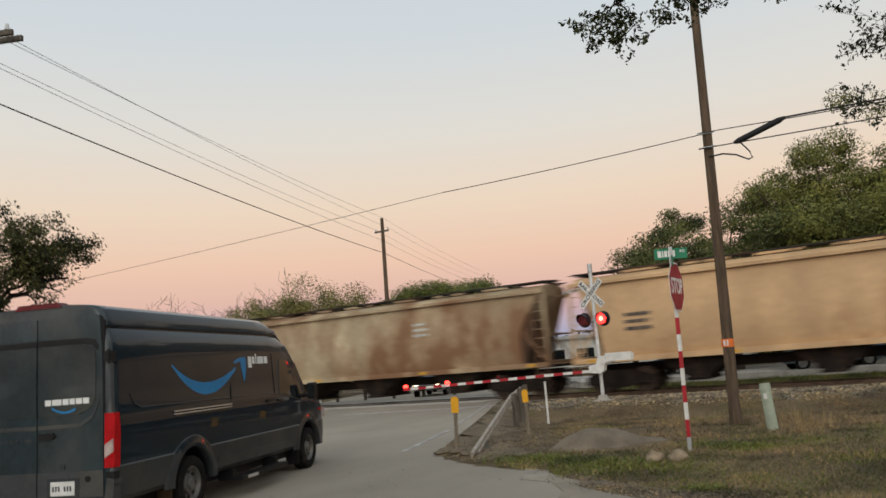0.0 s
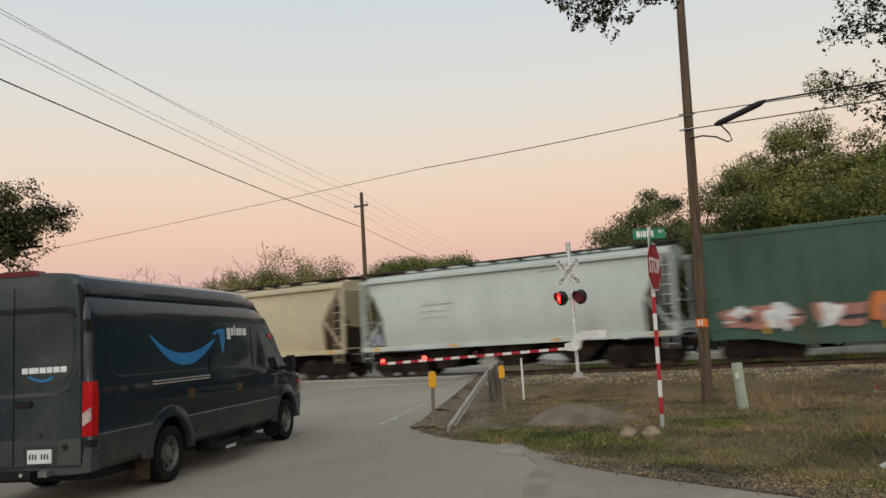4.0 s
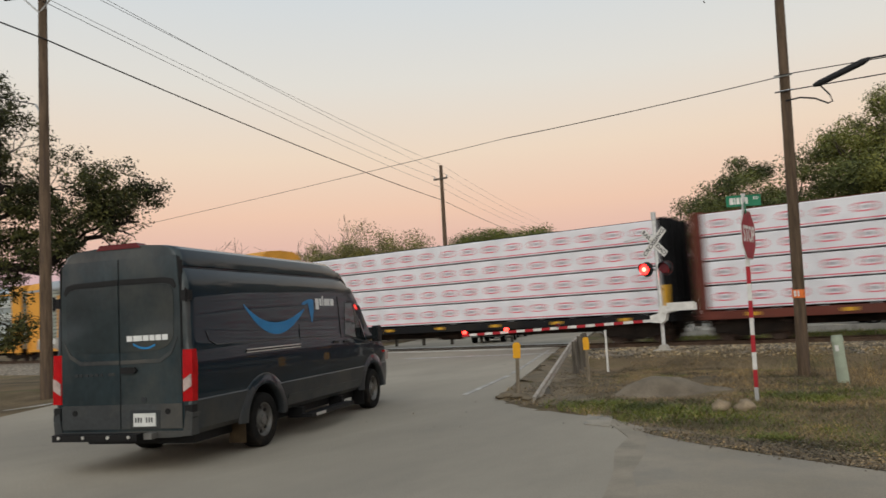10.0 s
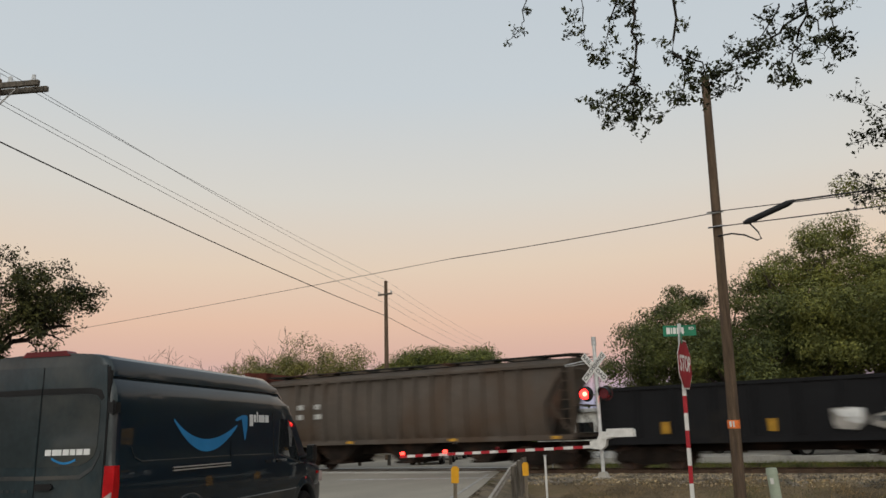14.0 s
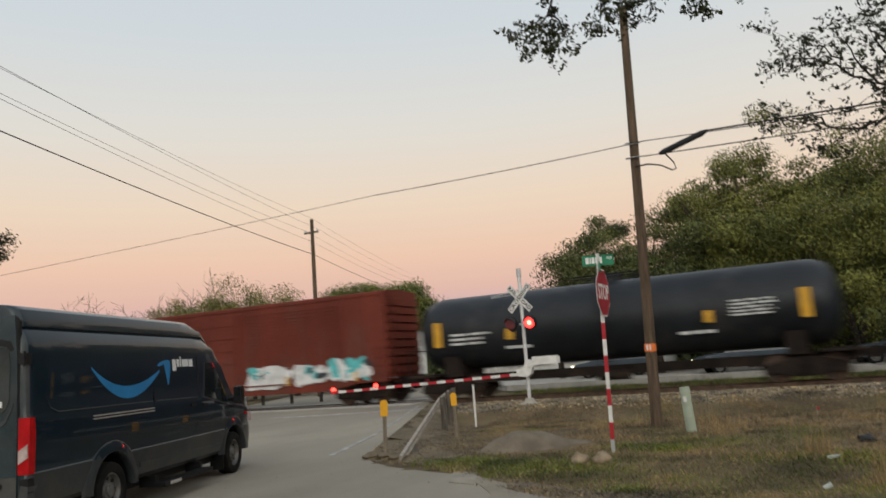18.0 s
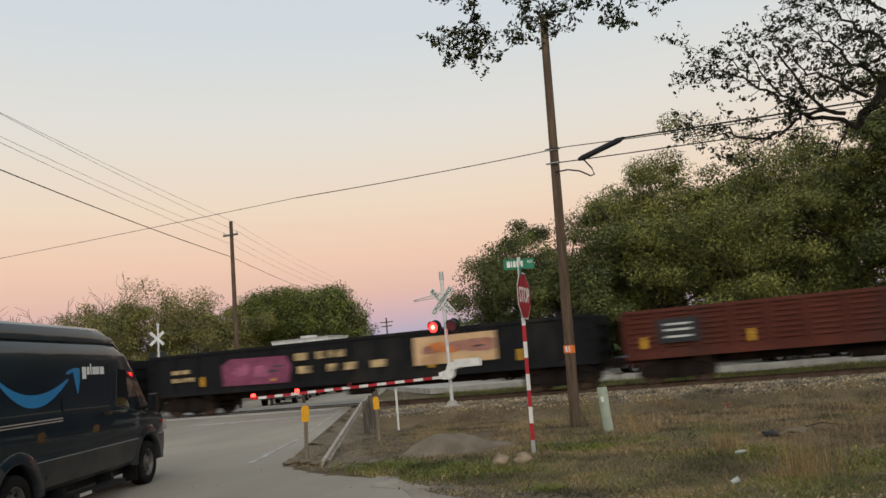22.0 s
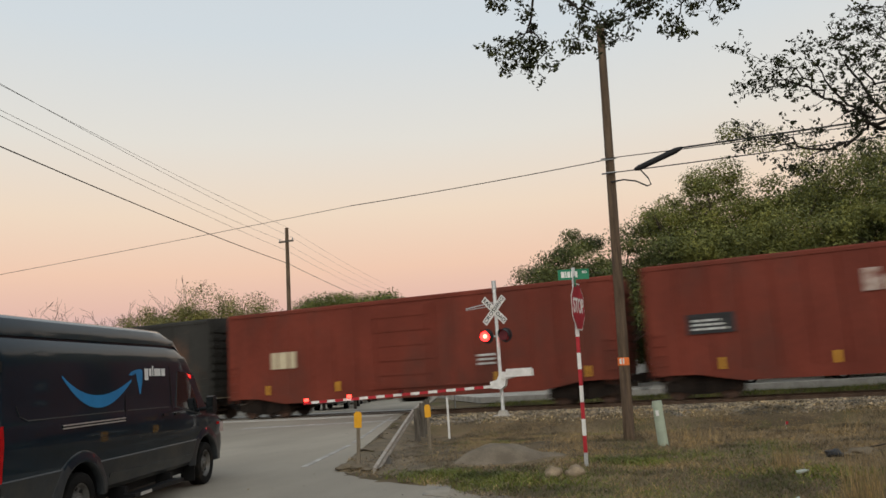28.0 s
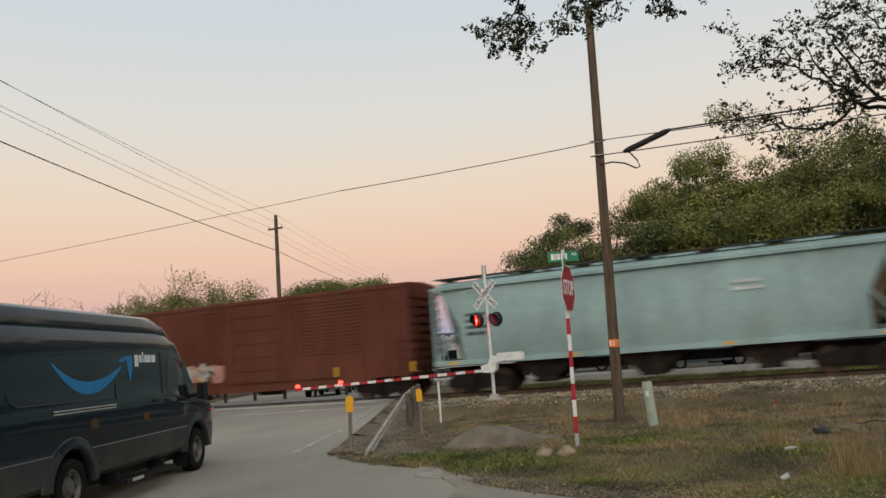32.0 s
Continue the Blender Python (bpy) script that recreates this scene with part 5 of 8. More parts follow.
def build_poles():
    p = thing("utility_pole", pose(-3.12, 16.19, 0), "brown wooden utility pole with an orange tag beside the track", "utility pole")
    part("shaft", pole_mesh(9.0, 0.118, 0.085, (0.030, 0)), POLE_WOOD, p, smooth=True)
    t = tube(bmesh.new(), (0.047, 0, 1.56), (0.051, 0, 1.72), 0.120, n=14)
    part("tag", t, ORANGE, p, "orange identification tag")
    part("number", bx(-0.01, 0.03, -0.122, -0.112, 1.59, 1.70), WHITE, p, "pale printed bar")
    part("number", bx(0.055, 0.085, -0.122, -0.108, 1.59, 1.70), WHITE, p, "pale printed bar")
    for z in (5.62, 5.92):
        b = tube(bmesh.new(), (0.0, -0.11, z), (0.34, -0.11, z), 0.018, n=6)
        part("bolt", b, GALV, p)
    part("drop_loop", pipe(bmesh.new(), [(0.18, -0.1, 5.42), (0.45, -0.1, 5.43), (0.7, -0.1, 5.36), (0.92, -0.1, 5.22), (1.0, -0.1, 5.24), (0.96, -0.1, 5.38), (0.82, -0.1, 5.58)], 0.017), CABLE, p, "looped black drop cable")
    tagged(part("splice_case", pipe(bmesh.new(), [(-2.42, 16.05, 5.60), (-2.32, 16.05, 5.62), (-1.55, 16.05, 5.86), (-1.42, 16.05, 5.90)], [0.03, 0.062, 0.062, 0.028], 10), CABLE, smooth=True),
           "black cable splice case hung on the line", "splice case")
    wire("overhead_wire", (-9.3, 16.05, 5.83), (-62, 17.0, 5.6), 0.30, 0.007)
    wire("overhead_wire", (-2.93, 16.09, 5.92), (-9.3, 16.05, 5.83), 0.03, 0.010, "thicker lashed part of the overhead wire")
    wire("overhead_wire", (-3.1, 16.07, 5.95), (38, 14.0, 6.4), 0.75, 0.010)
    wire("overhead_wire", (-1.42, 16.05, 5.90), (38, 13.8, 6.2), 0.5, 0.019, "thick black overhead cable")
    wire("overhead_wire", (-3.1, 16.07, 5.62), (38, 13.8, 5.7), 0.5, 0.012)

    l = thing("utility_pole", pose(-21.04, 10.92, 0), "tall brown wooden power pole with a crossarm on the verge", "utility pole")
    part("shaft", pole_mesh(11.8, 0.17, 0.11), POLE_WOOD, l, smooth=True)
    arm = pose(0, 0, 0, 0, 0, 24)
    for y in (-0.2, 0.2):
        part("crossarm", bx(-1.42, 1.42, y - 0.05, y + 0.05, 11.42, 11.57, m=arm), GREY_WOOD, l, "weathered wooden crossarm")
    for x, y in ((-1.15, -0.2), (-0.75, -0.2), (0.55, -0.2), (1.05, 0.2), (1.25, -0.2)):
        part("insulator", tube(bmesh.new(), arm @ Vector((x, y, 11.57)), arm @ Vector((x, y, 11.74)), 0.07, 0.05), GALV, l, "grey line insulator")
    part("insulator", tube(bmesh.new(), Vector((0, 0, 11.8)), Vector((0, 0, 12.0)), 0.07, 0.05), GALV, l, "grey line insulator")
    for sx in (-1, 1):
        part("brace", tube(bmesh.new(), arm @ Vector((sx * 0.75, -0.14, 11.45)), Vector((0, -0.1, 10.75)), 0.025, n=5), GALV, l)
    part("cable_bracket", tube(bmesh.new(), (-0.35, -0.05, 8.2), (0, -0.1, 7.9), 0.03, n=6), GALV, l)
    f = thing("utility_pole", pose(-31.4, 45.0, 0), "tall wooden power pole with a short crossarm beyond the track", "utility pole")
    part("shaft", pole_mesh(12.55, 0.19, 0.12), POLE_WOOD, f, smooth=True)
    part("crossarm", bx(-0.6, 0.6, -0.16, -0.06, 11.5, 11.62), GREY_WOOD, f)
    for x in (-0.53, 0.53):
        part("insulator", tube(bmesh.new(), (x, -0.11, 11.62), (x, -0.11, 11.8), 0.05, 0.03), GALV, f)
    g = thing("utility_pole", pose(-63.5, 142, 0), "far wooden power pole with two crossarms", "utility pole")
    part("shaft", pole_mesh(11.2, 0.2, 0.14), POLE_WOOD, g)
    part("crossarm", bx(-1.4, 1.4, -0.1, 0.1, 10.2, 10.4), GREY_WOOD, g)
    part("crossarm", bx(-1.1, 1.1, -0.1, 0.1, 9.4, 9.6), GREY_WOOD, g)
    back, nxt = Vector((-10.4, -34, 0)), Vector((-10.2, 34, 0))
    lp, fp = Vector((-21.04, 10.92, 0)), Vector((-31.4, 45.0, 0))
    for dx, dxf, zl, zf, r, sag in ((0.55, 0.0, 11.70, 12.62, 0.008, 0.2), (1.05, 0.53, 11.52, 11.75, 0.008, 0.2), (-0.75, -0.53, 11.72, 11.75, 0.008, 0.27), (0.12, 0.0, 11.06, 10.9, 0.009, 0.22), (0.12, 0.0, 9.98, 10.0, 0.022, 0.2)):
        o = Vector((dx * 0.956, dx * 0.29, 0))
        o2 = Vector((dxf, 0, 0))
        lab = "thick black overhead cable" if r > 0.02 else "thin overhead power line"
        wire("power_line", lp + o + Vector((0, 0, zl)), fp + o2 + Vector((0, 0, zf)), sag, r, lab)
        wire("power_line", fp + o2 + Vector((0, 0, zf)), fp + nxt + o2 + Vector((0, 0, zf - 0.3)), sag, r * 0.8, lab)
        wire("power_line", lp + o + Vector((0, 0, zl)), lp + Vector((10.4, -34, 0)) + o + Vector((0, 0, zl)), sag, r, lab)
    wire("power_line", lp + Vector((-0.35, -0.05, 8.2)), lp + Vector((6, -34, 8.0)), 0.5, 0.018, "thin black service cable to the pole")


def octagon(r):
    return [(r * math.cos(math.pi / 8 + i * math.pi / 4), r * math.sin(math.pi / 8 + i * math.pi / 4)) for i in range(8)]


def build_signs():
    # stop sign with street names on a striped post, facing the side road
    base = Vector((-3.06, 12.26, 0))
    s = thing("stop_sign", Matrix.Translation(base) @ pose(0, 0, 0, 0, 1.2, 0), "red stop sign with green name blades on a striped post", "stop sign")
    z, k = 0.0, 0
    while z < 2.15:
        a, b = z, min(z + 0.26, 2.2)
        part("post_band", bx(-0.028, 0.028, -0.018, 0.018, a if z else -0.2, b), [GALV, WHITE, RED][0 if z < 0.2 else 1 + k % 2], s)
        z, k = b, k + 1
    part("post", bx(-0.028, 0.028, -0.015, 0.015, 2.1, 3.2), GALV, s, "galvanised steel post")
    face = Matrix.Translation((0.045, -0.01, 2.56)) @ Matrix.Rotation(radians(89), 4, "Z") @ Matrix.Rotation(radians(90), 4, "X")
    rim = prism(bmesh.new(), octagon(0.412), -0.004, 0.0, "z", face)
    b = part("sign_panel", rim, WHITE, s, "white-rimmed octagonal panel")
    part("sign_face", prism(bmesh.new(), octagon(0.388), 0.001, 0.005, "z", face), STOP_RED, b, "dull red face")
    text_part("lettering", "STOP", 0.34, face @ Matrix.Translation((0, 0, 0.007)), WHITE, b, "white letters", 0.002, 0.62)
    for z, turn, w in ((3.09, -58, 0.50), (2.96, 32, 0.46)):
        m = Matrix.Translation((0, 0, z)) @ Matrix.Rotation(radians(turn + 78), 4, "Z") @ Matrix.Rotation(radians(90), 4, "X")
        bl = part("name_blade", prism(bmesh.new(), [(-w / 2, -0.085), (w / 2, -0.085), (w / 2, 0.085), (-w / 2, 0.085)], -0.006, 0.006, "z", m), SIGN_GREEN, s, "green street name blade")
        bm = bmesh.new()
        x = -w * 0.40
        for cw in (0.056, 0.02, 0.044, 0.044, 0.048):
            prism(bm, [(x, -0.05), (x + cw, -0.05), (x + cw, 0.05), (x, 0.05)], 0.006, 0.009, "z", m)
            x += cw + 0.013
        part("lettering", bm, WHITE, bl, "white printed bars")
        text_part("lettering", "RD", 0.06, m @ Matrix.Translation((w * 0.36, 0.03, 0.008)), WHITE, bl, "small white letters", 0.001)
    # delineators and white post
    for x, y, h, tilt in ((-7.52, 12.84, 0.98, 2), (-8.0, 17.05, 1.02, -1)):
        d = thing("delineator", Matrix.Translation((x, y, ground_z(x, y))) @ pose(0, 0, 0, 0, tilt, 0), "wooden marker stake with a yellow reflector by the guard rail", "delineator", "yellow delineators")
        part("stake", bx(-0.03, 0.03, -0.02, 0.02, -0.2, h - 0.25), STAKE, d)
        part("reflector", prism(bmesh.new(), [(-0.07, h - 0.27), (0.07, h - 0.27), (0.075, h - 0.02), (0.04, h + 0.03), (-0.04, h + 0.03), (-0.075, h - 0.02)], -0.035, -0.02, "y", pose(0, 0, 0, 0, 0, 20)), YELLOW, d, "yellow reflector plate")
    d = thing("marker_post", pose(-9.75, 22.2, ground_z(-9.75, 22.2)), "thin white roadside marker post", "marker post")
    part("post", bx(-0.03, 0.03, -0.012, 0.012, -0.2, 1.25), WHITE, d)
    part("cap", bx(-0.042, 0.042, -0.018, 0.018, 1.25, 1.29), GALV, d)
    m = thing("cable_marker", pose(-2.27, 15.05, 0.0, 0, -3, 0), "pale green plastic cable pedestal in the grass", "cable marker")
    part("body", tube(bmesh.new(), (0, 0, -0.2), (0, 0, 0.78), 0.098, 0.092, 16), MARKER, m, smooth=True)
    part("cap", tube(bmesh.new(), (0, 0, 0.76), (0, 0, 0.87), 0.104, 0.088, 16), MARKER, m, "rounded pale green cap")
    part("label", bx(-0.035, 0.02, -0.104, -0.088, 0.60, 0.70), WHITE, m, "small pale label")
    # guard rail
    g = thing("guard_rail", pose(0, 0, 0), "short weathered guard rail with a steel beam sloping into the ground", "guard rail")
    prof = [(a * 0.7, b * 0.62) for a, b in [(-0.02, 0.15), (0.03, 0.12), (0.03, 0.06), (-0.02, 0.02), (-0.02, -0.02), (0.03, -0.06), (0.03, -0.12), (-0.02, -0.15), (-0.05, -0.15), (-0.05, 0.15)]]
    pts = [Vector((-6.60, 11.80, 0.04)), Vector((-10.05, 20.4, 0.56)), Vector((-11.6, 24.3, 0.62))]
    for a, b in zip(pts, pts[1:]):
        ang = math.atan2(b.y - a.y, b.x - a.x)
        L = (b - a).length
        mm = Matrix.Translation(a) @ Matrix.Rotation(ang, 4, "Z") @ Matrix.Rotation(-math.asin((b.z - a.z) / L), 4, "Y")
        part("beam", prism(bmesh.new(), [(-p, q) for p, q in prof], 0, L + 0.02, "x", mm), GUARD, g, "grey steel beam")
    for x, y, h in ((-9.62, 19.4, 0.72), (-10.5, 21.6, 0.78), (-10.95, 22.8, 0.8), (-11.45, 24.0, 0.8)):
        zz = ground_z(x, y)
        part("post", tube(bmesh.new(), (x + 0.16, y, zz - 0.2), (x + 0.16, y, h), 0.085, 0.08, 10), GREY_WOOD, g, "round weathered wooden post")
    part("fallen_plank", bx(-0.06, 0.06, -0.9, 0.9, 0, 0.05, m=Matrix.Translation((-7.15, 13.3, 0.02)) @ pose(0, 0, 0, 6, 0, 32)), GREY_WOOD, g, "loose grey plank")
    # far guard rail on the other side of the crossing
    g2 = thing("guard_rail", pose(-30.5, 34.6, 0), "grey steel guard rail along the far road edge", "guard rail")
    part("beam", prism(bmesh.new(), [(-p, q + 0.62) for p, q in prof], 0, 9.5, "x", pose(0, 0, 0.1, 0, 0, 8)), GUARD, g2)
    part("beam", prism(bmesh.new(), [(-p, q + 0.62) for p, q in prof], -1.8, 0, "x", pose(0, 0, 0.1, 0, -18, 30)), GUARD, g2)
    for i in range(6):
        part("post", bx(0.4 + i * 1.8, 0.55 + i * 1.8, 0.02, 0.14, -0.3, 0.8, m=pose(0, 0, 0, 0, 0, 8)), GREY_WOOD, g2)


def xbuck(parent, m, w=1.22, text=True, h=0.115, m_blade=None):
    """Two crossed white blades with black words."""
    for i, (a, words) in enumerate(((-45, "RAIL   ROAD"), (45, "CROSSING"))):
        r = m @ Matrix.Rotation(radians(a), 4, "Z") @ Matrix.Translation((0, 0, 0.012 * i))
        bl = part("crossbuck_blade", prism(bmesh.new(), [(-w / 2, -h), (w / 2, -h), (w / 2, h), (-w / 2, h)], -0.004, 0.004, "z", r), m_blade or WHITE, parent, "white crossbuck blade")
        if text:
            text_part("lettering", words, 0.19, r @ Matrix.Translation((0, 0, 0.006)), BLACK, bl, "black letters", 0.001, w * 0.94)


LAMPS = []


def build_signal():
    x, y = -9.05, 25.3
    z0 = bank_z(y)
    s = thing("crossing_signal", pose(x, y, 0), "railway crossing signal with crossbuck, red lamps and lowered gate arm", "crossing signal")
    part("foundation", bx(-0.30, 0.30, -0.25, 0.25, z0 - 0.2, z0 + 0.06), CONCRETE, s)
    part("base", prism(bmesh.new(), [(-0.15, z0 + 0.05), (0.15, z0 + 0.05), (0.16, 0.12), (0.10, 0.26), (-0.10, 0.26), (-0.16, 0.12)], -0.13, 0.13, "y"), CONCRETE, s, "grey cast base")
    part("mast", tube(bmesh.new(), (0, 0, 0.1), (0, 0, 4.42), 0.062, n=14), SILVER, s, smooth=True)
    part("bell", tube(bmesh.new(), (0, 0, 4.42), (0, 0, 4.72), 0.085, 0.08, 12), GALV, s, "round grey bell")
    face = Matrix.Translation((-0.02, -0.09, 3.68)) @ Matrix.Rotation(radians(-14), 4, "Z") @ Matrix.Rotation(radians(90), 4, "X")
    xbuck(s, face)
    # a second crossbuck set on the far side is seen edge on
    part("rear_blade", tube(bmesh.new(), (-1.15, 0.1, 3.83), (-0.1, 0.08, 3.98), 0.02, n=6), GALV, s, "thin bracket arm")
    part("rear_blade", tube(bmesh.new(), (-1.15, 0.12, 3.79), (-0.05, 0.08, 3.86), 0.015, n=6), GALV, s, "thin bracket arm")
    cross = tube(bmesh.new(), (-0.36, -0.02, 2.78), (0.36, -0.02, 2.78), 0.035, n=8)
    part("lamp_arm", cross, SILVER, s)
    back = pose(0, 0, 0, 0, 0, -14)
    for sx in (-0.34, 0.34):
        m = Matrix.Translation((sx, -0.12, 2.80)) @ back
        d = bmesh.new()
        ring_disc(d, (0, 0.02, 0), (0, 1, 0), 0.255, 0.012, 28)
        for v in d.verts:
            v.co = m @ v.co
        part("backing_disc", d, BLACK, s, "round black backing disc")
        c = bmesh.new()
        tube(c, (0, 0.1, 0), (0, -0.06, 0), 0.15, 0.185, 20)
        for v in c.verts:
            v.co = m @ v.co
        part("lamp_housing", c, BLACK, s, smooth=True)
        hood = bmesh.new()
        for i in range(12):
            a0, a1 = math.pi * (-0.12 + 1.24 * i / 12), math.pi * (-0.12 + 1.24 * (i + 1) / 12)
            q = [(0.20 * math.cos(a), yy, 0.20 * math.sin(a)) for a, yy in ((a0, -0.05), (a1, -0.05), (a1, -0.30 + 0.03 * abs(6 - i)), (a0, -0.30 + 0.03 * abs(6 - i)))]
            hood.faces.new([hood.verts.new(m @ Vector(v)) for v in q])
        bmesh.ops.remove_doubles(hood, verts=hood.verts, dist=0.001)
        bmesh.ops.solidify(hood, geom=hood.faces, thickness=0.006)
        part("hood", hood, BLACK, s, "black lamp hood")
        # the lens turns its lit side forward while it flashes
        lens = bmesh.new()
        ring_disc(lens, (0, -0.012, 0), (0, 1, 0), 0.175, 0.02, 24, 0.175)
        ring_disc(lens, (0, 0.012, 0), (0, 1, 0), 0.175, 0.02, 24, 0.175)
        ring_disc(lens, (0, 0.0, 0), (0, 1, 0), 0.196, 0.004, 24)
        core = ring_disc(lens, (0, -0.028, 0), (0, 1, 0), 0.075, 0.01, 16)
        lens.faces.ensure_lookup_table()
        me = mesh("lens", lens, [LAMP_ON, LAMP_OFF, LAMP_CORE, BLACK])
        for p in me.polygons:
            yy = p.center.y
            p.material_index = 3 if abs(yy) < 0.0021 else 1 if yy > 0.0 else (2 if yy < -0.0225 and math.hypot(p.center.x, p.center.z) < 0.08 and max(abs(me.vertices[v].co.x) for v in p.vertices) < 0.08 else 0)
        ln = part("lens", me, None, s, "red signal lens")
        home = Matrix.Translation((sx, -0.12, 2.80)) @ back @ Matrix.Translation((0, -0.12, 0))
        ln.matrix_local = home
        LAMPS.append((ln, home, sx > 0))
    # gate mechanism, counterweight and arm
    part("mechanism", prism(bmesh.new(), [(-0.25, 1.02), (0.12, 0.98), (0.25, 1.08), (0.30, 1.30), (0.62, 1.36), (0.62, 1.52), (0.10, 1.56), (-0.02, 1.30), (-0.28, 1.24)], -0.34, -0.08, "y"), WHITE, s, "white gate mechanism case")
    part("counterweight", bx(0.35, 1.25, -0.42, -0.36, 1.37, 1.64), WHITE, s, "white counterweight plate")
    part("counterweight", bx(0.35, 1.15, 0.1, 0.16, 1.37, 1.6), WHITE, s, "white counterweight plate")
    x0, x1, n = -0.2, -7.9, 22
    for i in range(n):
        a, b = x0 + (x1 - x0) * i / n, x0 + (x1 - x0) * (i + 1) / n
        za, zb = 1.08 - 0.24 * i / n, 1.08 - 0.24 * (i + 1) / n
        part("arm_stripe", prism(bmesh.new(), [(a, za - 0.047), (b, zb - 0.047), (b, zb + 0.047), (a, za + 0.047)], -0.27, -0.235, "y"), WHITE if i % 2 == 0 else RED, s, "red and white gate arm stripe" if i == 0 else "")
    for t in (0.985, 0.74, 0.46):
        zz = 1.08 - 0.24 * t + 0.11
        l = part("arm_light", tube(bmesh.new(), (x0 + (x1 - x0) * t, -0.33, zz), (x0 + (x1 - x0) * t, -0.17, zz), 0.06, n=12), ARM_LIGHT if t > 0.6 else LAMP_OFF, s, "small red gate lamp")
        part("bracket", bx(x0 + (x1 - x0) * t - 0.03, x0 + (x1 - x0) * t + 0.03, -0.27, -0.22, zz - 0.1, zz - 0.04), BLACK, l)
    # far side crossbuck
    f = thing("crossing_signal", pose(-29.94, 35.5, 0), "silver crossbuck post on the far side of the track", "crossing signal")
    part("mast", tube(bmesh.new(), (0, 0, -0.3), (0, 0, 4.95), 0.06, n=10), SILVER, f)
    part("bell", tube(bmesh.new(), (0, 0, 4.95), (0, 0, 5.1), 0.09, 0.07, 10), GALV, f)
    xbuck(f, Matrix.Translation((0, -0.1, 4.25)) @ Matrix.Rotation(radians(28), 4, "Z") @ Matrix.Rotation(radians(90), 4, "X"), 1.02, False, 0.08, SILVER)
    part("lamp_arm", tube(bmesh.new(), (-0.4, 0, 3.3), (0.4, 0, 3.3), 0.03, n=6), SILVER, f)
    for sx in (-0.38, 0.38):
        part("backing_disc", ring_disc(bmesh.new(), (sx, -0.06, 3.3), (0, 1, 0), 0.25, 0.03, 18), BLACK, f)


build_poles()
build_signs()
build_signal()

# ---------------------------------------------------------------- delivery van
def lacquer(m, coat, rough):
    """A clear gloss coat over a paint."""
    b = m.node_tree.nodes["Principled BSDF"]
    b.inputs["Coat Weight"].default_value, b.inputs["Coat Roughness"].default_value = coat, rough
    return m


VAN_PAINT = lacquer(mat("van_navy_paint", (0.0032, 0.0110, 0.0190), 0.4, 0.0, 0.10, 1.2, 0.0, (0.0050, 0.0140, 0.0215), 0.2, fine=10, spec=0.10), 0.62, 0.03)
VAN_LOWER = lacquer(mat("van_grey_lower", (0.019, 0.023, 0.026), 0.45, 0.0, 0.22, 1.6, 0.04, (0.036, 0.035, 0.031), 0.4, spec=0.3), 0.2, 0.15)
VAN_DUST = lacquer(mat("van_dusty_grey", (0.032, 0.036, 0.038), 0.5, 0.0, 0.25, 1.6, 0.04, (0.062, 0.058, 0.050), 0.45, spec=0.3), 0.15, 0.2)
VAN_REAR = lacquer(mat("van_dusty_rear", (0.0150, 0.0275, 0.0330), 0.4, 0.0, 0.3, 1.3, 0.01, (0.042, 0.047, 0.045), 0.42, (1, 1, 0.6), spec=0.2), 0.42, 0.08)
VAN_PANEL = lacquer(mat("van_blank_window", (0.0125, 0.0205, 0.0230), 0.3, 0, 0.3, 1.0, 0.0, (0.040, 0.042, 0.037), 0.40, spec=0.3), 0.6, 0.06)
# flap brown has the warm headlamp light on it painted in
VAN_FLAP = mat("headlamp_warm_flap", (0.055, 0.036, 0.018), 0.8, 0, 0.3, 5, 0.1)
VAN_TRIM = mat("van_black_trim", (0.007, 0.007, 0.0075), 0.5, 0, 0.25, 4, 0.05)
VAN_GLASS = glass_mat("van_dark_glass", (0.010, 0.012, 0.013))
VAN_CHROME = mat("van_bright_rail", (0.62, 0.60, 0.56), 0.3, 0.6, 0.1, 4, 0.02)
TYRE = mat("tyre_rubber", (0.010, 0.0095, 0.009), 0.9, 0, 0.25, 5, 0.2, (0.024, 0.019, 0.014), 0.25, spec=0.1)
RIM = mat("steel_wheel", (0.15, 0.145, 0.135), 0.5, 0.5, 0.2, 6, 0.1, (0.10, 0.085, 0.065), 0.3)
TAIL_RED = mat("tail_lamp_red", (0.38, 0.008, 0.010), 0.15, 0, 0.15, 6, 0.02)
TAIL_DARK = mat("brake_lamp_dark", (0.10, 0.008, 0.010), 0.2, 0, 0.15, 6, 0.02)
TAIL_CLEAR = mat("tail_lamp_clear", (0.42, 0.33, 0.30), 0.15, 0, 0.2, 9, 0.05)
VAN_BLUE = mat("van_logo_blue", (0.018, 0.165, 0.36), 0.4, 0, 0.08, 4, 0.0)
VAN_WHITE = mat("van_logo_white", (0.60, 0.60, 0.58), 0.45, 0, 0.08, 4, 0.0)
PLATE = mat("licence_plate", (0.58, 0.58, 0.55), 0.45, 0, 0.1, 6, 0.05)


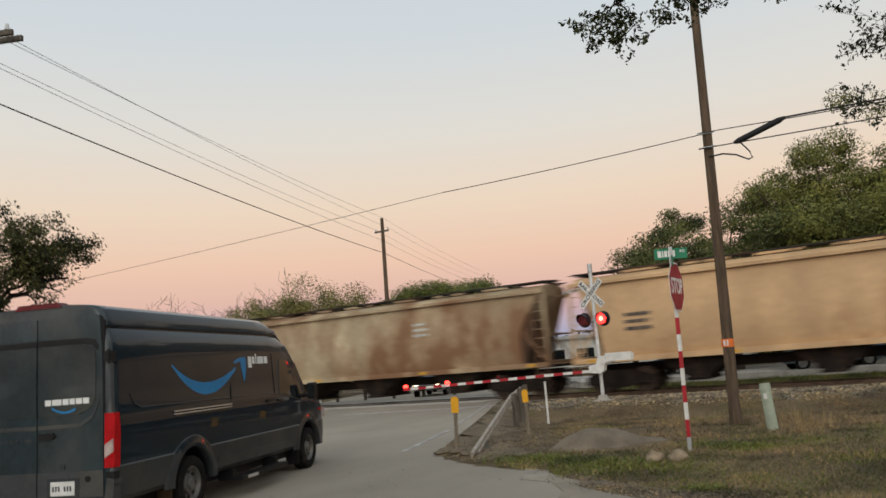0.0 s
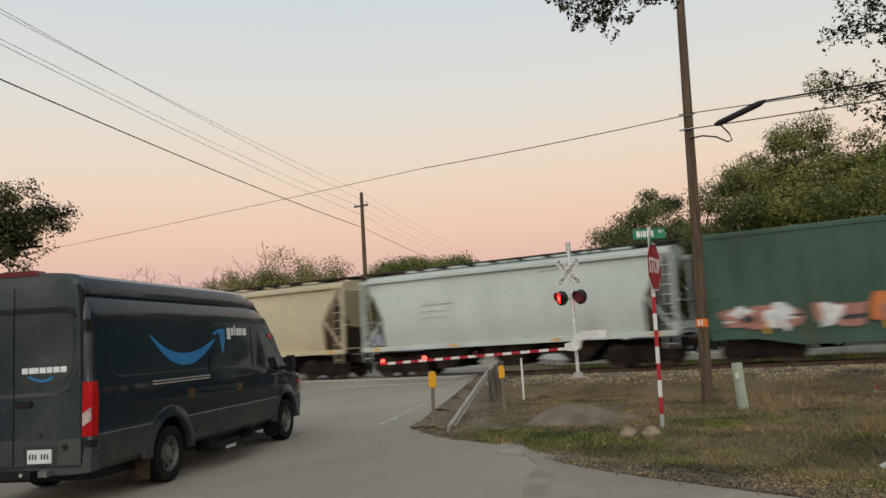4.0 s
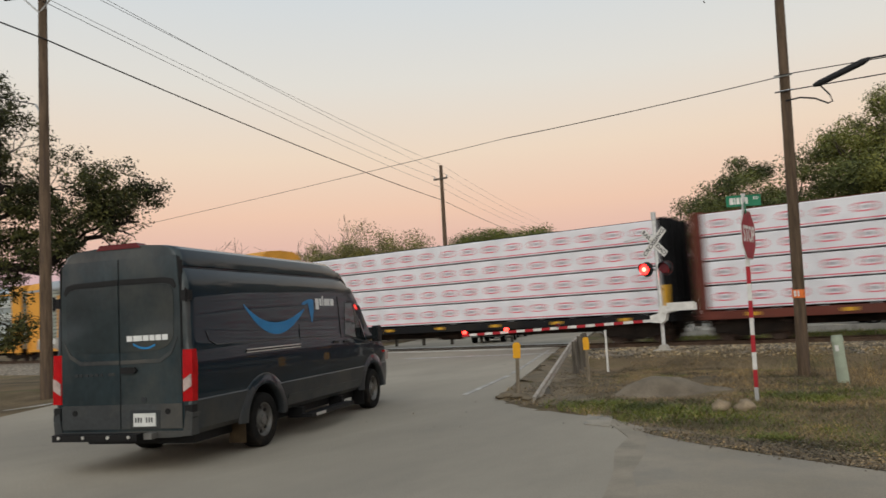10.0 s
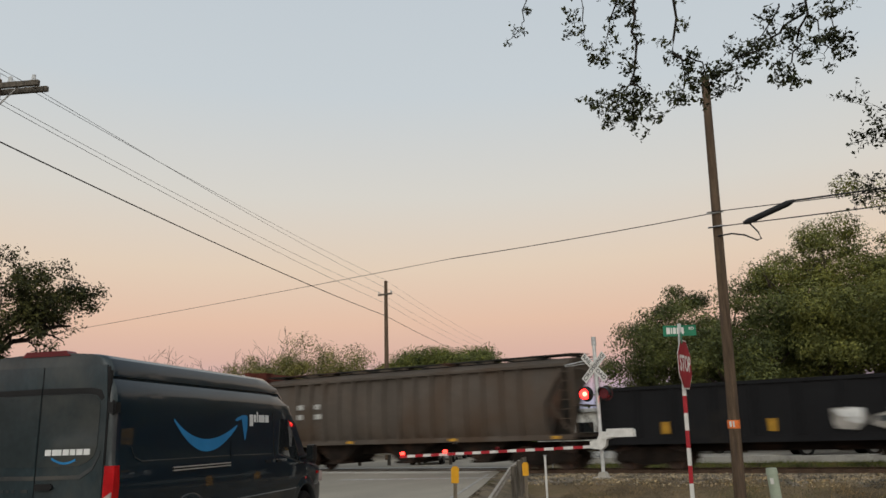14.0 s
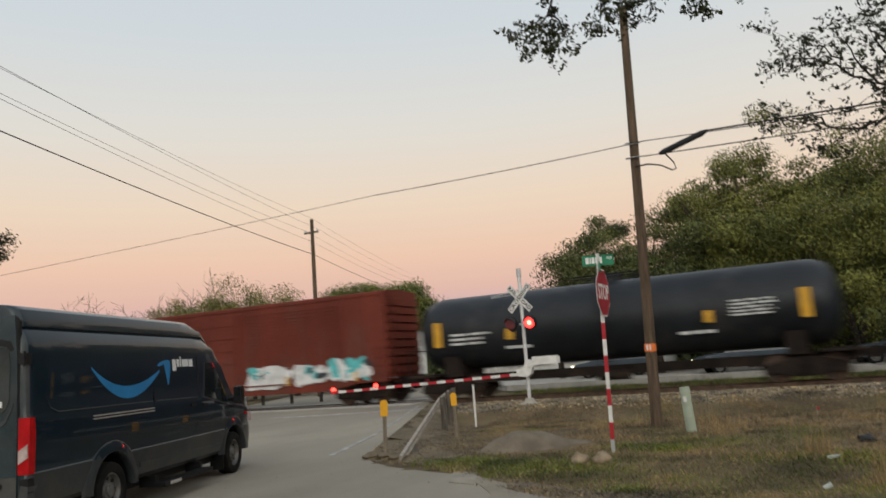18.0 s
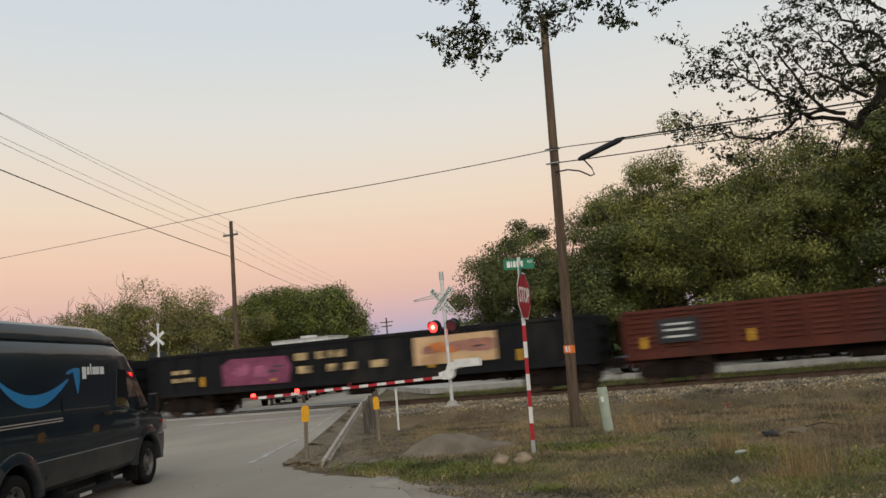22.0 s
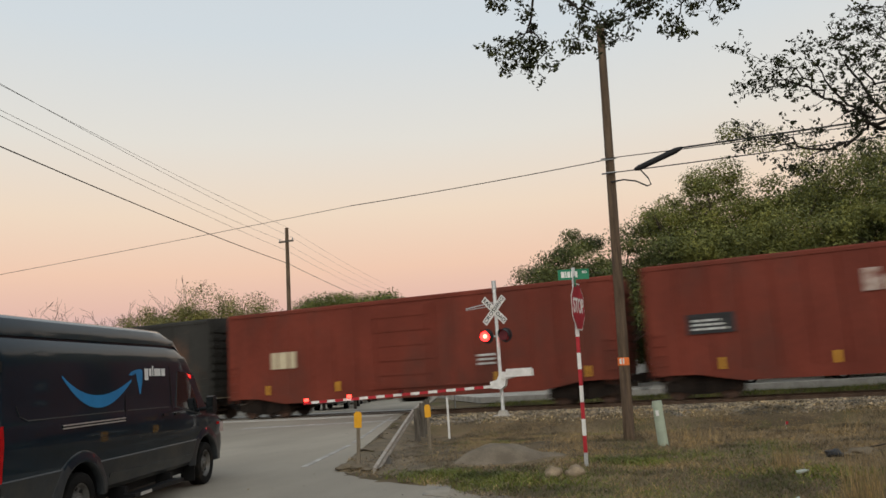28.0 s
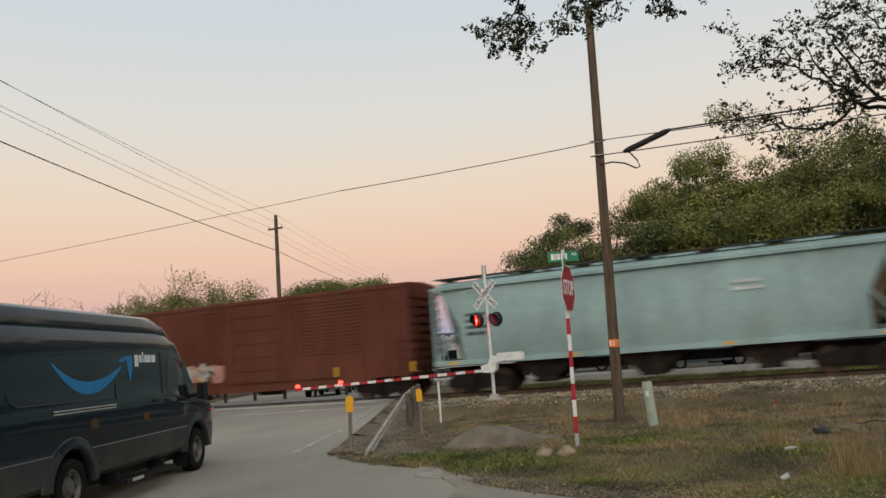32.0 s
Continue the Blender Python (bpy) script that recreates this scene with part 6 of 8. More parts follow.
# the body's side from the sill up to the roof's middle: share of the half width, height
VAN_SIDE = [(0.0, 0.36), (0.80, 0.36), (0.93, 0.375), (0.982, 0.43), (0.998, 0.56), (1.0, 0.735), (0.990, 0.750), (0.996, 0.80), (1.0, 0.95), (0.999, 1.10), (0.995, 1.22), (0.988, 1.29), (0.976, 1.33),
            (0.973, 1.55), (0.968, 1.78), (0.960, 1.92), (0.948, 2.02), (0.928, 2.09), (0.900, 2.15), (0.884, 2.172), (0.868, 2.176), (0.868, 2.196), (0.889, 2.204), (0.882, 2.26), (0.866, 2.33),
            (0.835, 2.385), (0.775, 2.42), (0.66, 2.443), (0.40, 2.46), (0.0, 2.465)]


def van_section(y, zt, w, wt):
    """Half outline of the body at a station; cut off level at zt where windscreen or bonnet pass through it."""
    out = []
    for f, z in VAN_SIDE:
        k = max(0.0, min(1.0, (z - 1.3) / 1.0))
        x = f * w * (1 - k * (1 - wt / 0.81))
        top = zt - 0.06 * f ** 5
        out.append((x, y, z if z < top else top + (zt - top) * max(0.0, 1 - f)))
    return out


def build_van():
    K = 1.067
    az = 19.3
    root = Matrix.Translation((-8.526 * K, 6.307 * K, 0)) @ Matrix.Rotation(radians(az), 4, "Z") @ Matrix.Translation((0.10 * K, 0, 0))
    van = thing("delivery_van", root, "dark navy high-roof delivery van with a blue curved mark", "van")
    st = [(-1.50, 2.50, 0.845, 0.775), (-1.485, 2.51, 0.872, 0.79), (-1.45, 2.52, 0.892, 0.805), (-1.38, 2.53, 0.90, 0.81), (-0.6, 2.53, 0.90, 0.81), (0.4, 2.53, 0.90, 0.81), (1.3, 2.53, 0.90, 0.81), (2.1, 2.52, 0.90, 0.808),
          (2.45, 2.46, 0.90, 0.80), (2.8, 2.31, 0.90, 0.80), (3.1, 2.08, 0.895, 0.80), (3.4, 1.80, 0.89, 0.80), (3.65, 1.52, 0.885, 0.80), (3.85, 1.32, 0.88, 0.80), (4.2, 1.22, 0.87, 0.78), (4.5, 1.08, 0.85, 0.74),
          (4.7, 0.93, 0.80, 0.70), (4.82, 0.80, 0.72, 0.62), (4.88, 0.66, 0.60, 0.52)]
    bm = bmesh.new()
    rings = []
    for y, zt, w, wt in st:
        half = van_section(y, zt, w, wt)
        full = half + [(-x, yy, z) for x, yy, z in half[-2:0:-1]]
        rings.append([bm.verts.new((x * K, yy * K, z * K)) for x, yy, z in full])
    n = len(rings[0])
    for a, b in zip(rings, rings[1:]):
        for i in range(n):
            bm.faces.new((a[i], a[(i + 1) % n], b[(i + 1) % n], b[i]))
    bm.faces.new(rings[0])
    bm.faces.new(rings[-1][::-1])
    me = mesh("body", bm, [VAN_PAINT, VAN_LOWER, VAN_REAR])
    body = new("body", me)
    cutters = []
    for y in (0.04, 3.80):
        for s in (-1, 1):
            c = bmesh.new()
            tube(c, (s * 0.45 * K, y * K, 0.33 * K), (s * 1.2 * K, y * K, 0.33 * K), 0.445 * K, n=36)
            co = new("cutter", mesh("cutter", c, VAN_TRIM))
            md = body.modifiers.new("arch", "BOOLEAN")
            md.operation, md.object, md.solver = "DIFFERENCE", co, "EXACT"
            cutters.append(co)
    ev = bpy.data.meshes.new_from_object(body.evaluated_get(bpy.context.evaluated_depsgraph_get()))
    bpy.data.objects.remove(body)
    for c in cutters:
        bpy.data.objects.remove(c)
    ev.materials.clear()
    for m in (VAN_PAINT, VAN_LOWER, VAN_REAR, VAN_TRIM):
        ev.materials.append(m)
    for p in ev.polygons:
        c = p.center / K
        inner = abs(c.x) < 0.80 and c.z < 0.76 and abs(p.normal.z) < 0.98 and min(abs(c.y - 0.04), abs(c.y - 3.8)) < 0.46
        p.material_index = 3 if inner else 2 if c.y < -1.45 else 1 if c.z < 0.745 else 0
        p.use_smooth = True
    ev.set_sharp_from_angle(angle=radians(28))
    body = part("body", ev, None, van, "dark blue-grey painted body, dusty along the sills")

    def S(v):
        return Vector(v) * K

    def panel(name, prof, x0, x1, m, label="", parent=None):
        return part(name, prism(bmesh.new(), [(a * K, b * K) for a, b in prof], x0 * K, x1 * K, "x"), m, parent or van, label)

    def rpanel(name, prof, y0, y1, m, label="", parent=None):
        return part(name, prism(bmesh.new(), [(a * K, b * K) for a, b in prof], y0 * K, y1 * K, "y"), m, parent or van, label)

    # arches and wheels
    for y in (0.04, 3.80):
        for s in (-1, 1):
            a = bmesh.new()
            N = 20
            vs = []
            for i in range(N + 1):
                an = math.pi * (0.015 + 0.97 * i / N)
                wide = 0.0 if y < 1 else -0.018
                vs.append([a.verts.new(S((s * (x + wide), y + r * math.cos(an), 0.33 + r * math.sin(an)))) for x, r in ((0.840, 0.442), (0.905, 0.444), (0.921, 0.456), (0.924, 0.475), (0.918, 0.505), (0.906, 0.55), (0.895, 0.60), (0.880, 0.62))])
            for p, q in zip(vs, vs[1:]):
                for i in range(7):
                    a.faces.new((p[i], p[i + 1], q[i + 1], q[i]))
            fl = mesh("arch_flare", a, [VAN_PAINT, VAN_LOWER], True)
            for p in fl.polygons:
                d = math.hypot(p.center.y / K - y, p.center.z / K - 0.33)
                p.material_index = 1 if p.center.z / K < 0.745 or d < 0.452 else 0
            part("arch_flare", fl, None, van, "flared wheel arch")
            w = bmesh.new()
            R = 0.335
            prof = [(0.66, 0.19), (0.66, 0.30), (0.68, R - 0.01), (0.71, R), (0.85, R), (0.88, R - 0.012), (0.895, R - 0.05), (0.885, 0.215), (0.86, 0.205)]
            M = 32
            rg = [[w.verts.new(S((s * x, y + r * math.cos(2 * math.pi * k / M), R + r * math.sin(2 * math.pi * k / M)))) for k in range(M)] for x, r in prof]
            for p, q in zip(rg, rg[1:]):
                for k in range(M):
                    w.faces.new((p[k], p[(k + 1) % M], q[(k + 1) % M], q[k]))
            wheel = part("wheel", w, TYRE, van, "black tyre on a grey steel wheel", True)
            rim = bmesh.new()
            rp = [(0.872, 0.212), (0.872, 0.195), (0.82, 0.175), (0.815, 0.12), (0.845, 0.105), (0.85, 0.065), (0.875, 0.06), (0.878, 0.0)]
            rg = [[rim.verts.new(S((s * x, y + r * math.cos(2 * math.pi * k / 24), R + r * math.sin(2 * math.pi * k / 24)))) for k in range(24)] for x, r in rp]
            for p, q in zip(rg, rg[1:]):
                for k in range(24):
                    rim.faces.new((p[k], p[(k + 1) % 24], q[(k + 1) % 24], q[k]))
            bmesh.ops.remove_doubles(rim, verts=rim.verts, dist=0.0005)
            part("rim", rim, RIM, wheel, "grey steel rim", True)
            for k in range(8):
                an = 2 * math.pi * k / 8
                hb = bmesh.new()
                ring_disc(hb, S((s * 0.822, y + 0.148 * math.cos(an), R + 0.148 * math.sin(an))), (1, 0, 0), 0.024 * K, 0.016, 8)
                part("rim_hole", hb, VAN_TRIM, wheel)
            part("mud_flap", box(bmesh.new(), *sorted((s * 0.66 * K, s * 0.88 * K)), (y - 0.47) * K, (y - 0.455) * K, (0.12 if s > 0 else 0.25) * K, 0.42 * K), VAN_FLAP if y < 1 else VAN_TRIM, van)
    part("axle", tube(bmesh.new(), S((-0.7, 0.04, 0.33)), S((0.7, 0.04, 0.33)), 0.08, n=8), VAN_TRIM, van)
    part("underbody", bx(-0.7 * K, 0.7 * K, -1.2 * K, 4.5 * K, 0.25 * K, 0.37 * K), VAN_TRIM, van)

    def skin_x(z):
        return 0.90 * float(np.interp(z, [q for _, q in VAN_SIDE[2:20]], [f for f, _ in VAN_SIDE[2:20]]))

    def skin(name, prof, off, m, s=1, label="", parent=None, depth=0.012):
        """A panel that follows the body's side: outline in (y, z), standing off by off."""
        bm = bmesh.new()
        a = [bm.verts.new((s * (skin_x(z) - depth) * K, y * K, z * K)) for y, z in prof]
        b = [bm.verts.new((s * (skin_x(z) + off) * K, y * K, z * K)) for y, z in prof]
        n = len(prof)
        for i in range(n):
            bm.faces.new((a[i], a[(i + 1) % n], b[(i + 1) % n], b[i]))
        bm.faces.new(a)
        bm.faces.new(b[::-1])
        bmesh.ops.triangulate(bm, faces=[f for f in bm.faces if len(f.verts) > 4])
        return part(name, bm, m, parent or van, label)

    def line(name, pts, w, off, m, s, label=""):
        up = [(y, z + w / 2) for y, z in pts]
        dn = [(y, z - w / 2) for y, z in pts]
        return skin(name, dn + up[::-1], off, m, s, label)

    for s in (-1, 1):
        # seams, bright slide rail, pressed lines and door details
        for y0, y1 in ((1.07, 1.12), (2.50, 2.46)):
            skin("door_seam", [(y0, 0.42), (y0 + 0.013, 0.42), (y0 + 0.013, 1.25), (y1 + 0.013, 2.08 if y0 < 2 else 1.9), (y1, 2.08 if y0 < 2 else 1.9), (y0, 1.25)], 0.0015, VAN_TRIM, s)
        rail = skin("slide_rail", [(-0.38, 1.183), (1.04, 1.183), (1.04, 1.229), (-0.38, 1.229)], 0.012, VAN_TRIM, s, "sliding door rail with bright lips")
        for z in (1.183, 1.216):
            skin("rail_lip", [(-0.38, z), (1.04, z), (1.04, z + 0.013), (-0.38, z + 0.013)], 0.022, VAN_CHROME, s, "bright lip", rail)
        # pressed lines in lighter grey, which paints in their edge highlight
        line("pressed_line", [(-1.20, 1.47), (-1.14, 1.37), (-1.00, 1.318), (1.05, 1.314)], 0.010, 0.009, VAN_LOWER, s, "pressed body line with its highlight in grey paint")
        line("pressed_line", [(1.14, 1.314), (2.40, 1.300)], 0.010, 0.009, VAN_LOWER, s, "pressed body line with its highlight in grey paint")
        line("lower_moulding", [(0.66, 0.55), (3.18, 0.52)], 0.05, 0.010, VAN_LOWER, s, "grey side moulding")
        win = skin("door_window", [(2.66, 1.30), (3.10, 1.23), (3.50, 1.16), (3.46, 1.34), (3.24, 1.60), (3.02, 1.80), (2.74, 1.82)], 0.004, VAN_GLASS, s, "dark cab door window")
        line("window_frame", [(2.63, 1.29), (3.54, 1.135)], 0.016, 0.008, VAN_DUST, s)
        skin("door_handle", [(2.56, 1.17), (2.72, 1.165), (2.72, 1.20), (2.56, 1.205)], 0.025, VAN_TRIM, s)
        skin("door_handle", [(2.16, 1.18), (2.32, 1.175), (2.32, 1.21), (2.16, 1.215)], 0.025, VAN_TRIM, s)
        mir = part("mirror", prism(bmesh.new(), [(p[0] * K, p[1] * K) for p in [(3.56, 1.15), (3.69, 1.13), (3.73, 1.20), (3.71, 1.38), (3.66, 1.41), (3.58, 1.40)]], *sorted((s * 0.99 * K, s * 1.11 * K)), "x"), VAN_TRIM, van, "black door mirror")
        part("mirror_arm", tube(bmesh.new(), S((s * 0.86, 3.6, 1.2)), S((s * 1.02, 3.62, 1.22)), 0.035, n=8), VAN_TRIM, mir)
        part("mirror_glass", bx(*sorted((s * 1.0 * K, s * 1.10 * K)), 3.545 * K, 3.562 * K, 1.18 * K, 1.38 * K), VAN_GLASS, mir)
        # tail lamps
        t = part("tail_lamp", prism(bmesh.new(), [(p[0] * K, p[1] * K) for p in [(-1.515, 0.74), (-1.42, 0.74), (-1.40, 1.10), (-1.42, 1.29), (-1.50, 1.29)]], *sorted((s * 0.785 * K, s * 0.903 * K)), "x"), TAIL_RED, van, "tall red tail lamp")
        part("reverse_lens", prism(bmesh.new(), [(s * 0.795 * K, 0.84 * K), (s * 0.893 * K, 0.90 * K), (s * 0.893 * K, 1.03 * K), (s * 0.795 * K, 0.97 * K)], -1.523 * K, -1.51 * K, "y"), TAIL_CLEAR, t, "clear reversing lens")
        part("marker_box", bx(*sorted((s * 0.80 * K, s * 0.896 * K)), -1.512 * K, -1.42 * K, 0.56 * K, 0.70 * K), VAN_TRIM, van, "small black side marker")
        part("door_strip", bx(*sorted((s * 0.782 * K, s * 0.792 * K)), -1.512 * K, -1.47 * K, 1.30 * K, 2.26 * K), VAN_TRIM, van)
        h = part("hinge", bx(*sorted((s * 0.79 * K, s * 0.885 * K)), -1.525 * K, -1.44 * K, 1.82 * K, 1.93 * K), VAN_TRIM, van, "black rear door hinge")
        part("hinge_pin", tube(bmesh.new(), S((s * 0.86, -1.53, 1.80)), S((s * 0.86, -1.53, 1.95)), 0.016, n=6), VAN_TRIM, h)
        part("hinge_cover", bx(*sorted((s * 0.74 * K, s * 0.775 * K)), -1.508 * K, -1.49 * K, 1.98 * K, 2.30 * K), VAN_TRIM, van)
        part("headlamp", bx(*sorted((s * 0.62 * K, s * 0.83 * K)), 4.52 * K, 4.74 * K, 0.78 * K, 0.95 * K), TAIL_CLEAR, van, "clear headlamp")
        part("marker_lamp", bx(*sorted((s * 0.855 * K, s * 0.872 * K)), 4.36 * K, 4.46 * K, 0.92 * K, 0.96 * K), TAIL_RED, van)
    # nearside marks: curved swoosh and word block
    N = 22
    up, dn = [], []
    for i in range(N + 1):
        t = i / N
        y = -0.36 + 1.63 * t
        zc = 1.77 - 0.06 * t * t - 1.10 * t * (1 - t) * (1.08 - 0.25 * t)
        th = 0.004 + 0.118 * math.sin(math.pi * min(1, t * 0.93 + 0.03)) ** 0.9
        up.append((y, zc + th * 0.35))
        dn.append((y, zc - th * 0.9))
    sw = skin("curved_mark", dn + up[::-1], 0.002, VAN_BLUE, 1, "bright blue curved mark")
    skin("hook", [(1.20, 1.775), (1.28, 1.815), (1.42, 1.845), (1.55, 1.85), (1.59, 1.825), (1.58, 1.68), (1.525, 1.52), (1.50, 1.51), (1.53, 1.64), (1.54, 1.77), (1.52, 1.80), (1.40, 1.795), (1.28, 1.765)], 0.0035, VAN_BLUE, 1, "", sw)
    yy = 1.66
    for w, z0, z1 in ((0.11, 1.70, 1.86), (0.07, 1.755, 1.86), (0.035, 1.755, 1.90), (0.20, 1.755, 1.86), (0.12, 1.755, 1.86)):
        skin("word_block", [(yy, z0), (yy + w, z0), (yy + w, z1), (yy, z1)], 0.002, VAN_WHITE, 1, "pale block of a brand word")
        yy += w + 0.028

    # rear doors
    for s in (-1, 1):
        a, b = sorted((s * 0.008, s * 0.775))
        c, d = sorted((s * 0.02, s * 0.72))
        e = (c, d)
        dr = rpanel("rear_door", [(a, 0.46), (b, 0.46), (b, 1.9), (b - 0.03 if s > 0 else b, 2.32), (a if s > 0 else a + 0.03, 2.32), (a, 1.9)], -1.514, -1.488, VAN_REAR, "dusty dark rear door")
        rpanel("window_panel", [(s * x, z) for x, z in ((0.012, 1.29), (0.50, 1.30), (0.60, 1.335), (0.67, 1.40), (0.695, 1.48), (0.70, 1.85), (0.69, 1.95), (0.65, 2.0), (0.55, 2.02), (0.012, 2.025))], -1.520, -1.512, VAN_PANEL, "blanked window panel", dr)
        rpanel("window_rim", [(s * x, z) for x, z in ((0.008, 2.03), (0.56, 2.025), (0.66, 2.005), (0.71, 1.95), (0.74, 1.98), (0.70, 2.06), (0.60, 2.085), (0.008, 2.095))], -1.519, -1.512, VAN_TRIM, "", dr)
        rpanel("door_crease", [(s * x, z) for x, z in ((0.01, 1.16), (0.52, 1.165), (0.66, 1.25), (0.735, 1.40), (0.735, 1.44), (0.65, 1.29), (0.51, 1.205), (0.01, 1.20))], -1.521, -1.512, VAN_DUST, "", dr)
        rpanel("lower_panel", [(a, 0.46), (b, 0.46), (b, 0.72), (a, 0.72)], -1.520, -1.512, VAN_DUST, "dusty lower door panel", dr)
        part("parking_sensor", ring_disc(bmesh.new(), S((s * 0.60, -1.521, 0.64)), (0, 1, 0), 0.035, 0.01, 12), VAN_TRIM, van)
    rpanel("door_gap", [(-0.006, 0.46), (0.006, 0.46), (0.006, 2.32), (-0.006, 2.32)], -1.508, -1.495, VAN_TRIM)
    hd = rpanel("door_handle", [(0.02, 1.06), (0.20, 1.06), (0.23, 1.09), (0.20, 1.125), (0.02, 1.125)], -1.545, -1.512, VAN_TRIM, "black rear door handle")
    part("badge", ring_disc(bmesh.new(), S((0.30, -1.521, 0.77)), (0, 1, 0), 0.036, 0.01, 16), VAN_LOWER, van, "small oval badge")
    for i, (w, g) in enumerate(((0.06, 0), (0.05, 0), (0.06, 0), (0.05, 0), (0.05, 0), (0.04, 0), (0.10, 0.04))):
        x = -0.60 + i * 0.068 + g
        rpanel("model_badge", [(x, 1.04), (x + w * 0.8, 1.04), (x + w * 0.8, 1.07), (x, 1.07)], -1.519, -1.512, VAN_LOWER)
    x = 0.10
    for w in (0.07, 0.11, 0.07, 0.06, 0.07, 0.07):
        rpanel("word_block", [(x, 1.405), (x + w, 1.405), (x + w, 1.465), (x, 1.465)], -1.525, -1.519, VAN_WHITE, "pale block of a brand word")
        x += w + 0.014
    arc = [(0.18 + 0.028 * i, 1.375 - 0.05 * math.sin(math.pi * i * 0.09)) for i in range(11)]
    rpanel("curved_mark", [(a, b - 0.012) for a, b in arc] + [(a, b + 0.01) for a, b in arc[::-1]], -1.525, -1.519, VAN_BLUE, "small blue curved mark")
    bl = rpanel("brake_lamp", [(-0.29, 2.435), (0.29, 2.435), (0.24, 2.492), (-0.24, 2.492)], -1.515, -1.36, TAIL_DARK, "high red brake lamp")
    pf = rpanel("plate_recess", [(0.12, 0.46), (0.50, 0.46), (0.50, 0.66), (0.12, 0.66)], -1.524, -1.518, VAN_LOWER)
    pl = rpanel("number_plate", [(0.17, 0.485), (0.45, 0.485), (0.45, 0.625), (0.17, 0.625)], -1.532, -1.522, PLATE, "pale licence plate")
    for i in range(7):
        if i != 3:
            rpanel("plate_mark", [(0.194 + i * 0.034, 0.528), (0.210 + i * 0.034, 0.528), (0.210 + i * 0.034, 0.580), (0.194 + i * 0.034, 0.580)], -1.536, -1.531, DECAL_DARK, "", pl)
    bp = rpanel("rear_bumper", [(-0.88, 0.39), (-0.6, 0.36), (0.6, 0.36), (0.88, 0.38), (0.90, 0.62), (0.82, 0.64), (0.78, 0.43), (-0.78, 0.43), (-0.82, 0.64), (-0.90, 0.60)], -1.518, -1.38, VAN_DUST, "dusty grey rear bumper")
    step = rpanel("rear_step", [(-0.77, 0.352), (0.32, 0.352), (0.32, 0.425), (-0.77, 0.425)], -1.68, -1.56, VAN_TRIM, "black rear step with bolt heads")
    for x in (-0.68, -0.36, -0.04, 0.22):
        part("bolt", ring_disc(bmesh.new(), S((x, -1.685, 0.395)), (0, 1, 0), 0.02, 0.012, 8), VAN_CHROME, step)
    rpanel("tow_hitch", [(0.36, 0.36), (0.46, 0.36), (0.46, 0.42), (0.36, 0.42)], -1.62, -1.50, RIM)
    ss = part("side_step", bx(0.90 * K, 1.06 * K, 1.0 * K, 2.5 * K, 0.22 * K, 0.27 * K), VAN_TRIM, van, "black side step board")
    part("step_edge", bx(1.055 * K, 1.07 * K, 1.15 * K, 1.45 * K, 0.225 * K, 0.265 * K), VAN_CHROME, ss)
    for y in (1.05, 2.4):
        part("step_bracket", bx(0.7 * K, 0.92 * K, (y - 0.04) * K, (y + 0.04) * K, 0.22 * K, 0.36 * K), VAN_TRIM, ss)
    # windscreen and front
    ws = bmesh.new()
    rows = [[ws.verts.new(S((x, y, z + 0.012))) for x in (-hw, -hw * 0.5, 0, hw * 0.5, hw)] for y, z, hw in ((2.72, 2.335, 0.60), (3.1, 2.08, 0.66), (3.4, 1.80, 0.70), (3.65, 1.52, 0.73), (3.82, 1.345, 0.74))]
    for p, q in zip(rows, rows[1:]):
        for i in range(4):
            ws.faces.new((p[i], p[i + 1], q[i + 1], q[i]))
    bmesh.ops.solidify(ws, geom=ws.faces, thickness=0.02)
    part("windscreen", ws, VAN_GLASS, van, "dark sloping windscreen")
    part("front_bumper", bx(-0.7 * K, 0.7 * K, 4.6 * K, 4.9 * K, 0.3 * K, 0.55 * K), VAN_TRIM, van, "black front bumper")
    part("bonnet_seam", bx(-0.6 * K, 0.6 * K, 3.86 * K, 3.88 * K, 1.30 * K, 1.325 * K), VAN_TRIM, van)


build_van()

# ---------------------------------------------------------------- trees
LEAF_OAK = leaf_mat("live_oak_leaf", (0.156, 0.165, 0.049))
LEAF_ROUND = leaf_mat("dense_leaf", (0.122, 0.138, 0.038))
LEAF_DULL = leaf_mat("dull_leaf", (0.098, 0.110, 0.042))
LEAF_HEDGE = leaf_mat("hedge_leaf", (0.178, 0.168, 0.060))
# hanging boughs' leaf: backlit darkness is put into the colour
LEAF_DARK = leaf_mat("backlit_oak_leaf", (0.036, 0.042, 0.018))
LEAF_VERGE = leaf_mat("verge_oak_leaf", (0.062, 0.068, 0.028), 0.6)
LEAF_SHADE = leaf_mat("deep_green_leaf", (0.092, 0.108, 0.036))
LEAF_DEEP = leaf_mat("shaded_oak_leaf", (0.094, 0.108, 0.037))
BARK = mat("oak_bark", (0.075, 0.058, 0.045), 0.95, 0, 0.35, 3, 0.8, (0.04, 0.032, 0.026), 0.3, (3, 3, 0.8))
# copy of the oak bark with shade against the sky put into its colour
BARK_SHADED = mat("shaded_oak_bark", (0.030, 0.024, 0.020), 0.95, 0, 0.35, 3, 0.8, (0.018, 0.015, 0.012), 0.3, (3, 3, 0.8))
TWIG = mat("bare_twig", (0.20, 0.150, 0.125), 0.95, 0, 0.3, 3, 0.4)


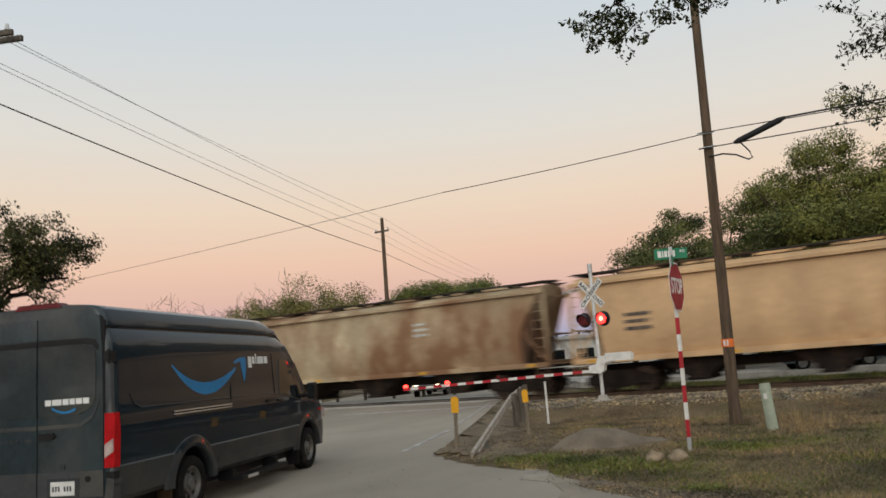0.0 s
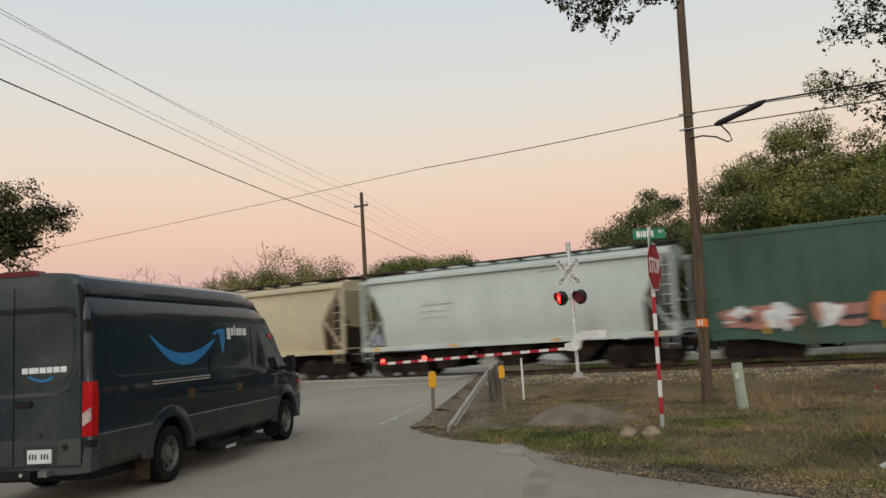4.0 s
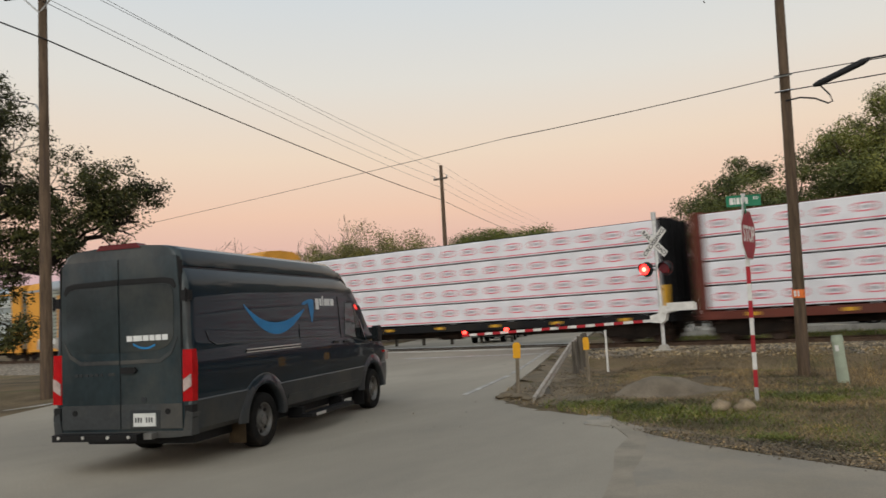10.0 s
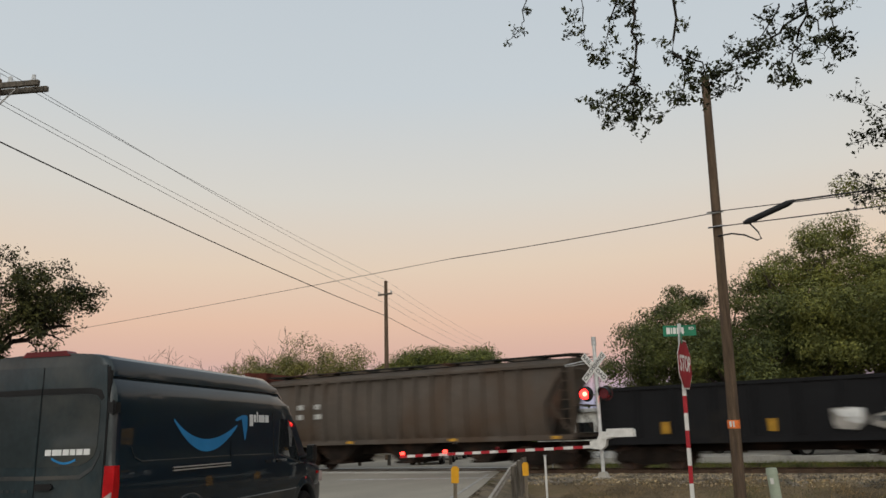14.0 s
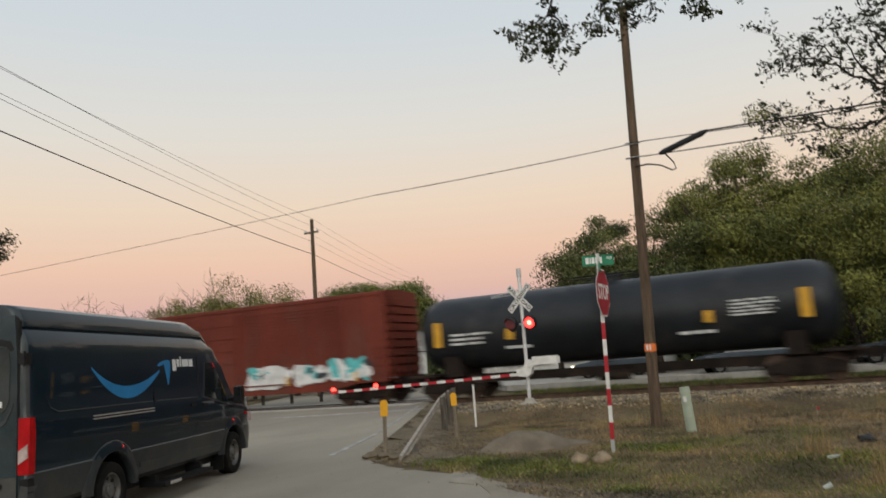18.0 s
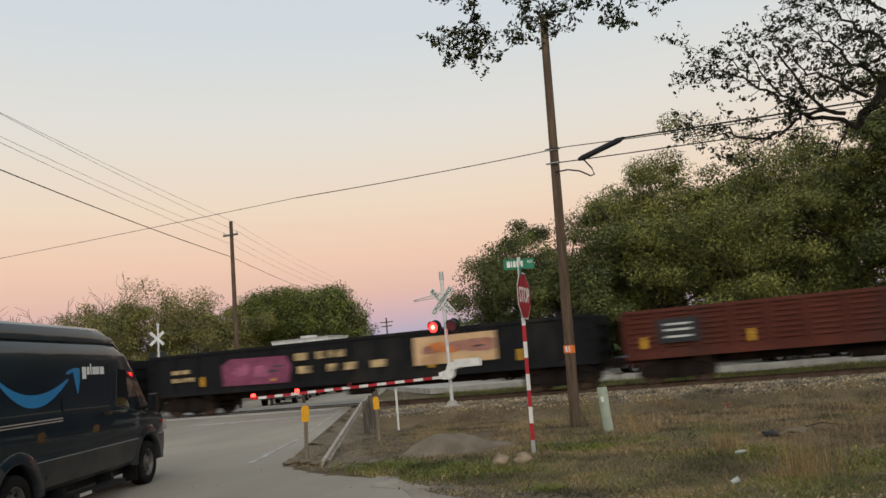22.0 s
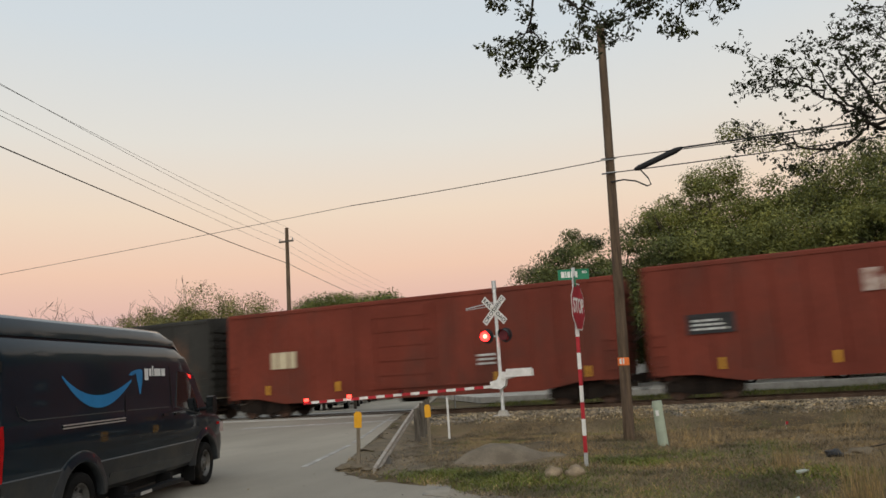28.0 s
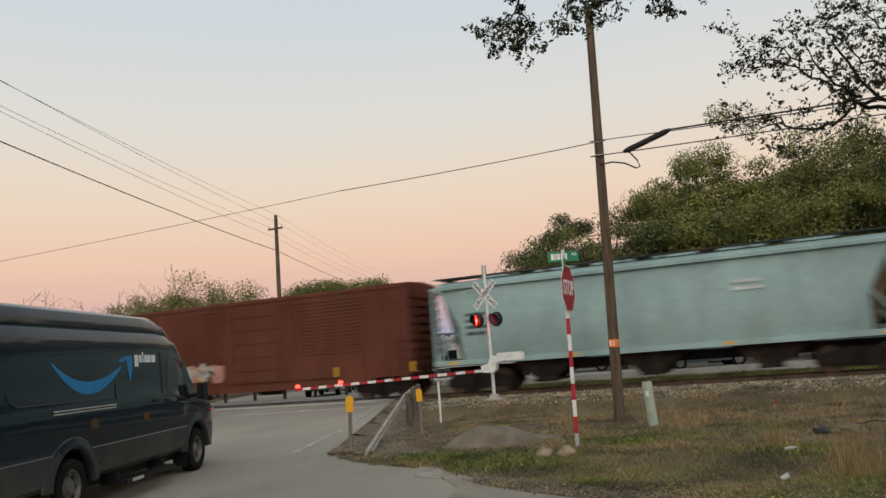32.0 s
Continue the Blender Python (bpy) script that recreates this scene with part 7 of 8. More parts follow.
def limb(bm, rng, p, d, length, r, depth, tips, wander=0.35, droop=0.0, split=(2, 3), least=0.0):
    """A limb that bends, tapers and forks; gathers the ends of its twigs."""
    n = 4
    pts, rad = [p.copy()], [r]
    for i in range(n):
        d = (d + Vector((rng.uniform(-1, 1), rng.uniform(-1, 1), rng.uniform(-0.7, 0.8) - droop)) * wander * 0.5).normalized()
        p = p + d * (length / n)
        pts.append(p.copy())
        rad.append(max(least, r * (1 - 0.55 * (i + 1) / n)))
        if depth <= 1 and i > 0:
            tips.append(p.copy())
    pipe(bm, pts, rad, 6 if r > 0.06 else 4)
    if depth == 0:
        tips.append(p)
        return
    for _ in range(rng.randint(*split)):
        a = Vector((rng.uniform(-1, 1), rng.uniform(-1, 1), rng.uniform(-0.45, 0.75) - droop)).normalized()
        k = rng.choice(pts[2:])
        limb(bm, rng, k, (d * 0.75 + a * 0.85).normalized(), length * rng.uniform(0.55, 0.8), r * 0.5, depth - 1, tips, wander, droop, split, least)


def grow(bm, rng, base, tips, ends, r, nside, side_len, droop, depth=1):
    """A crooked bough through the given places, with leafy side twigs all along it."""
    pts = [Vector(e) - base for e in ends]
    shake = 0.06 if depth == 1 else 0.14
    fine = []
    for a, b in zip(pts, pts[1:]):
        for k in range(4):
            fine.append(a.lerp(b, k / 4) + Vector((rng.uniform(-shake, shake), rng.uniform(-shake, shake), rng.uniform(-shake, shake) * 0.8)))
    fine.append(pts[-1])
    pipe(bm, fine, [r * (1 - 0.85 * i / (len(fine) - 1)) for i in range(len(fine))], 7)
    for k in range(nside):
        i = min(int(len(fine) * (0.12 + 0.88 * k / nside)), len(fine) - 1)
        run = (fine[i] - fine[i - 1]).normalized() if i else Vector((0, 0, 0))
        d = (run * 0.7 + Vector((rng.uniform(-1, 1), rng.uniform(-0.8, 0.8), rng.uniform(-0.9, 0.9) - droop))).normalized()
        limb(bm, rng, fine[i], d, side_len * rng.uniform(0.6, 1.3), max(0.0035, r * 0.15), depth, tips, 0.6, droop * 0.4, (2, 4))


def leaves(tips, rng, per, spread, size, flat=0.75, near=False):
    """Many small leaves in clumps round the twig ends, mostly facing out and up; near ones have four corners, far ones three."""
    verts, faces = [], []
    turn, loose = (0.3, 0.9) if near else (0.55, 0.6)
    up = Vector((0, 0, 0.4 if near else 0.5))
    for t in tips:
        s = spread * rng.uniform(0.6, 1.3)
        for _ in range(int(per * rng.uniform(0.6, 1.4))):
            o = Vector((rng.gauss(0, 1), rng.gauss(0, 1), rng.gauss(0, 1)))
            if o.length > 2.0:
                o *= 2.0 * rng.uniform(0.5, 1) / o.length
            n = (o * turn + up + Vector((rng.gauss(0, loose), rng.gauss(0, loose), rng.gauss(0, loose)))).normalized()
            c = t + Vector((o.x * s, o.y * s, o.z * s * flat))
            a = n.cross(Vector((rng.gauss(0, 1), rng.gauss(0, 1), rng.gauss(0, 1)))).normalized()
            b = n.cross(a)
            l = size * rng.uniform(0.6, 1.4)
            w = l * rng.uniform(0.35, 0.6)
            k = len(verts)
            if near:
                verts += [c - a * l * 0.5, c + b * w * 0.5 + a * l * 0.05, c + a * l * 0.5, c - b * w * 0.5 + a * l * 0.05]
                faces.append((k, k + 1, k + 2, k + 3))
            else:
                verts += [c - a * l * 0.5 - b * w * 0.55, c + a * l * 0.55, c - a * l * 0.3 + b * w * 0.6]
                faces.append((k, k + 1, k + 2))
    return verts, faces


def tree(x, y, height, radius, leaf, label, seed, clumps=150, per=300, size=0.23, trunk_h=0.28, depth=2, spread=0.6, limbs=8, droop=0.05, name="tree", group="", low=0.0, lobes=(), lumps=0):
    """Trunk and limbs, and a crown of leaf clumps with an uneven outline and gaps."""
    rng = random.Random(seed)
    t = thing(name, pose(x, y, ground_z(x, y)), label, "tree", group)
    bm = bmesh.new()
    tips = []
    th = height * trunk_h
    r = 0.026 * height
    lean = Vector((rng.uniform(-0.15, 0.15), rng.uniform(-0.12, 0.12), 1))
    pipe(bm, [Vector((0, 0, -0.3)), lean * th * 0.35, lean * th * 0.7, lean * th], [r * 1.35, r * 1.05, r * 0.95, r * 0.85], 10)
    top = lean * th
    cz, hz = (height + th * (0.8 - low)) / 2, (height - th * (0.8 - low)) / 2
    centres = []
    for k in range(clumps):
        a, b = rng.uniform(0, 2 * math.pi), rng.uniform(-0.85, 1)
        lump = 0.86 + 0.42 * noise.noise((math.cos(a) * 1.5 + seed * 3.1, math.sin(a) * 1.5, b * 1.7)) + 0.12 * noise.noise((math.cos(a) * 4 + seed, math.sin(a) * 4, b * 4))
        rr = rng.uniform(0.22, 1.0) ** 0.5 * lump
        cb = math.sqrt(max(0, 1 - b * b))
        centres.append(Vector((math.cos(a) * cb * radius * rr, math.sin(a) * cb * radius * rr, cz + b * hz * rr)))
    if lumps:
        # crown built of separate leaf masses with gaps between them
        heads = rng.sample(centres, lumps)
        mid = Vector((0, 0, cz))
        centres = []
        for k in range(clumps):
            hd = heads[k % lumps]
            q = Vector((rng.gauss(0, 1), rng.gauss(0, 1), rng.gauss(0, 1))).normalized() * rng.uniform(0.1, 1) ** 0.5
            centres.append(mid + (hd - mid) * 1.04 + Vector((q.x, q.y, q.z * 0.7)) * radius * 0.37)
    if lobes:
        centres = []
        for lx, ly, lz, rx, ry, rz, n in lobes:
            for _ in range(n):
                q = Vector((rng.gauss(0, 1), rng.gauss(0, 1), rng.gauss(0, 1))).normalized() * rng.uniform(0.15, 1) ** 0.5
                centres.append(Vector((lx + q.x * rx, ly + q.y * ry, lz + q.z * rz)))
    # limbs reach to some of the clumps
    for c in rng.sample(centres, min(len(centres), limbs * 2)):
        mid = top.lerp(c, 0.5) + Vector((rng.uniform(-1, 1), rng.uniform(-1, 1), rng.uniform(-1.0, 0.2))) * radius * 0.12
        pipe(bm, [top - Vector((0, 0, rng.uniform(0, th * 0.2))), top.lerp(mid, 0.6) + Vector((0, 0, rng.uniform(-0.3, 0.3))), mid, mid.lerp(c, 0.6) + Vector((rng.uniform(-0.25, 0.25), 0, 0.15)), c], [r * 0.45, r * 0.34, r * 0.24, r * 0.14, r * 0.05], 6)
        for _ in range(3):
            e = c + Vector((rng.uniform(-1, 1), rng.uniform(-1, 1), rng.uniform(-0.6, 0.8))) * spread * 1.5
            pipe(bm, [mid.lerp(c, 0.7), c.lerp(e, 0.5) + Vector((0, 0, 0.1)), e], [r * 0.1, r * 0.06, r * 0.02], 4)
    part("trunk", bm, BARK, t, "dark forking trunk and limbs")
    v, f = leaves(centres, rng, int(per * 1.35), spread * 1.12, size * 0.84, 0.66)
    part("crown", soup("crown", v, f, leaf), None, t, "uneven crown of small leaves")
    return t


def bare_tree(x, y, height, seed, depth=4):
    rng = random.Random(seed)
    t = thing("bare_tree", pose(x, y, 0), "leafless winter tree with fine grey-brown twigs", "tree", "bare trees")
    bm = bmesh.new()
    tips = []
    pipe(bm, [Vector((0, 0, -0.2)), Vector((0, 0, height * 0.3))], [0.16, 0.12], 8)
    for i in range(5):
        a = 2 * math.pi * i / 5 + rng.uniform(-0.4, 0.4)
        limb(bm, rng, Vector((0, 0, height * 0.28)), Vector((math.cos(a), math.sin(a), rng.uniform(0.8, 1.6))).normalized(), height * 0.34, 0.08, depth, tips, 0.3, -0.15, (2, 3), 0.014)
    part("trunk", bm, TWIG, t, "bare trunk and twigs")


def build_trees():
    oaks = "live oaks behind the track"
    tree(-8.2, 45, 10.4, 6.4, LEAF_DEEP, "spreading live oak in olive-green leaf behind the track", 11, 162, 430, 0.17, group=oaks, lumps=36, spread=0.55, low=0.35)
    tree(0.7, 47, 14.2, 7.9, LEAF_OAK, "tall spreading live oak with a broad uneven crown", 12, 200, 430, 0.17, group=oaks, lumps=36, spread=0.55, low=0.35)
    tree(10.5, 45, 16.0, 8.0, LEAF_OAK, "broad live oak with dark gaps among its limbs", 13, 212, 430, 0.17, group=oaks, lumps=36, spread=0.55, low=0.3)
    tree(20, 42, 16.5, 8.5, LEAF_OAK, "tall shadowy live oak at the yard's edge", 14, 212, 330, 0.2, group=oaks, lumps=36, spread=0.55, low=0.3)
    tree(32, 41, 15.0, 8.5, LEAF_SHADE, "tall live oak with a dull green crown", 15, 120, group=oaks, low=0.3)
    tree(5, 55, 15.0, 8.0, LEAF_SHADE, "tall dull green oak further behind the yard", 17, 130, 240, 0.28, group=oaks, low=0.6)
    tree(-7, 57, 9.5, 6.5, LEAF_SHADE, "low shadowy oak behind the yard", 19, 100, 220, 0.28, group=oaks, low=0.7)
    tree(28, 55, 13, 9, LEAF_SHADE, "low shadowy oak behind the yard", 20, 110, 220, 0.3, group=oaks, low=0.7)
    tree(17, 54, 17.5, 9.0, LEAF_SHADE, "tall dull green oak further behind the yard", 18, 130, 240, 0.28, group=oaks, low=0.6)
    tree(-14.2, 46, 6.8, 2.3, LEAF_DULL, "small thin-leaved tree beside the oaks", 16, 26, 50, 0.13, 0.3, spread=0.35, limbs=6)
    tree(10.2, 41.0, 13.2, 5.4, LEAF_SHADE, "shadowy live oak near the yard's front", 26, 162, 330, 0.19, group=oaks, lumps=30, spread=0.55, low=0.3)
    tree(-3.2, 46, 12.6, 5.2, LEAF_OAK, "spreading live oak between two larger ones", 29, 110, 430, 0.17, group=oaks, lumps=26, spread=0.5, low=0.35)
    tree(1.8, 42.6, 7.6, 4.6, LEAF_OAK, "low leafy oak at the yard's edge", 27, 110, 330, 0.17, 0.2, group=oaks, lumps=18, spread=0.5, low=0.5)
    tree(-12.2, 46.5, 7.4, 3.6, LEAF_DEEP, "low thin-crowned oak at the end of a row", 28, 70, 260, 0.16, 0.2, group=oaks, lumps=16, spread=0.42, low=0.5)
    hedge = "trees beyond the crossing"
    tree(-32.8, 56, 9.1, 5.8, LEAF_ROUND, "dense rounded evergreen tree beyond the crossing", 21, 160, 330, 0.21, 0.15, group=hedge, spread=0.62,
         lobes=((0, 0, 7.0, 5.0, 4.6, 1.5, 130), (0, 0, 5.0, 5.9, 5.0, 1.7, 120), (0, 0, 2.6, 4.6, 4.0, 1.8, 60)))
    tree(-37.0, 50, 8.6, 5.0, LEAF_HEDGE, "low bushy evergreen beside the road", 22, 110, 380, 0.17, 0.12, group=hedge, low=0.6)
    tree(-40.5, 46, 9.3, 5.2, LEAF_HEDGE, "bushy grey-green tree in a hedgerow", 23, 110, 380, 0.17, 0.14, group=hedge, low=0.6)
    tree(-46, 47, 8.7, 5.2, LEAF_HEDGE, "bushy grey-green tree in a hedgerow", 24, 90, 360, 0.17, 0.14, group=hedge, low=0.6)
    tree(-58, 50, 6.6, 5.0, LEAF_HEDGE, "low tree in a far hedgerow", 25, 70, 260, 0.25, 0.14, group=hedge, low=0.6)
    for i, (x, y, h) in enumerate(((-57.8, 50, 9.2), (-55, 50.5, 9.4), (-52.4, 50, 9.8), (-49.8, 50, 9.6), (-47.2, 50.5, 9.8), (-44.8, 50, 9.3), (-62, 51, 9.8), (-66, 51, 9.9), (-42, 51, 9.0), (-75, 52, 9.4))):
        bare_tree(x, y, h, 40 + i)
    # gnarled oak on the verge: crooked dark limbs that reach out to the power pole
    rng = random.Random(31)
    base = Vector((-29.5, 10.6, ground_z(-29.5, 10.6)))
    t = thing("tree", Matrix.Translation(base), "gnarled live oak on the verge behind a power pole", "tree")
    bm = bmesh.new()
    tips = []
    pipe(bm, [Vector((0, 0, -0.3)), Vector((0.15, 0.05, 0.9)), Vector((0.1, 0.1, 1.8)), Vector((0.3, 0.1, 2.5))], [0.50, 0.36, 0.32, 0.30], 10)
    for ends, r, n, ln, dr in (
            ([(-29.3, 10.7, 2.3), (-27.2, 11.0, 3.5), (-26.0, 11.6, 3.95), (-25.5, 12.9, 3.9), (-25.5, 14.0, 4.6), (-25.3, 15.4, 5.4), (-25.1, 16.5, 5.7)], 0.24, 20, 0.9, 0.05),
            ([(-25.5, 12.9, 3.9), (-25.4, 13.8, 5.0), (-25.4, 14.7, 6.0), (-25.4, 15.2, 6.7)], 0.09, 15, 0.85, 0.0),
            ([(-25.4, 14.3, 4.9), (-25.3, 15.4, 5.9), (-25.3, 16.7, 6.4)], 0.07, 14, 0.8, 0.0),
            ([(-29.2, 10.7, 2.4), (-27.5, 11.0, 4.4), (-26.2, 11.4, 5.4), (-25.6, 11.9, 6.5), (-25.6, 11.8, 7.6), (-25.5, 11.6, 8.2)], 0.22, 20, 0.95, 0.0),
            ([(-26.2, 11.4, 5.4), (-25.6, 12.5, 5.9), (-25.5, 13.3, 6.5), (-25.5, 14.0, 6.7)], 0.10, 15, 0.75, 0.0),
            ([(-27.5, 11.0, 4.4), (-26.0, 11.9, 4.8), (-25.6, 12.6, 5.1), (-25.5, 13.4, 5.0)], 0.10, 14, 0.75, 0.05),
            ([(-27.2, 11.0, 3.5), (-26.2, 11.3, 3.1), (-25.6, 11.6, 2.5), (-25.4, 12.1, 1.8)], 0.10, 16, 0.6, 0.15),
            ([(-29.2, 10.6, 2.4), (-28.4, 10.7, 5.0), (-27.4, 10.8, 7.0), (-26.6, 11.0, 8.4)], 0.22, 20, 1.1, 0.0),
            ([(-27.6, 10.8, 6.6), (-26.6, 11.2, 7.0), (-26.0, 11.2, 7.4)], 0.09, 14, 0.9, 0.0),
            ([(-29.3, 10.5, 2.4), (-29.8, 9.6, 5.0), (-30.0, 9.0, 7.6)], 0.22, 18, 1.2, 0.0),
            ([(-29.4, 10.6, 2.4), (-31.0, 11.0, 4.6), (-32.4, 11.4, 6.4)], 0.20, 18, 1.2, 0.0)):
        grow(bm, rng, base, tips, ends, r, n, ln, dr, 2)
    part("trunk", bm, BARK_SHADED, t, "crooked trunk and limbs in shaded bark colour")
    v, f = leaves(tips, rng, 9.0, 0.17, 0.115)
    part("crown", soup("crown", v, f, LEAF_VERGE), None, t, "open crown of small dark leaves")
    # oak beside the viewer, whose outer boughs hang into view
    rng = random.Random(77)
    t = thing("overhanging_oak", pose(9.5, 4.0, 0), "live oak whose dark leafy boughs hang over the road", "tree")
    bm = bmesh.new()
    pipe(bm, [Vector((0, 0, -0.3)), Vector((0.1, 0, 1.5)), Vector((0, 0.2, 3.4))], [0.5, 0.4, 0.36], 12)
    tips, heart = [], []

    def bough(*a):
        grow(bm, rng, Vector((9.5, 4.0, 0)), tips, *a)

    # high bough reaching over towards the pole, with sprays hanging from it
    bough([(9.5, 4.2, 3.4), (6.0, 7.5, 7.8), (2.5, 9.4, 8.3), (0.0, 10.3, 7.6), (-1.2, 10.4, 7.95), (-2.4, 10.4, 8.3), (-3.5, 10.3, 8.6), (-4.5, 10.3, 8.9)], 0.10, 8, 0.4, 0.1)
    bough([(-2.6, 10.3, 8.25), (-2.75, 10.3, 7.3), (-2.81, 10.3, 6.51), (-2.63, 10.3, 6.2), (-2.77, 10.3, 5.85)], 0.026, 26, 0.2, 0.12)
    bough([(-2.78, 10.2, 6.46), (-3.12, 10.2, 6.37), (-3.35, 10.2, 6.32)], 0.012, 12, 0.18, 0.1)
    bough([(-2.64, 10.35, 6.22), (-3.02, 10.35, 6.15), (-3.25, 10.35, 5.99)], 0.011, 10, 0.17, 0.12)
    bough([(-2.11, 10.4, 7.94), (-2.21, 10.4, 6.82), (-2.12, 10.4, 6.31), (-2.33, 10.4, 6.03)], 0.022, 20, 0.19, 0.1)
    bough([(-2.19, 10.3, 6.77), (-1.88, 10.3, 6.5), (-1.84, 10.3, 6.19), (-1.74, 10.3, 6.06)], 0.016, 14, 0.18, 0.08)
    bough([(-0.26, 10.3, 7.38), (-0.57, 10.3, 6.67), (-0.7, 10.3, 6.23), (-0.79, 10.3, 6.05)], 0.022, 18, 0.19, 0.08)
    bough([(-0.49, 10.25, 6.86), (-1.01, 10.25, 6.55), (-1.43, 10.25, 6.39), (-1.54, 10.25, 6.29)], 0.018, 22, 0.2, 0.05)
    bough([(-0.74, 10.4, 7.19), (-1.08, 10.4, 6.8), (-1.27, 10.4, 6.44)], 0.014, 10, 0.2, 0.05)
    bough([(-0.42, 10.2, 6.81), (-0.29, 10.2, 6.26), (-0.37, 10.2, 6.05)], 0.012, 10, 0.17, 0.05)
    bough([(-0.21, 10.3, 6.95), (-0.18, 10.3, 6.46), (-0.12, 10.3, 6.28)], 0.01, 6, 0.15, 0.05)
    bough([(-3.5, 10.3, 8.59), (-3.53, 10.3, 7.74), (-3.54, 10.3, 7.32)], 0.014, 9, 0.17, 0.05)
    bough([(-2.93, 10.4, 8.33), (-3.14, 10.4, 7.47), (-3.3, 10.4, 7.15)], 0.016, 12, 0.18, 0.1)
    bough([(-4.45, 10.3, 8.84), (-4.46, 10.3, 8.05), (-4.67, 10.3, 7.8), (-4.85, 10.3, 7.76)], 0.012, 5, 0.14, 0.05)
    # low limb that comes down and fans out beside the wires
    bough([(9.5, 4.2, 3.4), (7.2, 8.2, 5.6), (4.6, 11.6, 6.6), (3.28, 12.3, 5.64), (2.71, 12.5, 5.06), (2.27, 12.5, 4.56), (2.10, 12.5, 4.52)], 0.19, 6, 0.4, 0.0)
    bough([(2.13, 12.5, 4.55), (1.7, 12.5, 4.78), (1.43, 12.5, 5.06), (1.06, 12.5, 5.36), (0.61, 12.5, 5.69), (0.08, 12.5, 5.85)], 0.036, 22, 0.3, 0)
    bough([(1.07, 12.6, 5.39), (0.79, 12.6, 5.77), (0.49, 12.6, 6.03), (0.04, 12.6, 6.27)], 0.018, 12, 0.28, 0)
    bough([(0.6, 12.3, 5.62), (0.27, 12.3, 5.6), (0.01, 12.3, 5.56)], 0.014, 8, 0.24, 0.05)
    bough([(2.14, 12.4, 4.76), (1.54, 12.4, 4.83), (1.23, 12.4, 4.58), (0.95, 12.4, 4.52), (0.49, 12.4, 4.75), (0.17, 12.4, 4.84), (-0.31, 12.4, 5.08)], 0.032, 18, 0.27, 0)
    bough([(0.48, 12.2, 4.7), (0.07, 12.2, 4.7), (-0.26, 12.2, 4.72)], 0.012, 5, 0.22, 0.05)
    bough([(0.94, 12.3, 4.5), (0.69, 12.3, 4.39), (0.39, 12.3, 4.29)], 0.014, 6, 0.25, 0.1)
    bough([(1.66, 12.7, 4.94), (1.31, 12.7, 5.28), (1.01, 12.7, 5.85), (0.85, 12.7, 6.17)], 0.026, 14, 0.3, 0)
    bough([(1.87, 12.5, 4.88), (1.49, 12.5, 5.5), (1.34, 12.5, 5.89), (1.25, 12.5, 6.24)], 0.026, 16, 0.32, 0)
    bough([(2.44, 12.3, 4.88), (1.97, 12.3, 5.24), (1.63, 12.3, 5.49), (1.42, 12.3, 5.71)], 0.03, 18, 0.34, 0)
    bough([(2.67, 12.6, 5.1), (2.36, 12.6, 5.52), (2.03, 12.6, 5.96), (1.78, 12.6, 6.38)], 0.034, 26, 0.36, 0)
    bough([(2.96, 12.4, 5.32), (2.6, 12.4, 5.84), (2.2, 12.4, 6.2), (1.94, 12.4, 6.54)], 0.036, 30, 0.4, 0)
    bough([(3.33, 12.5, 5.71), (2.89, 12.5, 6.16), (2.42, 12.5, 6.55), (2.07, 12.5, 6.82)], 0.04, 30, 0.42, 0)
    bough([(3.24, 12.2, 5.53), (2.8, 12.2, 5.46), (2.5, 12.2, 5.35), (2.19, 12.2, 5.25)], 0.03, 24, 0.36, 0.05)
    bough([(3.01, 12.6, 5.38), (2.69, 12.6, 5.19), (2.21, 12.6, 5.07), (1.77, 12.6, 5.2)], 0.026, 22, 0.34, 0.02)
    bough([(2.07, 12.4, 4.49), (1.99, 12.4, 4.22), (1.85, 12.4, 3.9)], 0.022, 7, 0.25, 0.1)
    # unseen crown mass, added to shade the scene and darken the van's reflections
    for _ in range(70):
        q = Vector((rng.gauss(0, 1), rng.gauss(0, 1), rng.gauss(0, 0.6))).normalized() * rng.uniform(0.3, 1) ** 0.5
        c = Vector((3.0 + q.x * 5.0, -1.5 + q.y * 5.5, 7.5 + q.z * 3.6))
        if c.y + 4.0 > 0.80 * (c.x + 9.5) - 1.2:
            continue
        heart.append(c)
        pipe(bm, [Vector((0, 0.2, 3.4)), Vector((0, 0.2, 3.4)).lerp(c, 0.5) + Vector((0, 0, rng.uniform(-0.6, 0.3))), c], [0.12, 0.07, 0.02], 5)
    part("trunk", bm, BARK_SHADED, t, "trunk and boughs in shaded bark colour")
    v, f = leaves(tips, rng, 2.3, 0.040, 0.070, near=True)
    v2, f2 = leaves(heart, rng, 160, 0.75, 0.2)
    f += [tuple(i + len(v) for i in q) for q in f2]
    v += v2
    part("crown", soup("crown", v, f, LEAF_DARK), None, t, "small leathery leaves in a backlit dark colour")

    # tree belt across the road at the viewer's back, mirrored in the van
    rng = random.Random(8)
    cs = [Vector((rng.uniform(-60, 45), rng.uniform(-44, -36), rng.uniform(0.5, 7.5) * (0.7 + 0.5 * noise.noise((k * 0.37, 2, 0))))) for k in range(260)]
    v, f = leaves(cs, rng, 60, 1.2, 0.7)
    tagged(new("roadside_trees", soup("roadside_trees", v, f, LEAF_SHADE)), "dark belt of trees across the road", "woods", kind="stuff")
    # far woods that close the view behind the yard
    rng = random.Random(5)
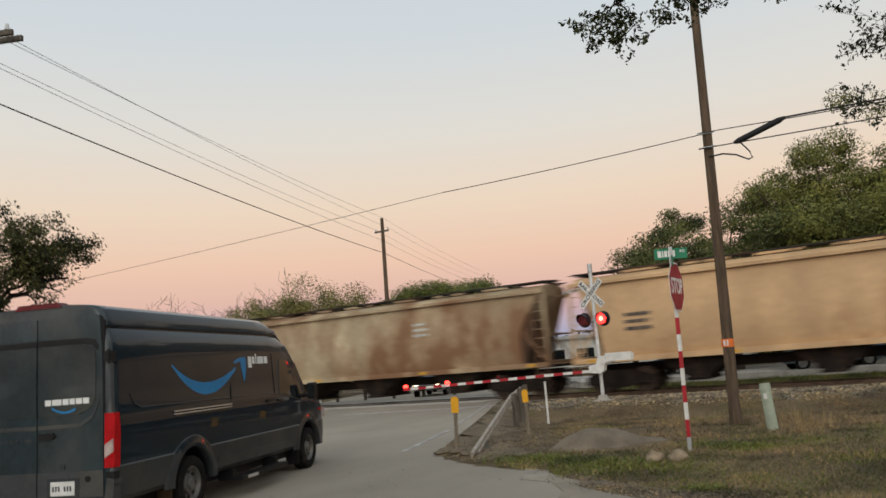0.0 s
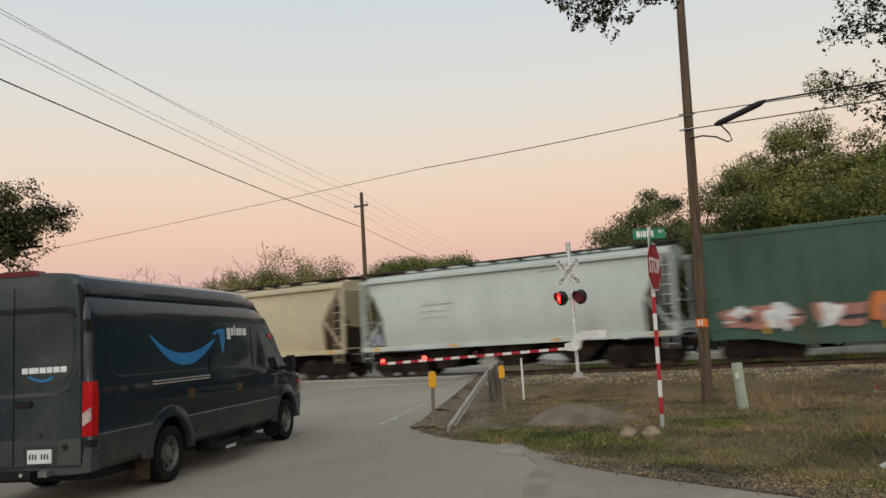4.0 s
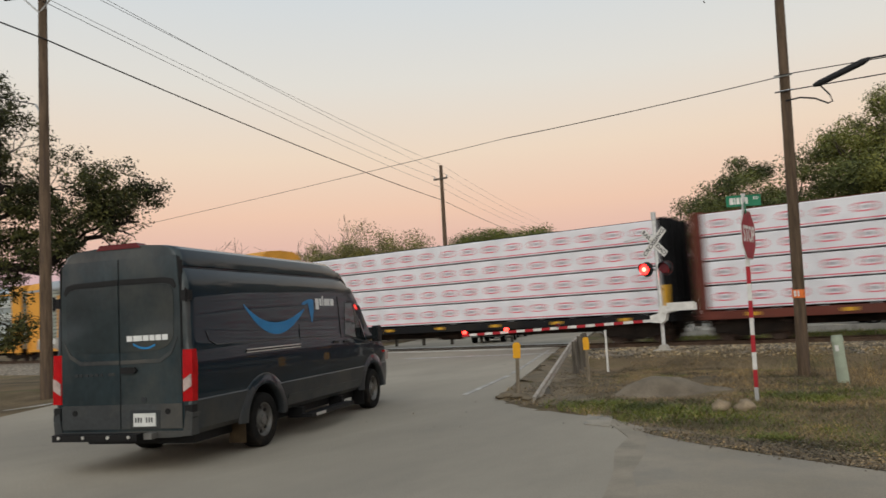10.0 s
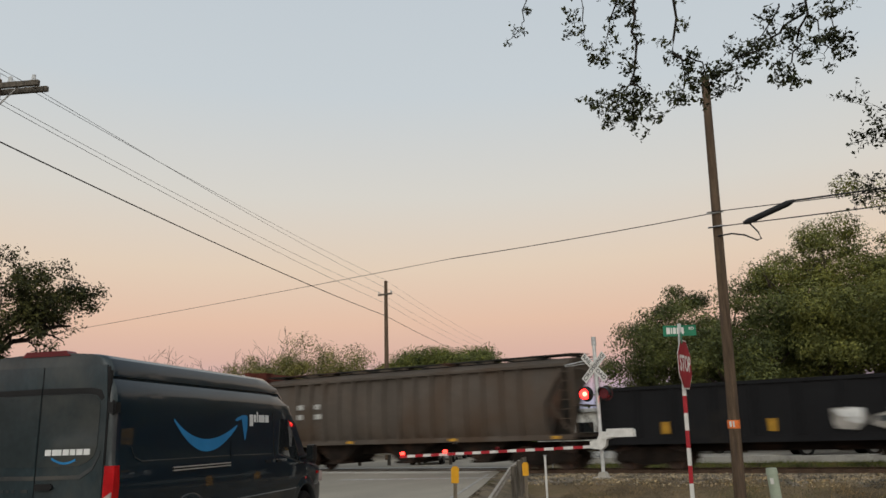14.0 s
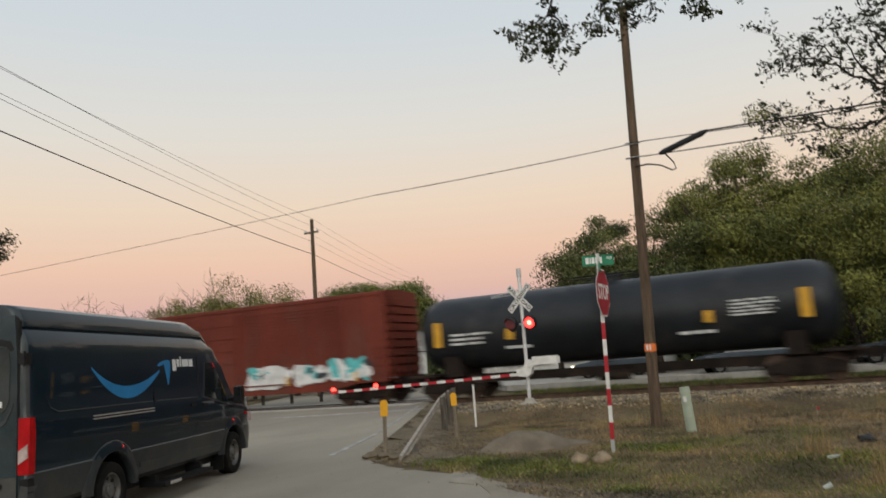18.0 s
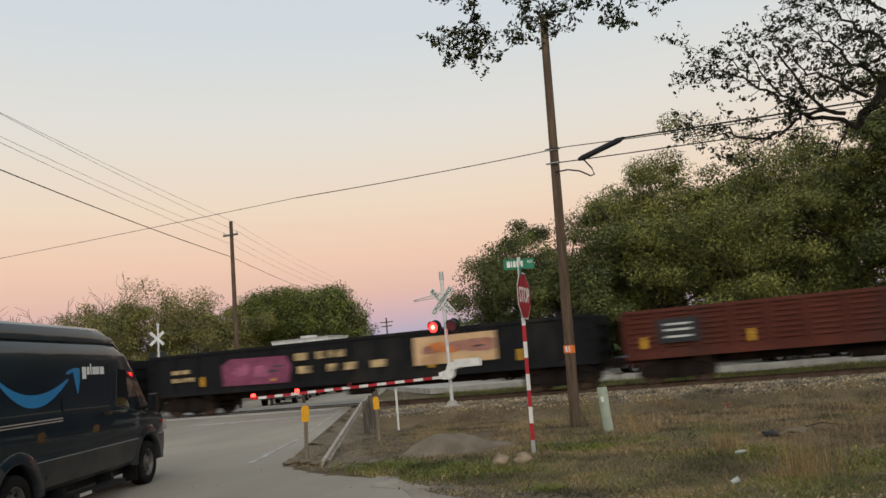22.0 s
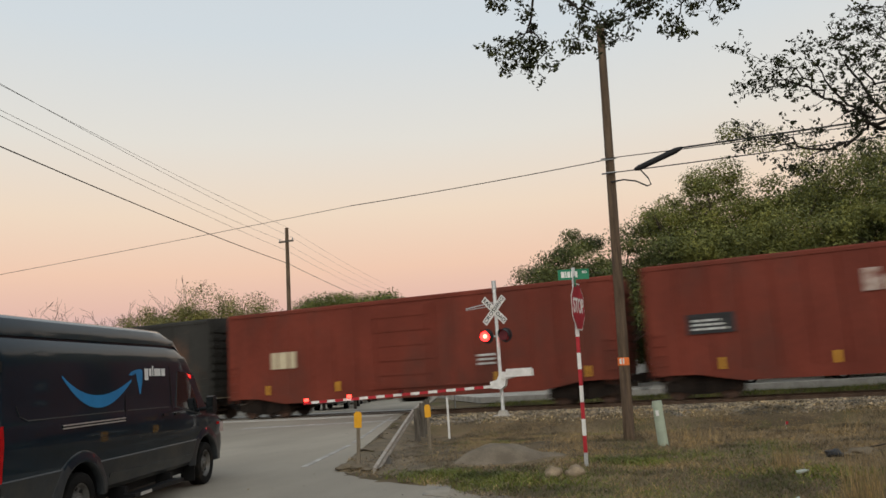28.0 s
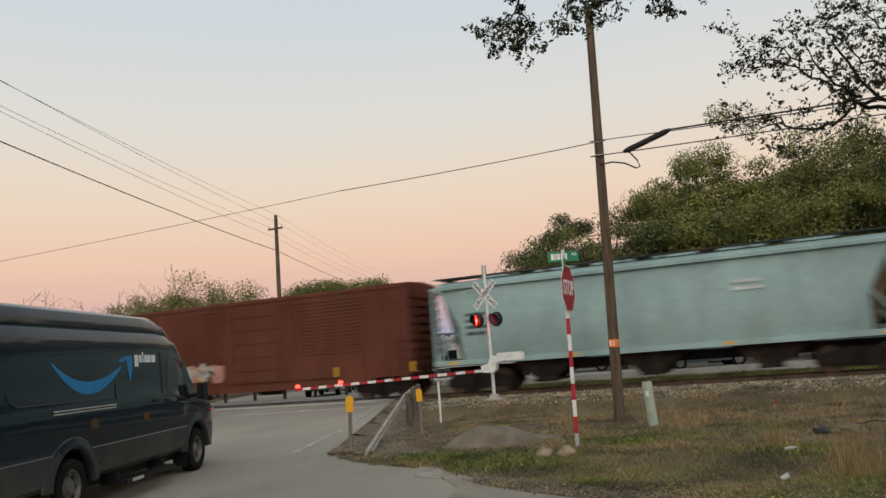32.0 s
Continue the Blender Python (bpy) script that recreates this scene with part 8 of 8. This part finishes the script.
    cs = [Vector((rng.uniform(-24, 75), rng.uniform(70, 80), rng.uniform(0.3, 6.5) * (0.75 + 0.25 * noise.noise((k * 0.3, 0, 0))))) for k in range(760)] + [Vector((rng.uniform(-36, -20), rng.uniform(70, 80), rng.uniform(0.3, 2.6))) for k in range(90)]
    v, f = leaves(cs, rng, 75, 1.1, 0.75)
    tagged(new("far_woods", soup("far_woods", v, f, LEAF_SHADE)), "dark tangle of far woods behind the yard", "woods", kind="stuff")


build_trees()

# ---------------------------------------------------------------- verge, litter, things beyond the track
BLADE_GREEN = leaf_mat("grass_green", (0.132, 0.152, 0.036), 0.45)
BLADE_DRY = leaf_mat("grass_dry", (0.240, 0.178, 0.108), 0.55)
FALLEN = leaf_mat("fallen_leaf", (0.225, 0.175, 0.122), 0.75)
PLASTIC = mat("white_litter", (0.36, 0.38, 0.34), 0.5, 0, 0.15, 9, 0.1)
BAG = mat("black_bag", (0.018, 0.017, 0.016), 0.4, 0, 0.3, 9, 0.4)
TAR = mat("tar_crack", (0.150, 0.136, 0.114), 0.9, 0, 0.3, 5, 0.2)
SIDING = mat("white_siding", (0.62, 0.61, 0.57), 0.6, 0, 0.1, 2, 0.1, (0.42, 0.40, 0.36), 0.2)
ROOF_GREY = mat("pale_roof", (0.40, 0.40, 0.39), 0.7, 0, 0.15, 2, 0.1)
CAR_SILVER = mat("car_silver", (0.40, 0.41, 0.42), 0.28, 0.3, 0.08, 3, 0.0)
CAR_GREY = mat("car_grey_blue", (0.08, 0.10, 0.12), 0.28, 0.2, 0.08, 3, 0.0)
BEAM = glow_mat("headlamp_lit", (1.0, 0.82, 0.55), 9)


def verge_kind(x, y):
    """How green (0 dry, 1 green) the grass is here, and how thick."""
    n = noise.noise((x * 0.28, y * 0.28, 1.7)) * 0.5 + noise.noise((x * 0.9, y * 0.9, 5.1)) * 0.5
    green = 0.90 + n * 2.0 - 0.98 * ease(10.4, 12.6, y)
    bare = (0.75 * ease(13.0, 15.5, y) * (1 - 0.7 * ease(17.5, 20, y)) if x < -4.6 else 0.15 * ease(15.5, 19, y)) + max(0, -0.12 - n) * 1.6 + 1.1 * ease(24.0, 25.4, y) * (0.55 + n)
    return max(0, min(1, green)), max(0.05, 1 - bare)


STALKS = ((0.66, 9.95, 0.14, 230, 0.62), (-0.16, 11.85, 0.1, 150, 0.36), (0.95, 10.3, 0.12, 90, 0.5), (-1.9, 23.6, 0.2, 90, 0.6), (1.6, 12.2, 0.2, 120, 0.45), (2.6, 11.4, 0.25, 150, 0.5), (-2.9, 18.9, 0.25, 120, 0.4))


def build_grass():
    rng = random.Random(9)
    sets = {"g": ([], []), "d": ([], [])}

    def blade(kind, x, y, z, h, w, lean=0.0):
        v, f = sets[kind]
        a = rng.uniform(0, math.pi)
        dx, dy = math.cos(a) * w, math.sin(a) * w
        k = lean or (0.45 if h > 0.2 else 1.15)
        lx, ly = rng.gauss(0, k) * h, rng.gauss(0, k) * h
        k = len(v)
        v += [(x - dx, y - dy, z - 0.01), (x + dx, y + dy, z - 0.01), (x + lx * 0.4 + dx * 0.6, y + ly * 0.4 + dy * 0.6, z + h * 0.6), (x + lx * 0.4 - dx * 0.6, y + ly * 0.4 - dy * 0.6, z + h * 0.6), (x + lx, y + ly, z + h)]
        f.append((k, k + 1, k + 2, k + 3))
        f.append((k + 3, k + 2, k + 4))

    for _ in range(350000):
        y = 7.7 + 17.9 * rng.random() ** 1.45 if rng.random() < 0.82 else rng.uniform(18, 25.5)
        x = rng.uniform(-9.5, 4.6 + (y - 7) * 0.55)
        if in_road(x, y):
            continue
        edge = road_edge(x) if x > -4.2 else 0
        d = y - edge
        if x > -4.3 and d < 0.8 and rng.random() > (0.06 if x > -2 else 0.3) + 0.9 * max(0, d / 0.8) ** 1.8:
            continue
        if x < -5.3 and rng.random() < 0.80 and abs(x + 6.9 + (y - 12) * 0.40) < 1.5:
            continue
        if ((x + 4.85) / 1.15) ** 2 + ((y - 13.35) / 1.0) ** 2 < 1:
            continue
        green, thick = verge_kind(x, y)
        if rng.random() > thick:
            continue
        kind = "g" if rng.random() < green * 0.88 else "d"
        tall = max(0, noise.noise((x * 0.8, y * 0.8, 11.0)) + 0.35 * noise.noise((x * 3, y * 3, 2.0))) * (1.5 if y > 13 else 0.7)
        h = rng.uniform(0.025, 0.065) * (1 + tall * 1.5) * (0.8 if kind == "g" else 1.0)
        blade(kind, x, y, max(ground_z(x, y), bank_z(y) if y > 22.6 else -9), h, rng.uniform(0.0018, 0.0038) * (1 + y * 0.05))
    # tall dry stalks in clumps
    for cx, cy, r, n, hh in ((1.9, 12.4, 0.5, 120, 0.4), (3.2, 12.2, 0.5, 140, 0.4), (-2.5, 17.6, 0.7, 300, 0.45), (1.5, 17.2, 0.9, 340, 0.42), (-1.6, 15.8, 0.5, 200, 0.35),
                           (4.5, 15.0, 0.9, 260, 0.5), (-3.9, 16.2, 0.4, 160, 0.35), (-2.2, 24.0, 0.3, 120, 0.6), (5.5, 19, 1.0, 260, 0.45)):
        for _ in range(n):
            x, y = rng.gauss(cx, r), rng.gauss(cy, r * 0.7)
            blade("d", x, y, ground_z(x, y), hh * rng.uniform(0.3, 0.95), 0.0017 + 0.00018 * cy)
    # upright pale seed stalks
    for cx, cy, r, n, hh in STALKS:
        for _ in range(n):
            x, y = rng.gauss(cx, r), rng.gauss(cy, r)
            blade("d", x, y, ground_z(x, y), hh * rng.uniform(0.4, 1.15), 0.0022, 0.16)
    # low broad-leaved weeds
    for cx, cy, r, n in ((-2.22, 9.29, 0.16, 900), (-2.75, 12.9, 0.32, 900), (-2.3, 12.6, 0.25, 500), (-5.4, 11.55, 0.35, 900), (-4.6, 11.3, 0.4, 900), (-3.7, 10.9, 0.45, 900), (0.3, 11.4, 0.5, 700), (1.6, 10.6, 0.6, 900), (-7.4, 19.5, 0.5, 500)):
        for _ in range(n):
            x, y = rng.gauss(cx, r), rng.gauss(cy, r * 0.7)
            if not in_road(x, y):
                blade("g", x, y, ground_z(x, y), rng.uniform(0.03, 0.09), rng.uniform(0.006, 0.012))
    # rank green strip on the far side of the track
    for _ in range(16000):
        x, y = rng.uniform(-14, 14), rng.uniform(34.8, 38.3)
        if not in_road(x, y):
            blade("g" if rng.random() < 0.8 else "d", x, y, ground_z(x, y), rng.uniform(0.08, 0.22), 0.012)
    tagged(new("grass", soup("grass", *sets["g"], BLADE_GREEN)), "short green winter grass blades on the verge", "grass", kind="stuff")
    tagged(new("dry_grass", soup("dry_grass", *sets["d"], BLADE_DRY)), "straw-coloured dry grass and stalks on the verge", "grass", kind="stuff")
    v, f = [], []
    for _ in range(52000):
        t = rng.random()
        if t < 0.84:
            x = rng.uniform(-4.2, 7.5)
            if x < -2.5 and rng.random() < 0.6:
                continue
            y = road_edge(x) + abs(rng.gauss(0, 0.45)) - 0.06
        else:
            x, y = rng.uniform(-8.6, 6), rng.uniform(9, 19)
        if in_road(x, y) and rng.random() < 0.93:
            continue
        z = (0.004 if in_road(x, y) else max(ground_z(x, y), -0.004 if y < 9.2 and x > -4.6 else -9)) + rng.uniform(0.004, 0.03)
        s = rng.uniform(0.011, 0.026)
        a, b = Vector((rng.gauss(0, 1), rng.gauss(0, 1), rng.gauss(0, 0.25))).normalized() * s, Vector((rng.gauss(0, 1), rng.gauss(0, 1), rng.gauss(0, 0.25))).normalized() * s * 0.5
        c = Vector((x, y, z))
        k = len(v)
        v += [c - a, c + b, c + a, c - b]
        f.append((k, k + 1, k + 2, k + 3))
    tagged(new("fallen_leaves", soup("fallen_leaves", v, f, FALLEN)), "brown fallen oak leaves along the asphalt edge", "leaves", kind="stuff")
    v, f = [], []
    for _ in range(16000):
        if rng.random() < 0.35:
            x = rng.uniform(-4.4, 7.5)
            y = road_edge(x) + rng.uniform(-0.2, 0.6)
        else:
            y = rng.uniform(11.2, 24)
            x = -6.4 - (y - 12) * 0.40 + rng.uniform(-0.8, 2.6) * rng.random() ** 0.5
        z = -0.002 if y < 9.6 else ground_z(x, y)
        if in_road(x, y):
            if rng.random() < 0.9:
                continue
            z = road_rise(y)
        s = rng.uniform(0.008, 0.028)
        k = len(v)
        for _ in range(4):
            v.append((x + rng.uniform(-s, s), y + rng.uniform(-s, s), z + rng.uniform(-0.2 * s, 1.3 * s)))
        f += [(k, k + 1, k + 2), (k, k + 2, k + 3), (k, k + 3, k + 1), (k + 1, k + 3, k + 2)]
    tagged(new("gravel_stones", soup("gravel_stones", v, f, GRAVEL)), "loose gravel stones along the road edge", "gravel", kind="stuff")


def rock(x, y, r, seed, m=None, squash=0.75, name="rock", label="pale rough stone at the sign's foot", cat="stone"):
    bm = bmesh.new()
    bmesh.ops.create_icosphere(bm, subdivisions=3, radius=r)
    for v in bm.verts:
        n = noise.noise(v.co * (2.2 / r * 0.5) + Vector((seed, 0, 0)))
        v.co *= 1 + 0.5 * n
        v.co.z *= squash
    ob = part(name, bm, m or STONE, smooth=True)
    ob.location = (x, y, ground_z(x, y) + r * squash * 0.55)
    return tagged(ob, label, cat)


def build_verge():
    # asphalt mound
    xs, ys = np.linspace(-6.3, -2.5, 46), np.linspace(12.1, 15.0, 34)
    verts, faces = [], []
    for y in ys:
        for x in xs:
            h = 0.42 * math.exp(-(((x + 4.98) / 0.80) ** 2 + ((y - 13.4) / 0.66) ** 2) ** 1.7) + 0.17 * math.exp(-(((x + 3.85) / 0.50) ** 2 + ((y - 13.8) / 0.36) ** 2))
            h += 0.05 * noise.noise((x * 2.2, y * 2.2, 0)) + 0.02 * noise.noise((x * 7, y * 7, 4))
            verts.append((x, y, ground_z(x, y) - 0.15 + h))
    n = len(xs)
    faces = [(j * n + i, j * n + i + 1, j * n + n + i + 1, j * n + n + i) for j in range(len(ys) - 1) for i in range(n - 1)]
    me = soup("asphalt_mound", verts, faces, MOUND)
    for p in me.polygons:
        p.use_smooth = True
    tagged(new("asphalt_mound", me), "low grey heap of old asphalt over a culvert", "mound")
    rock(-3.36, 11.36, 0.13, 1)
    rock(-3.03, 11.42, 0.14, 2)
    rock(0.50, 13.2, 0.12, 3, BAG, 0.6, "rubbish_bag", "crumpled black rubbish bag in the grass", "litter")
    rock(0.86, 13.25, 0.22, 5, DIRT, 0.3, "brush_clump", "low clump of dead brown brush beside a bag", "brush")
    b = thing("plastic_bottle", pose(0.02, 11.35, ground_z(0.02, 11.35) + 0.05), "crushed pale plastic bottle lying in the grass", "litter")
    part("bottle", tube(bmesh.new(), (-0.07, 0, -0.02), (0.045, 0.02, 0.0), 0.026, 0.024, 10), PLASTIC, b)
    part("neck", tube(bmesh.new(), (0.045, 0.02, 0.0), (0.085, 0.03, 0.0), 0.018, 0.010, 8), PLASTIC, b)
    c = thing("paper_cup", pose(-0.08, 9.65, ground_z(-0.08, 9.65) + 0.045, 0, 70, 20), "crushed white paper cup lying in the grass", "litter")
    part("cup", tube(bmesh.new(), (0, 0, -0.045), (0, 0, 0.045), 0.026, 0.036, 12), PLASTIC, c)
    part("rim", tube(bmesh.new(), (0, 0, 0.042), (0, 0, 0.05), 0.039, n=12), PLASTIC, c)
    f = thing("marker_flag", pose(-0.2, 21.0, ground_z(-0.2, 21.0)), "small red marker flag on a wire in the grass", "marker flag")
    part("wire", tube(bmesh.new(), (0, 0, -0.05), (0, 0, 0.26), 0.004, n=5), GALV, f)
    part("flag", bx(0, 0.06, -0.003, 0.003, 0.19, 0.26), RED, f, "red plastic flag")
    for x, y, r, sd in ((-7.62, 12.55, 0.20, 61), (-7.25, 12.35, 0.16, 62), (-7.75, 12.95, 0.15, 63), (-6.9, 12.1, 0.12, 64)):
        rock(x, y, r, sd, DIRT, 0.32, "dirt_clod", "low clod of packed dirt at the marker's foot", "dirt")
    s = tagged(part("stick", pipe(bmesh.new(), [(0.95, 13.9, 0.06), (1.3, 14.0, 0.12), (1.75, 13.95, 0.05)], [0.012, 0.014, 0.008], 5), BARK), "dead stick lying in dry grass", "stick")
    # cracks and tar lines in the asphalt
    for pts in ([(-14.2, 4.2), (-11.5, 6.4), (-10.6, 8.2), (-9.7, 9.6)], [(-12.9, 14), (-10.2, 17.5), (-12.9, 21.3)]):
        bm = bmesh.new()
        rng = random.Random(len(pts) * 7 + int(pts[0][0]))
        fine = []
        for (ax, ay), (bx_, by) in zip(pts, pts[1:]):
            for k in range(8):
                fine.append((ax + (bx_ - ax) * k / 8 + rng.uniform(-0.04, 0.04), ay + (by - ay) * k / 8 + rng.uniform(-0.04, 0.04)))
        for (ax, ay), (bx_, by) in zip(fine, fine[1:]):
            d = Vector((bx_ - ax, by - ay)).normalized() * rng.uniform(0.003, 0.009)
            q = [(ax - d.y, ay + d.x), (bx_ - d.y, by + d.x), (bx_ + d.y, by - d.x), (ax + d.y, ay - d.x)]
            bm.faces.new([bm.verts.new((px, py, 0.004 + road_rise(py))) for px, py in q])
        tagged(part("road_crack", bm, TAR), "dark crack line in the asphalt", "crack", kind="structure")


def car(x, y, turn, body_m, label, lit=False, tall=False, z=0.0):
    """A parked or waiting car: body, glasshouse, wheels, lamps."""
    c = thing("car", pose(x, y, z, 0, 0, turn), label, "car", "cars beyond the track")
    h = 1.75 if tall else 1.45
    low = [(-2.3, 0.45), (-2.25, 0.85), (-1.5 if not tall else -2.1, 0.98), (1.1, 0.98), (2.0, 0.86), (2.3, 0.68), (2.3, 0.42), (1.9, 0.32), (-2.0, 0.32)]
    bm = prism(bmesh.new(), low, -0.9, 0.9, "y")
    bmesh.ops.bevel(bm, geom=bm.edges[:], offset=0.05, segments=2, affect="EDGES")
    part("body", bm, body_m, c, smooth=True)
    top = [(-1.9 if not tall else -2.15, 0.96), (-1.45 if not tall else -1.95, h - 0.04), (-0.9, h), (0.1, h), (1.15, 0.96)]
    cab = bmesh.new()
    lo = [cab.verts.new((a, s * 0.84, b)) for s in (-1, 1) for a, b in (top[0], top[-1])]
    hi = [cab.verts.new((a, s * 0.66, b)) for s in (-1, 1) for a, b in (top[1], top[3])]
    for q in ((lo[0], lo[1], hi[1], hi[0]), (lo[2], hi[2], hi[3], lo[3]), (lo[0], hi[0], hi[2], lo[2]), (lo[1], lo[3], hi[3], hi[1]), (hi[0], hi[1], hi[3], hi[2])):
        cab.faces.new(q)
    part("glasshouse", cab, VAN_GLASS, c, "dark glasshouse")
    part("roof", bx(top[1][0] - 0.02, top[3][0] + 0.02, -0.68, 0.68, h - 0.03, h + 0.02), body_m, c)
    for wx in (-1.4, 1.4):
        for s in (-1, 1):
            w = part("wheel", ring_disc(bmesh.new(), (wx, s * 0.82, 0.33), (0, 1, 0), 0.33, 0.2, 18), TYRE, c)
            part("rim", ring_disc(bmesh.new(), (wx, s * 0.925, 0.33), (0, 1, 0), 0.2, 0.03, 14), RIM, w)
    for s in (-1, 1):
        part("headlamp", bx(2.22, 2.33, s * 0.68 - 0.17, s * 0.68 + 0.17, 0.62, 0.75), BEAM if lit else CAR_SILVER, c, "lit headlamp" if lit else "headlamp")
        part("tail_lamp", bx(-2.32, -2.24, s * 0.7 - 0.14, s * 0.7 + 0.14, 0.7, 0.86), TAIL_RED, c)
    part("grille", bx(2.26, 2.32, -0.45, 0.45, 0.45, 0.62), BLACK, c)
    return c


def build_beyond():
    car(-23.3, 37.8, -72, CAR_SILVER, "silver car waiting at the crossing with its lamps lit", True, z=0.06)
    car(-26.3, 44.5, -72, CAR_GREY, "dark car waiting behind another with its lamps lit", True, True, 0.04)
    car(-3.3, 40.2, 200, CAR_GREY, "grey-blue sport utility car in the yard, lamps lit", True, True, 0.19)
    car(-10.6, 44.2, 190, CAR_GREY, "dark car parked in the concrete yard, lamps lit", True, True, 0.19)
    car(3.6, 41.0, 185, CAR_GREY, "dark car parked in the concrete yard", False, False, 0.19)
    t = thing("trailer", pose(-28.3, 49.5, 0.02, 0, 0, -8), "white box trailer with a pale roof beyond the crossing", "trailer")
    part("box", bx(-2.5, 2.5, -1.2, 1.2, 1.0, 3.95), SIDING, t)
    part("roof", bx(-2.55, 2.55, -1.25, 1.25, 3.95, 4.05), ROOF_GREY, t)
    part("roof_unit", bx(-0.5, 0.4, -0.4, 0.4, 4.05, 4.25), SIDING, t)
    part("chassis", bx(-2.4, 2.4, -1.0, 1.0, 0.7, 1.0), BLACK, t)
    for x in (-1.6, 1.6):
        for s in (-1, 1):
            part("wheel", ring_disc(bmesh.new(), (x, s * 1.0, 0.45), (0, 1, 0), 0.45, 0.25, 16), TYRE, t)
    # low store building and yard fence glimpsed under and between the cars
    b = thing("building", pose(-20.5, 66, 0), "low pale commercial building with dark windows far beyond the track", "building")
    part("wall", bx(-9, 9, 0, 8, 0, 3.2), SIDING, b)
    part("roof", bx(-9.3, 9.3, -0.4, 8.4, 3.2, 3.5), ROOF_GREY, b)
    for i in range(6):
        w = part("window", bx(-8 + i * 2.8, -6.4 + i * 2.8, -0.05, 0.02, 1.0, 2.3), VAN_GLASS, b, "dark shop window")
        part("sill", bx(-8.05 + i * 2.8, -6.35 + i * 2.8, -0.09, 0.0, 0.92, 1.0), ROOF_GREY, w)
    w = thing("diamond_sign", pose(-15.3, 35.8, 0), "white diamond road sign seen from behind beyond the track", "road sign")
    part("post", tube(bmesh.new(), (0, 0, -0.2), (0, 0, 2.4), 0.03, n=6), GALV, w)
    part("panel", prism(bmesh.new(), [(0, 1.75), (0.42, 2.17), (0, 2.6), (-0.42, 2.17)], -0.03, -0.02, "y"), GALV, w)


build_grass()
build_verge()
build_beyond()

# ---------------------------------------------------------------- what moves
def motions():
    for car, x in CARS:
        walk(car, [(t, pose(x - SPEED * t, TRACK_Y, RAIL_Z)) for t in (0, 4, 8, 12, 16, 20, 24, 28, 32)])
    # the wheels turn as fast as the train goes; all bogies share the two turning actions
    turn = math.degrees(SPEED / 0.47) / FPS
    lead = {}
    for w in WHEELSETS:
        x = round(w.location.x, 2)
        if x not in lead:
            walk(w, [(i / FPS, pose(x, 0, 0.47, 0, -turn * i, 0)) for i in range(32 * FPS + 1)])
            lead[x] = w
        else:
            w.rotation_mode = "QUATERNION"
            d = w.animation_data_create()
            d.action = lead[x].animation_data.action
            d.action_slot = lead[x].animation_data.action_slot
    # the two lamps flash in turn
    for lens, home, right in LAMPS:
        lit, deg = right, 0 if right else 180
        rows = [(0, home @ pose(0, 0, 0, 0, 0, deg))]
        for k in range(54):
            # one goes dark just before the other lights
            t = 0.403 + 0.5956 * k - (0.045 if lit else 0.02)
            lit = not lit
            for i in range(4):
                if t + i / 45 < 31.98:
                    rows.append((t + i / 45, home @ pose(0, 0, 0, 0, 0, deg + 60 * i)))
            deg += 180
        rows.append((32.0, rows[-1][1]))
        walk(lens, rows)



motions()
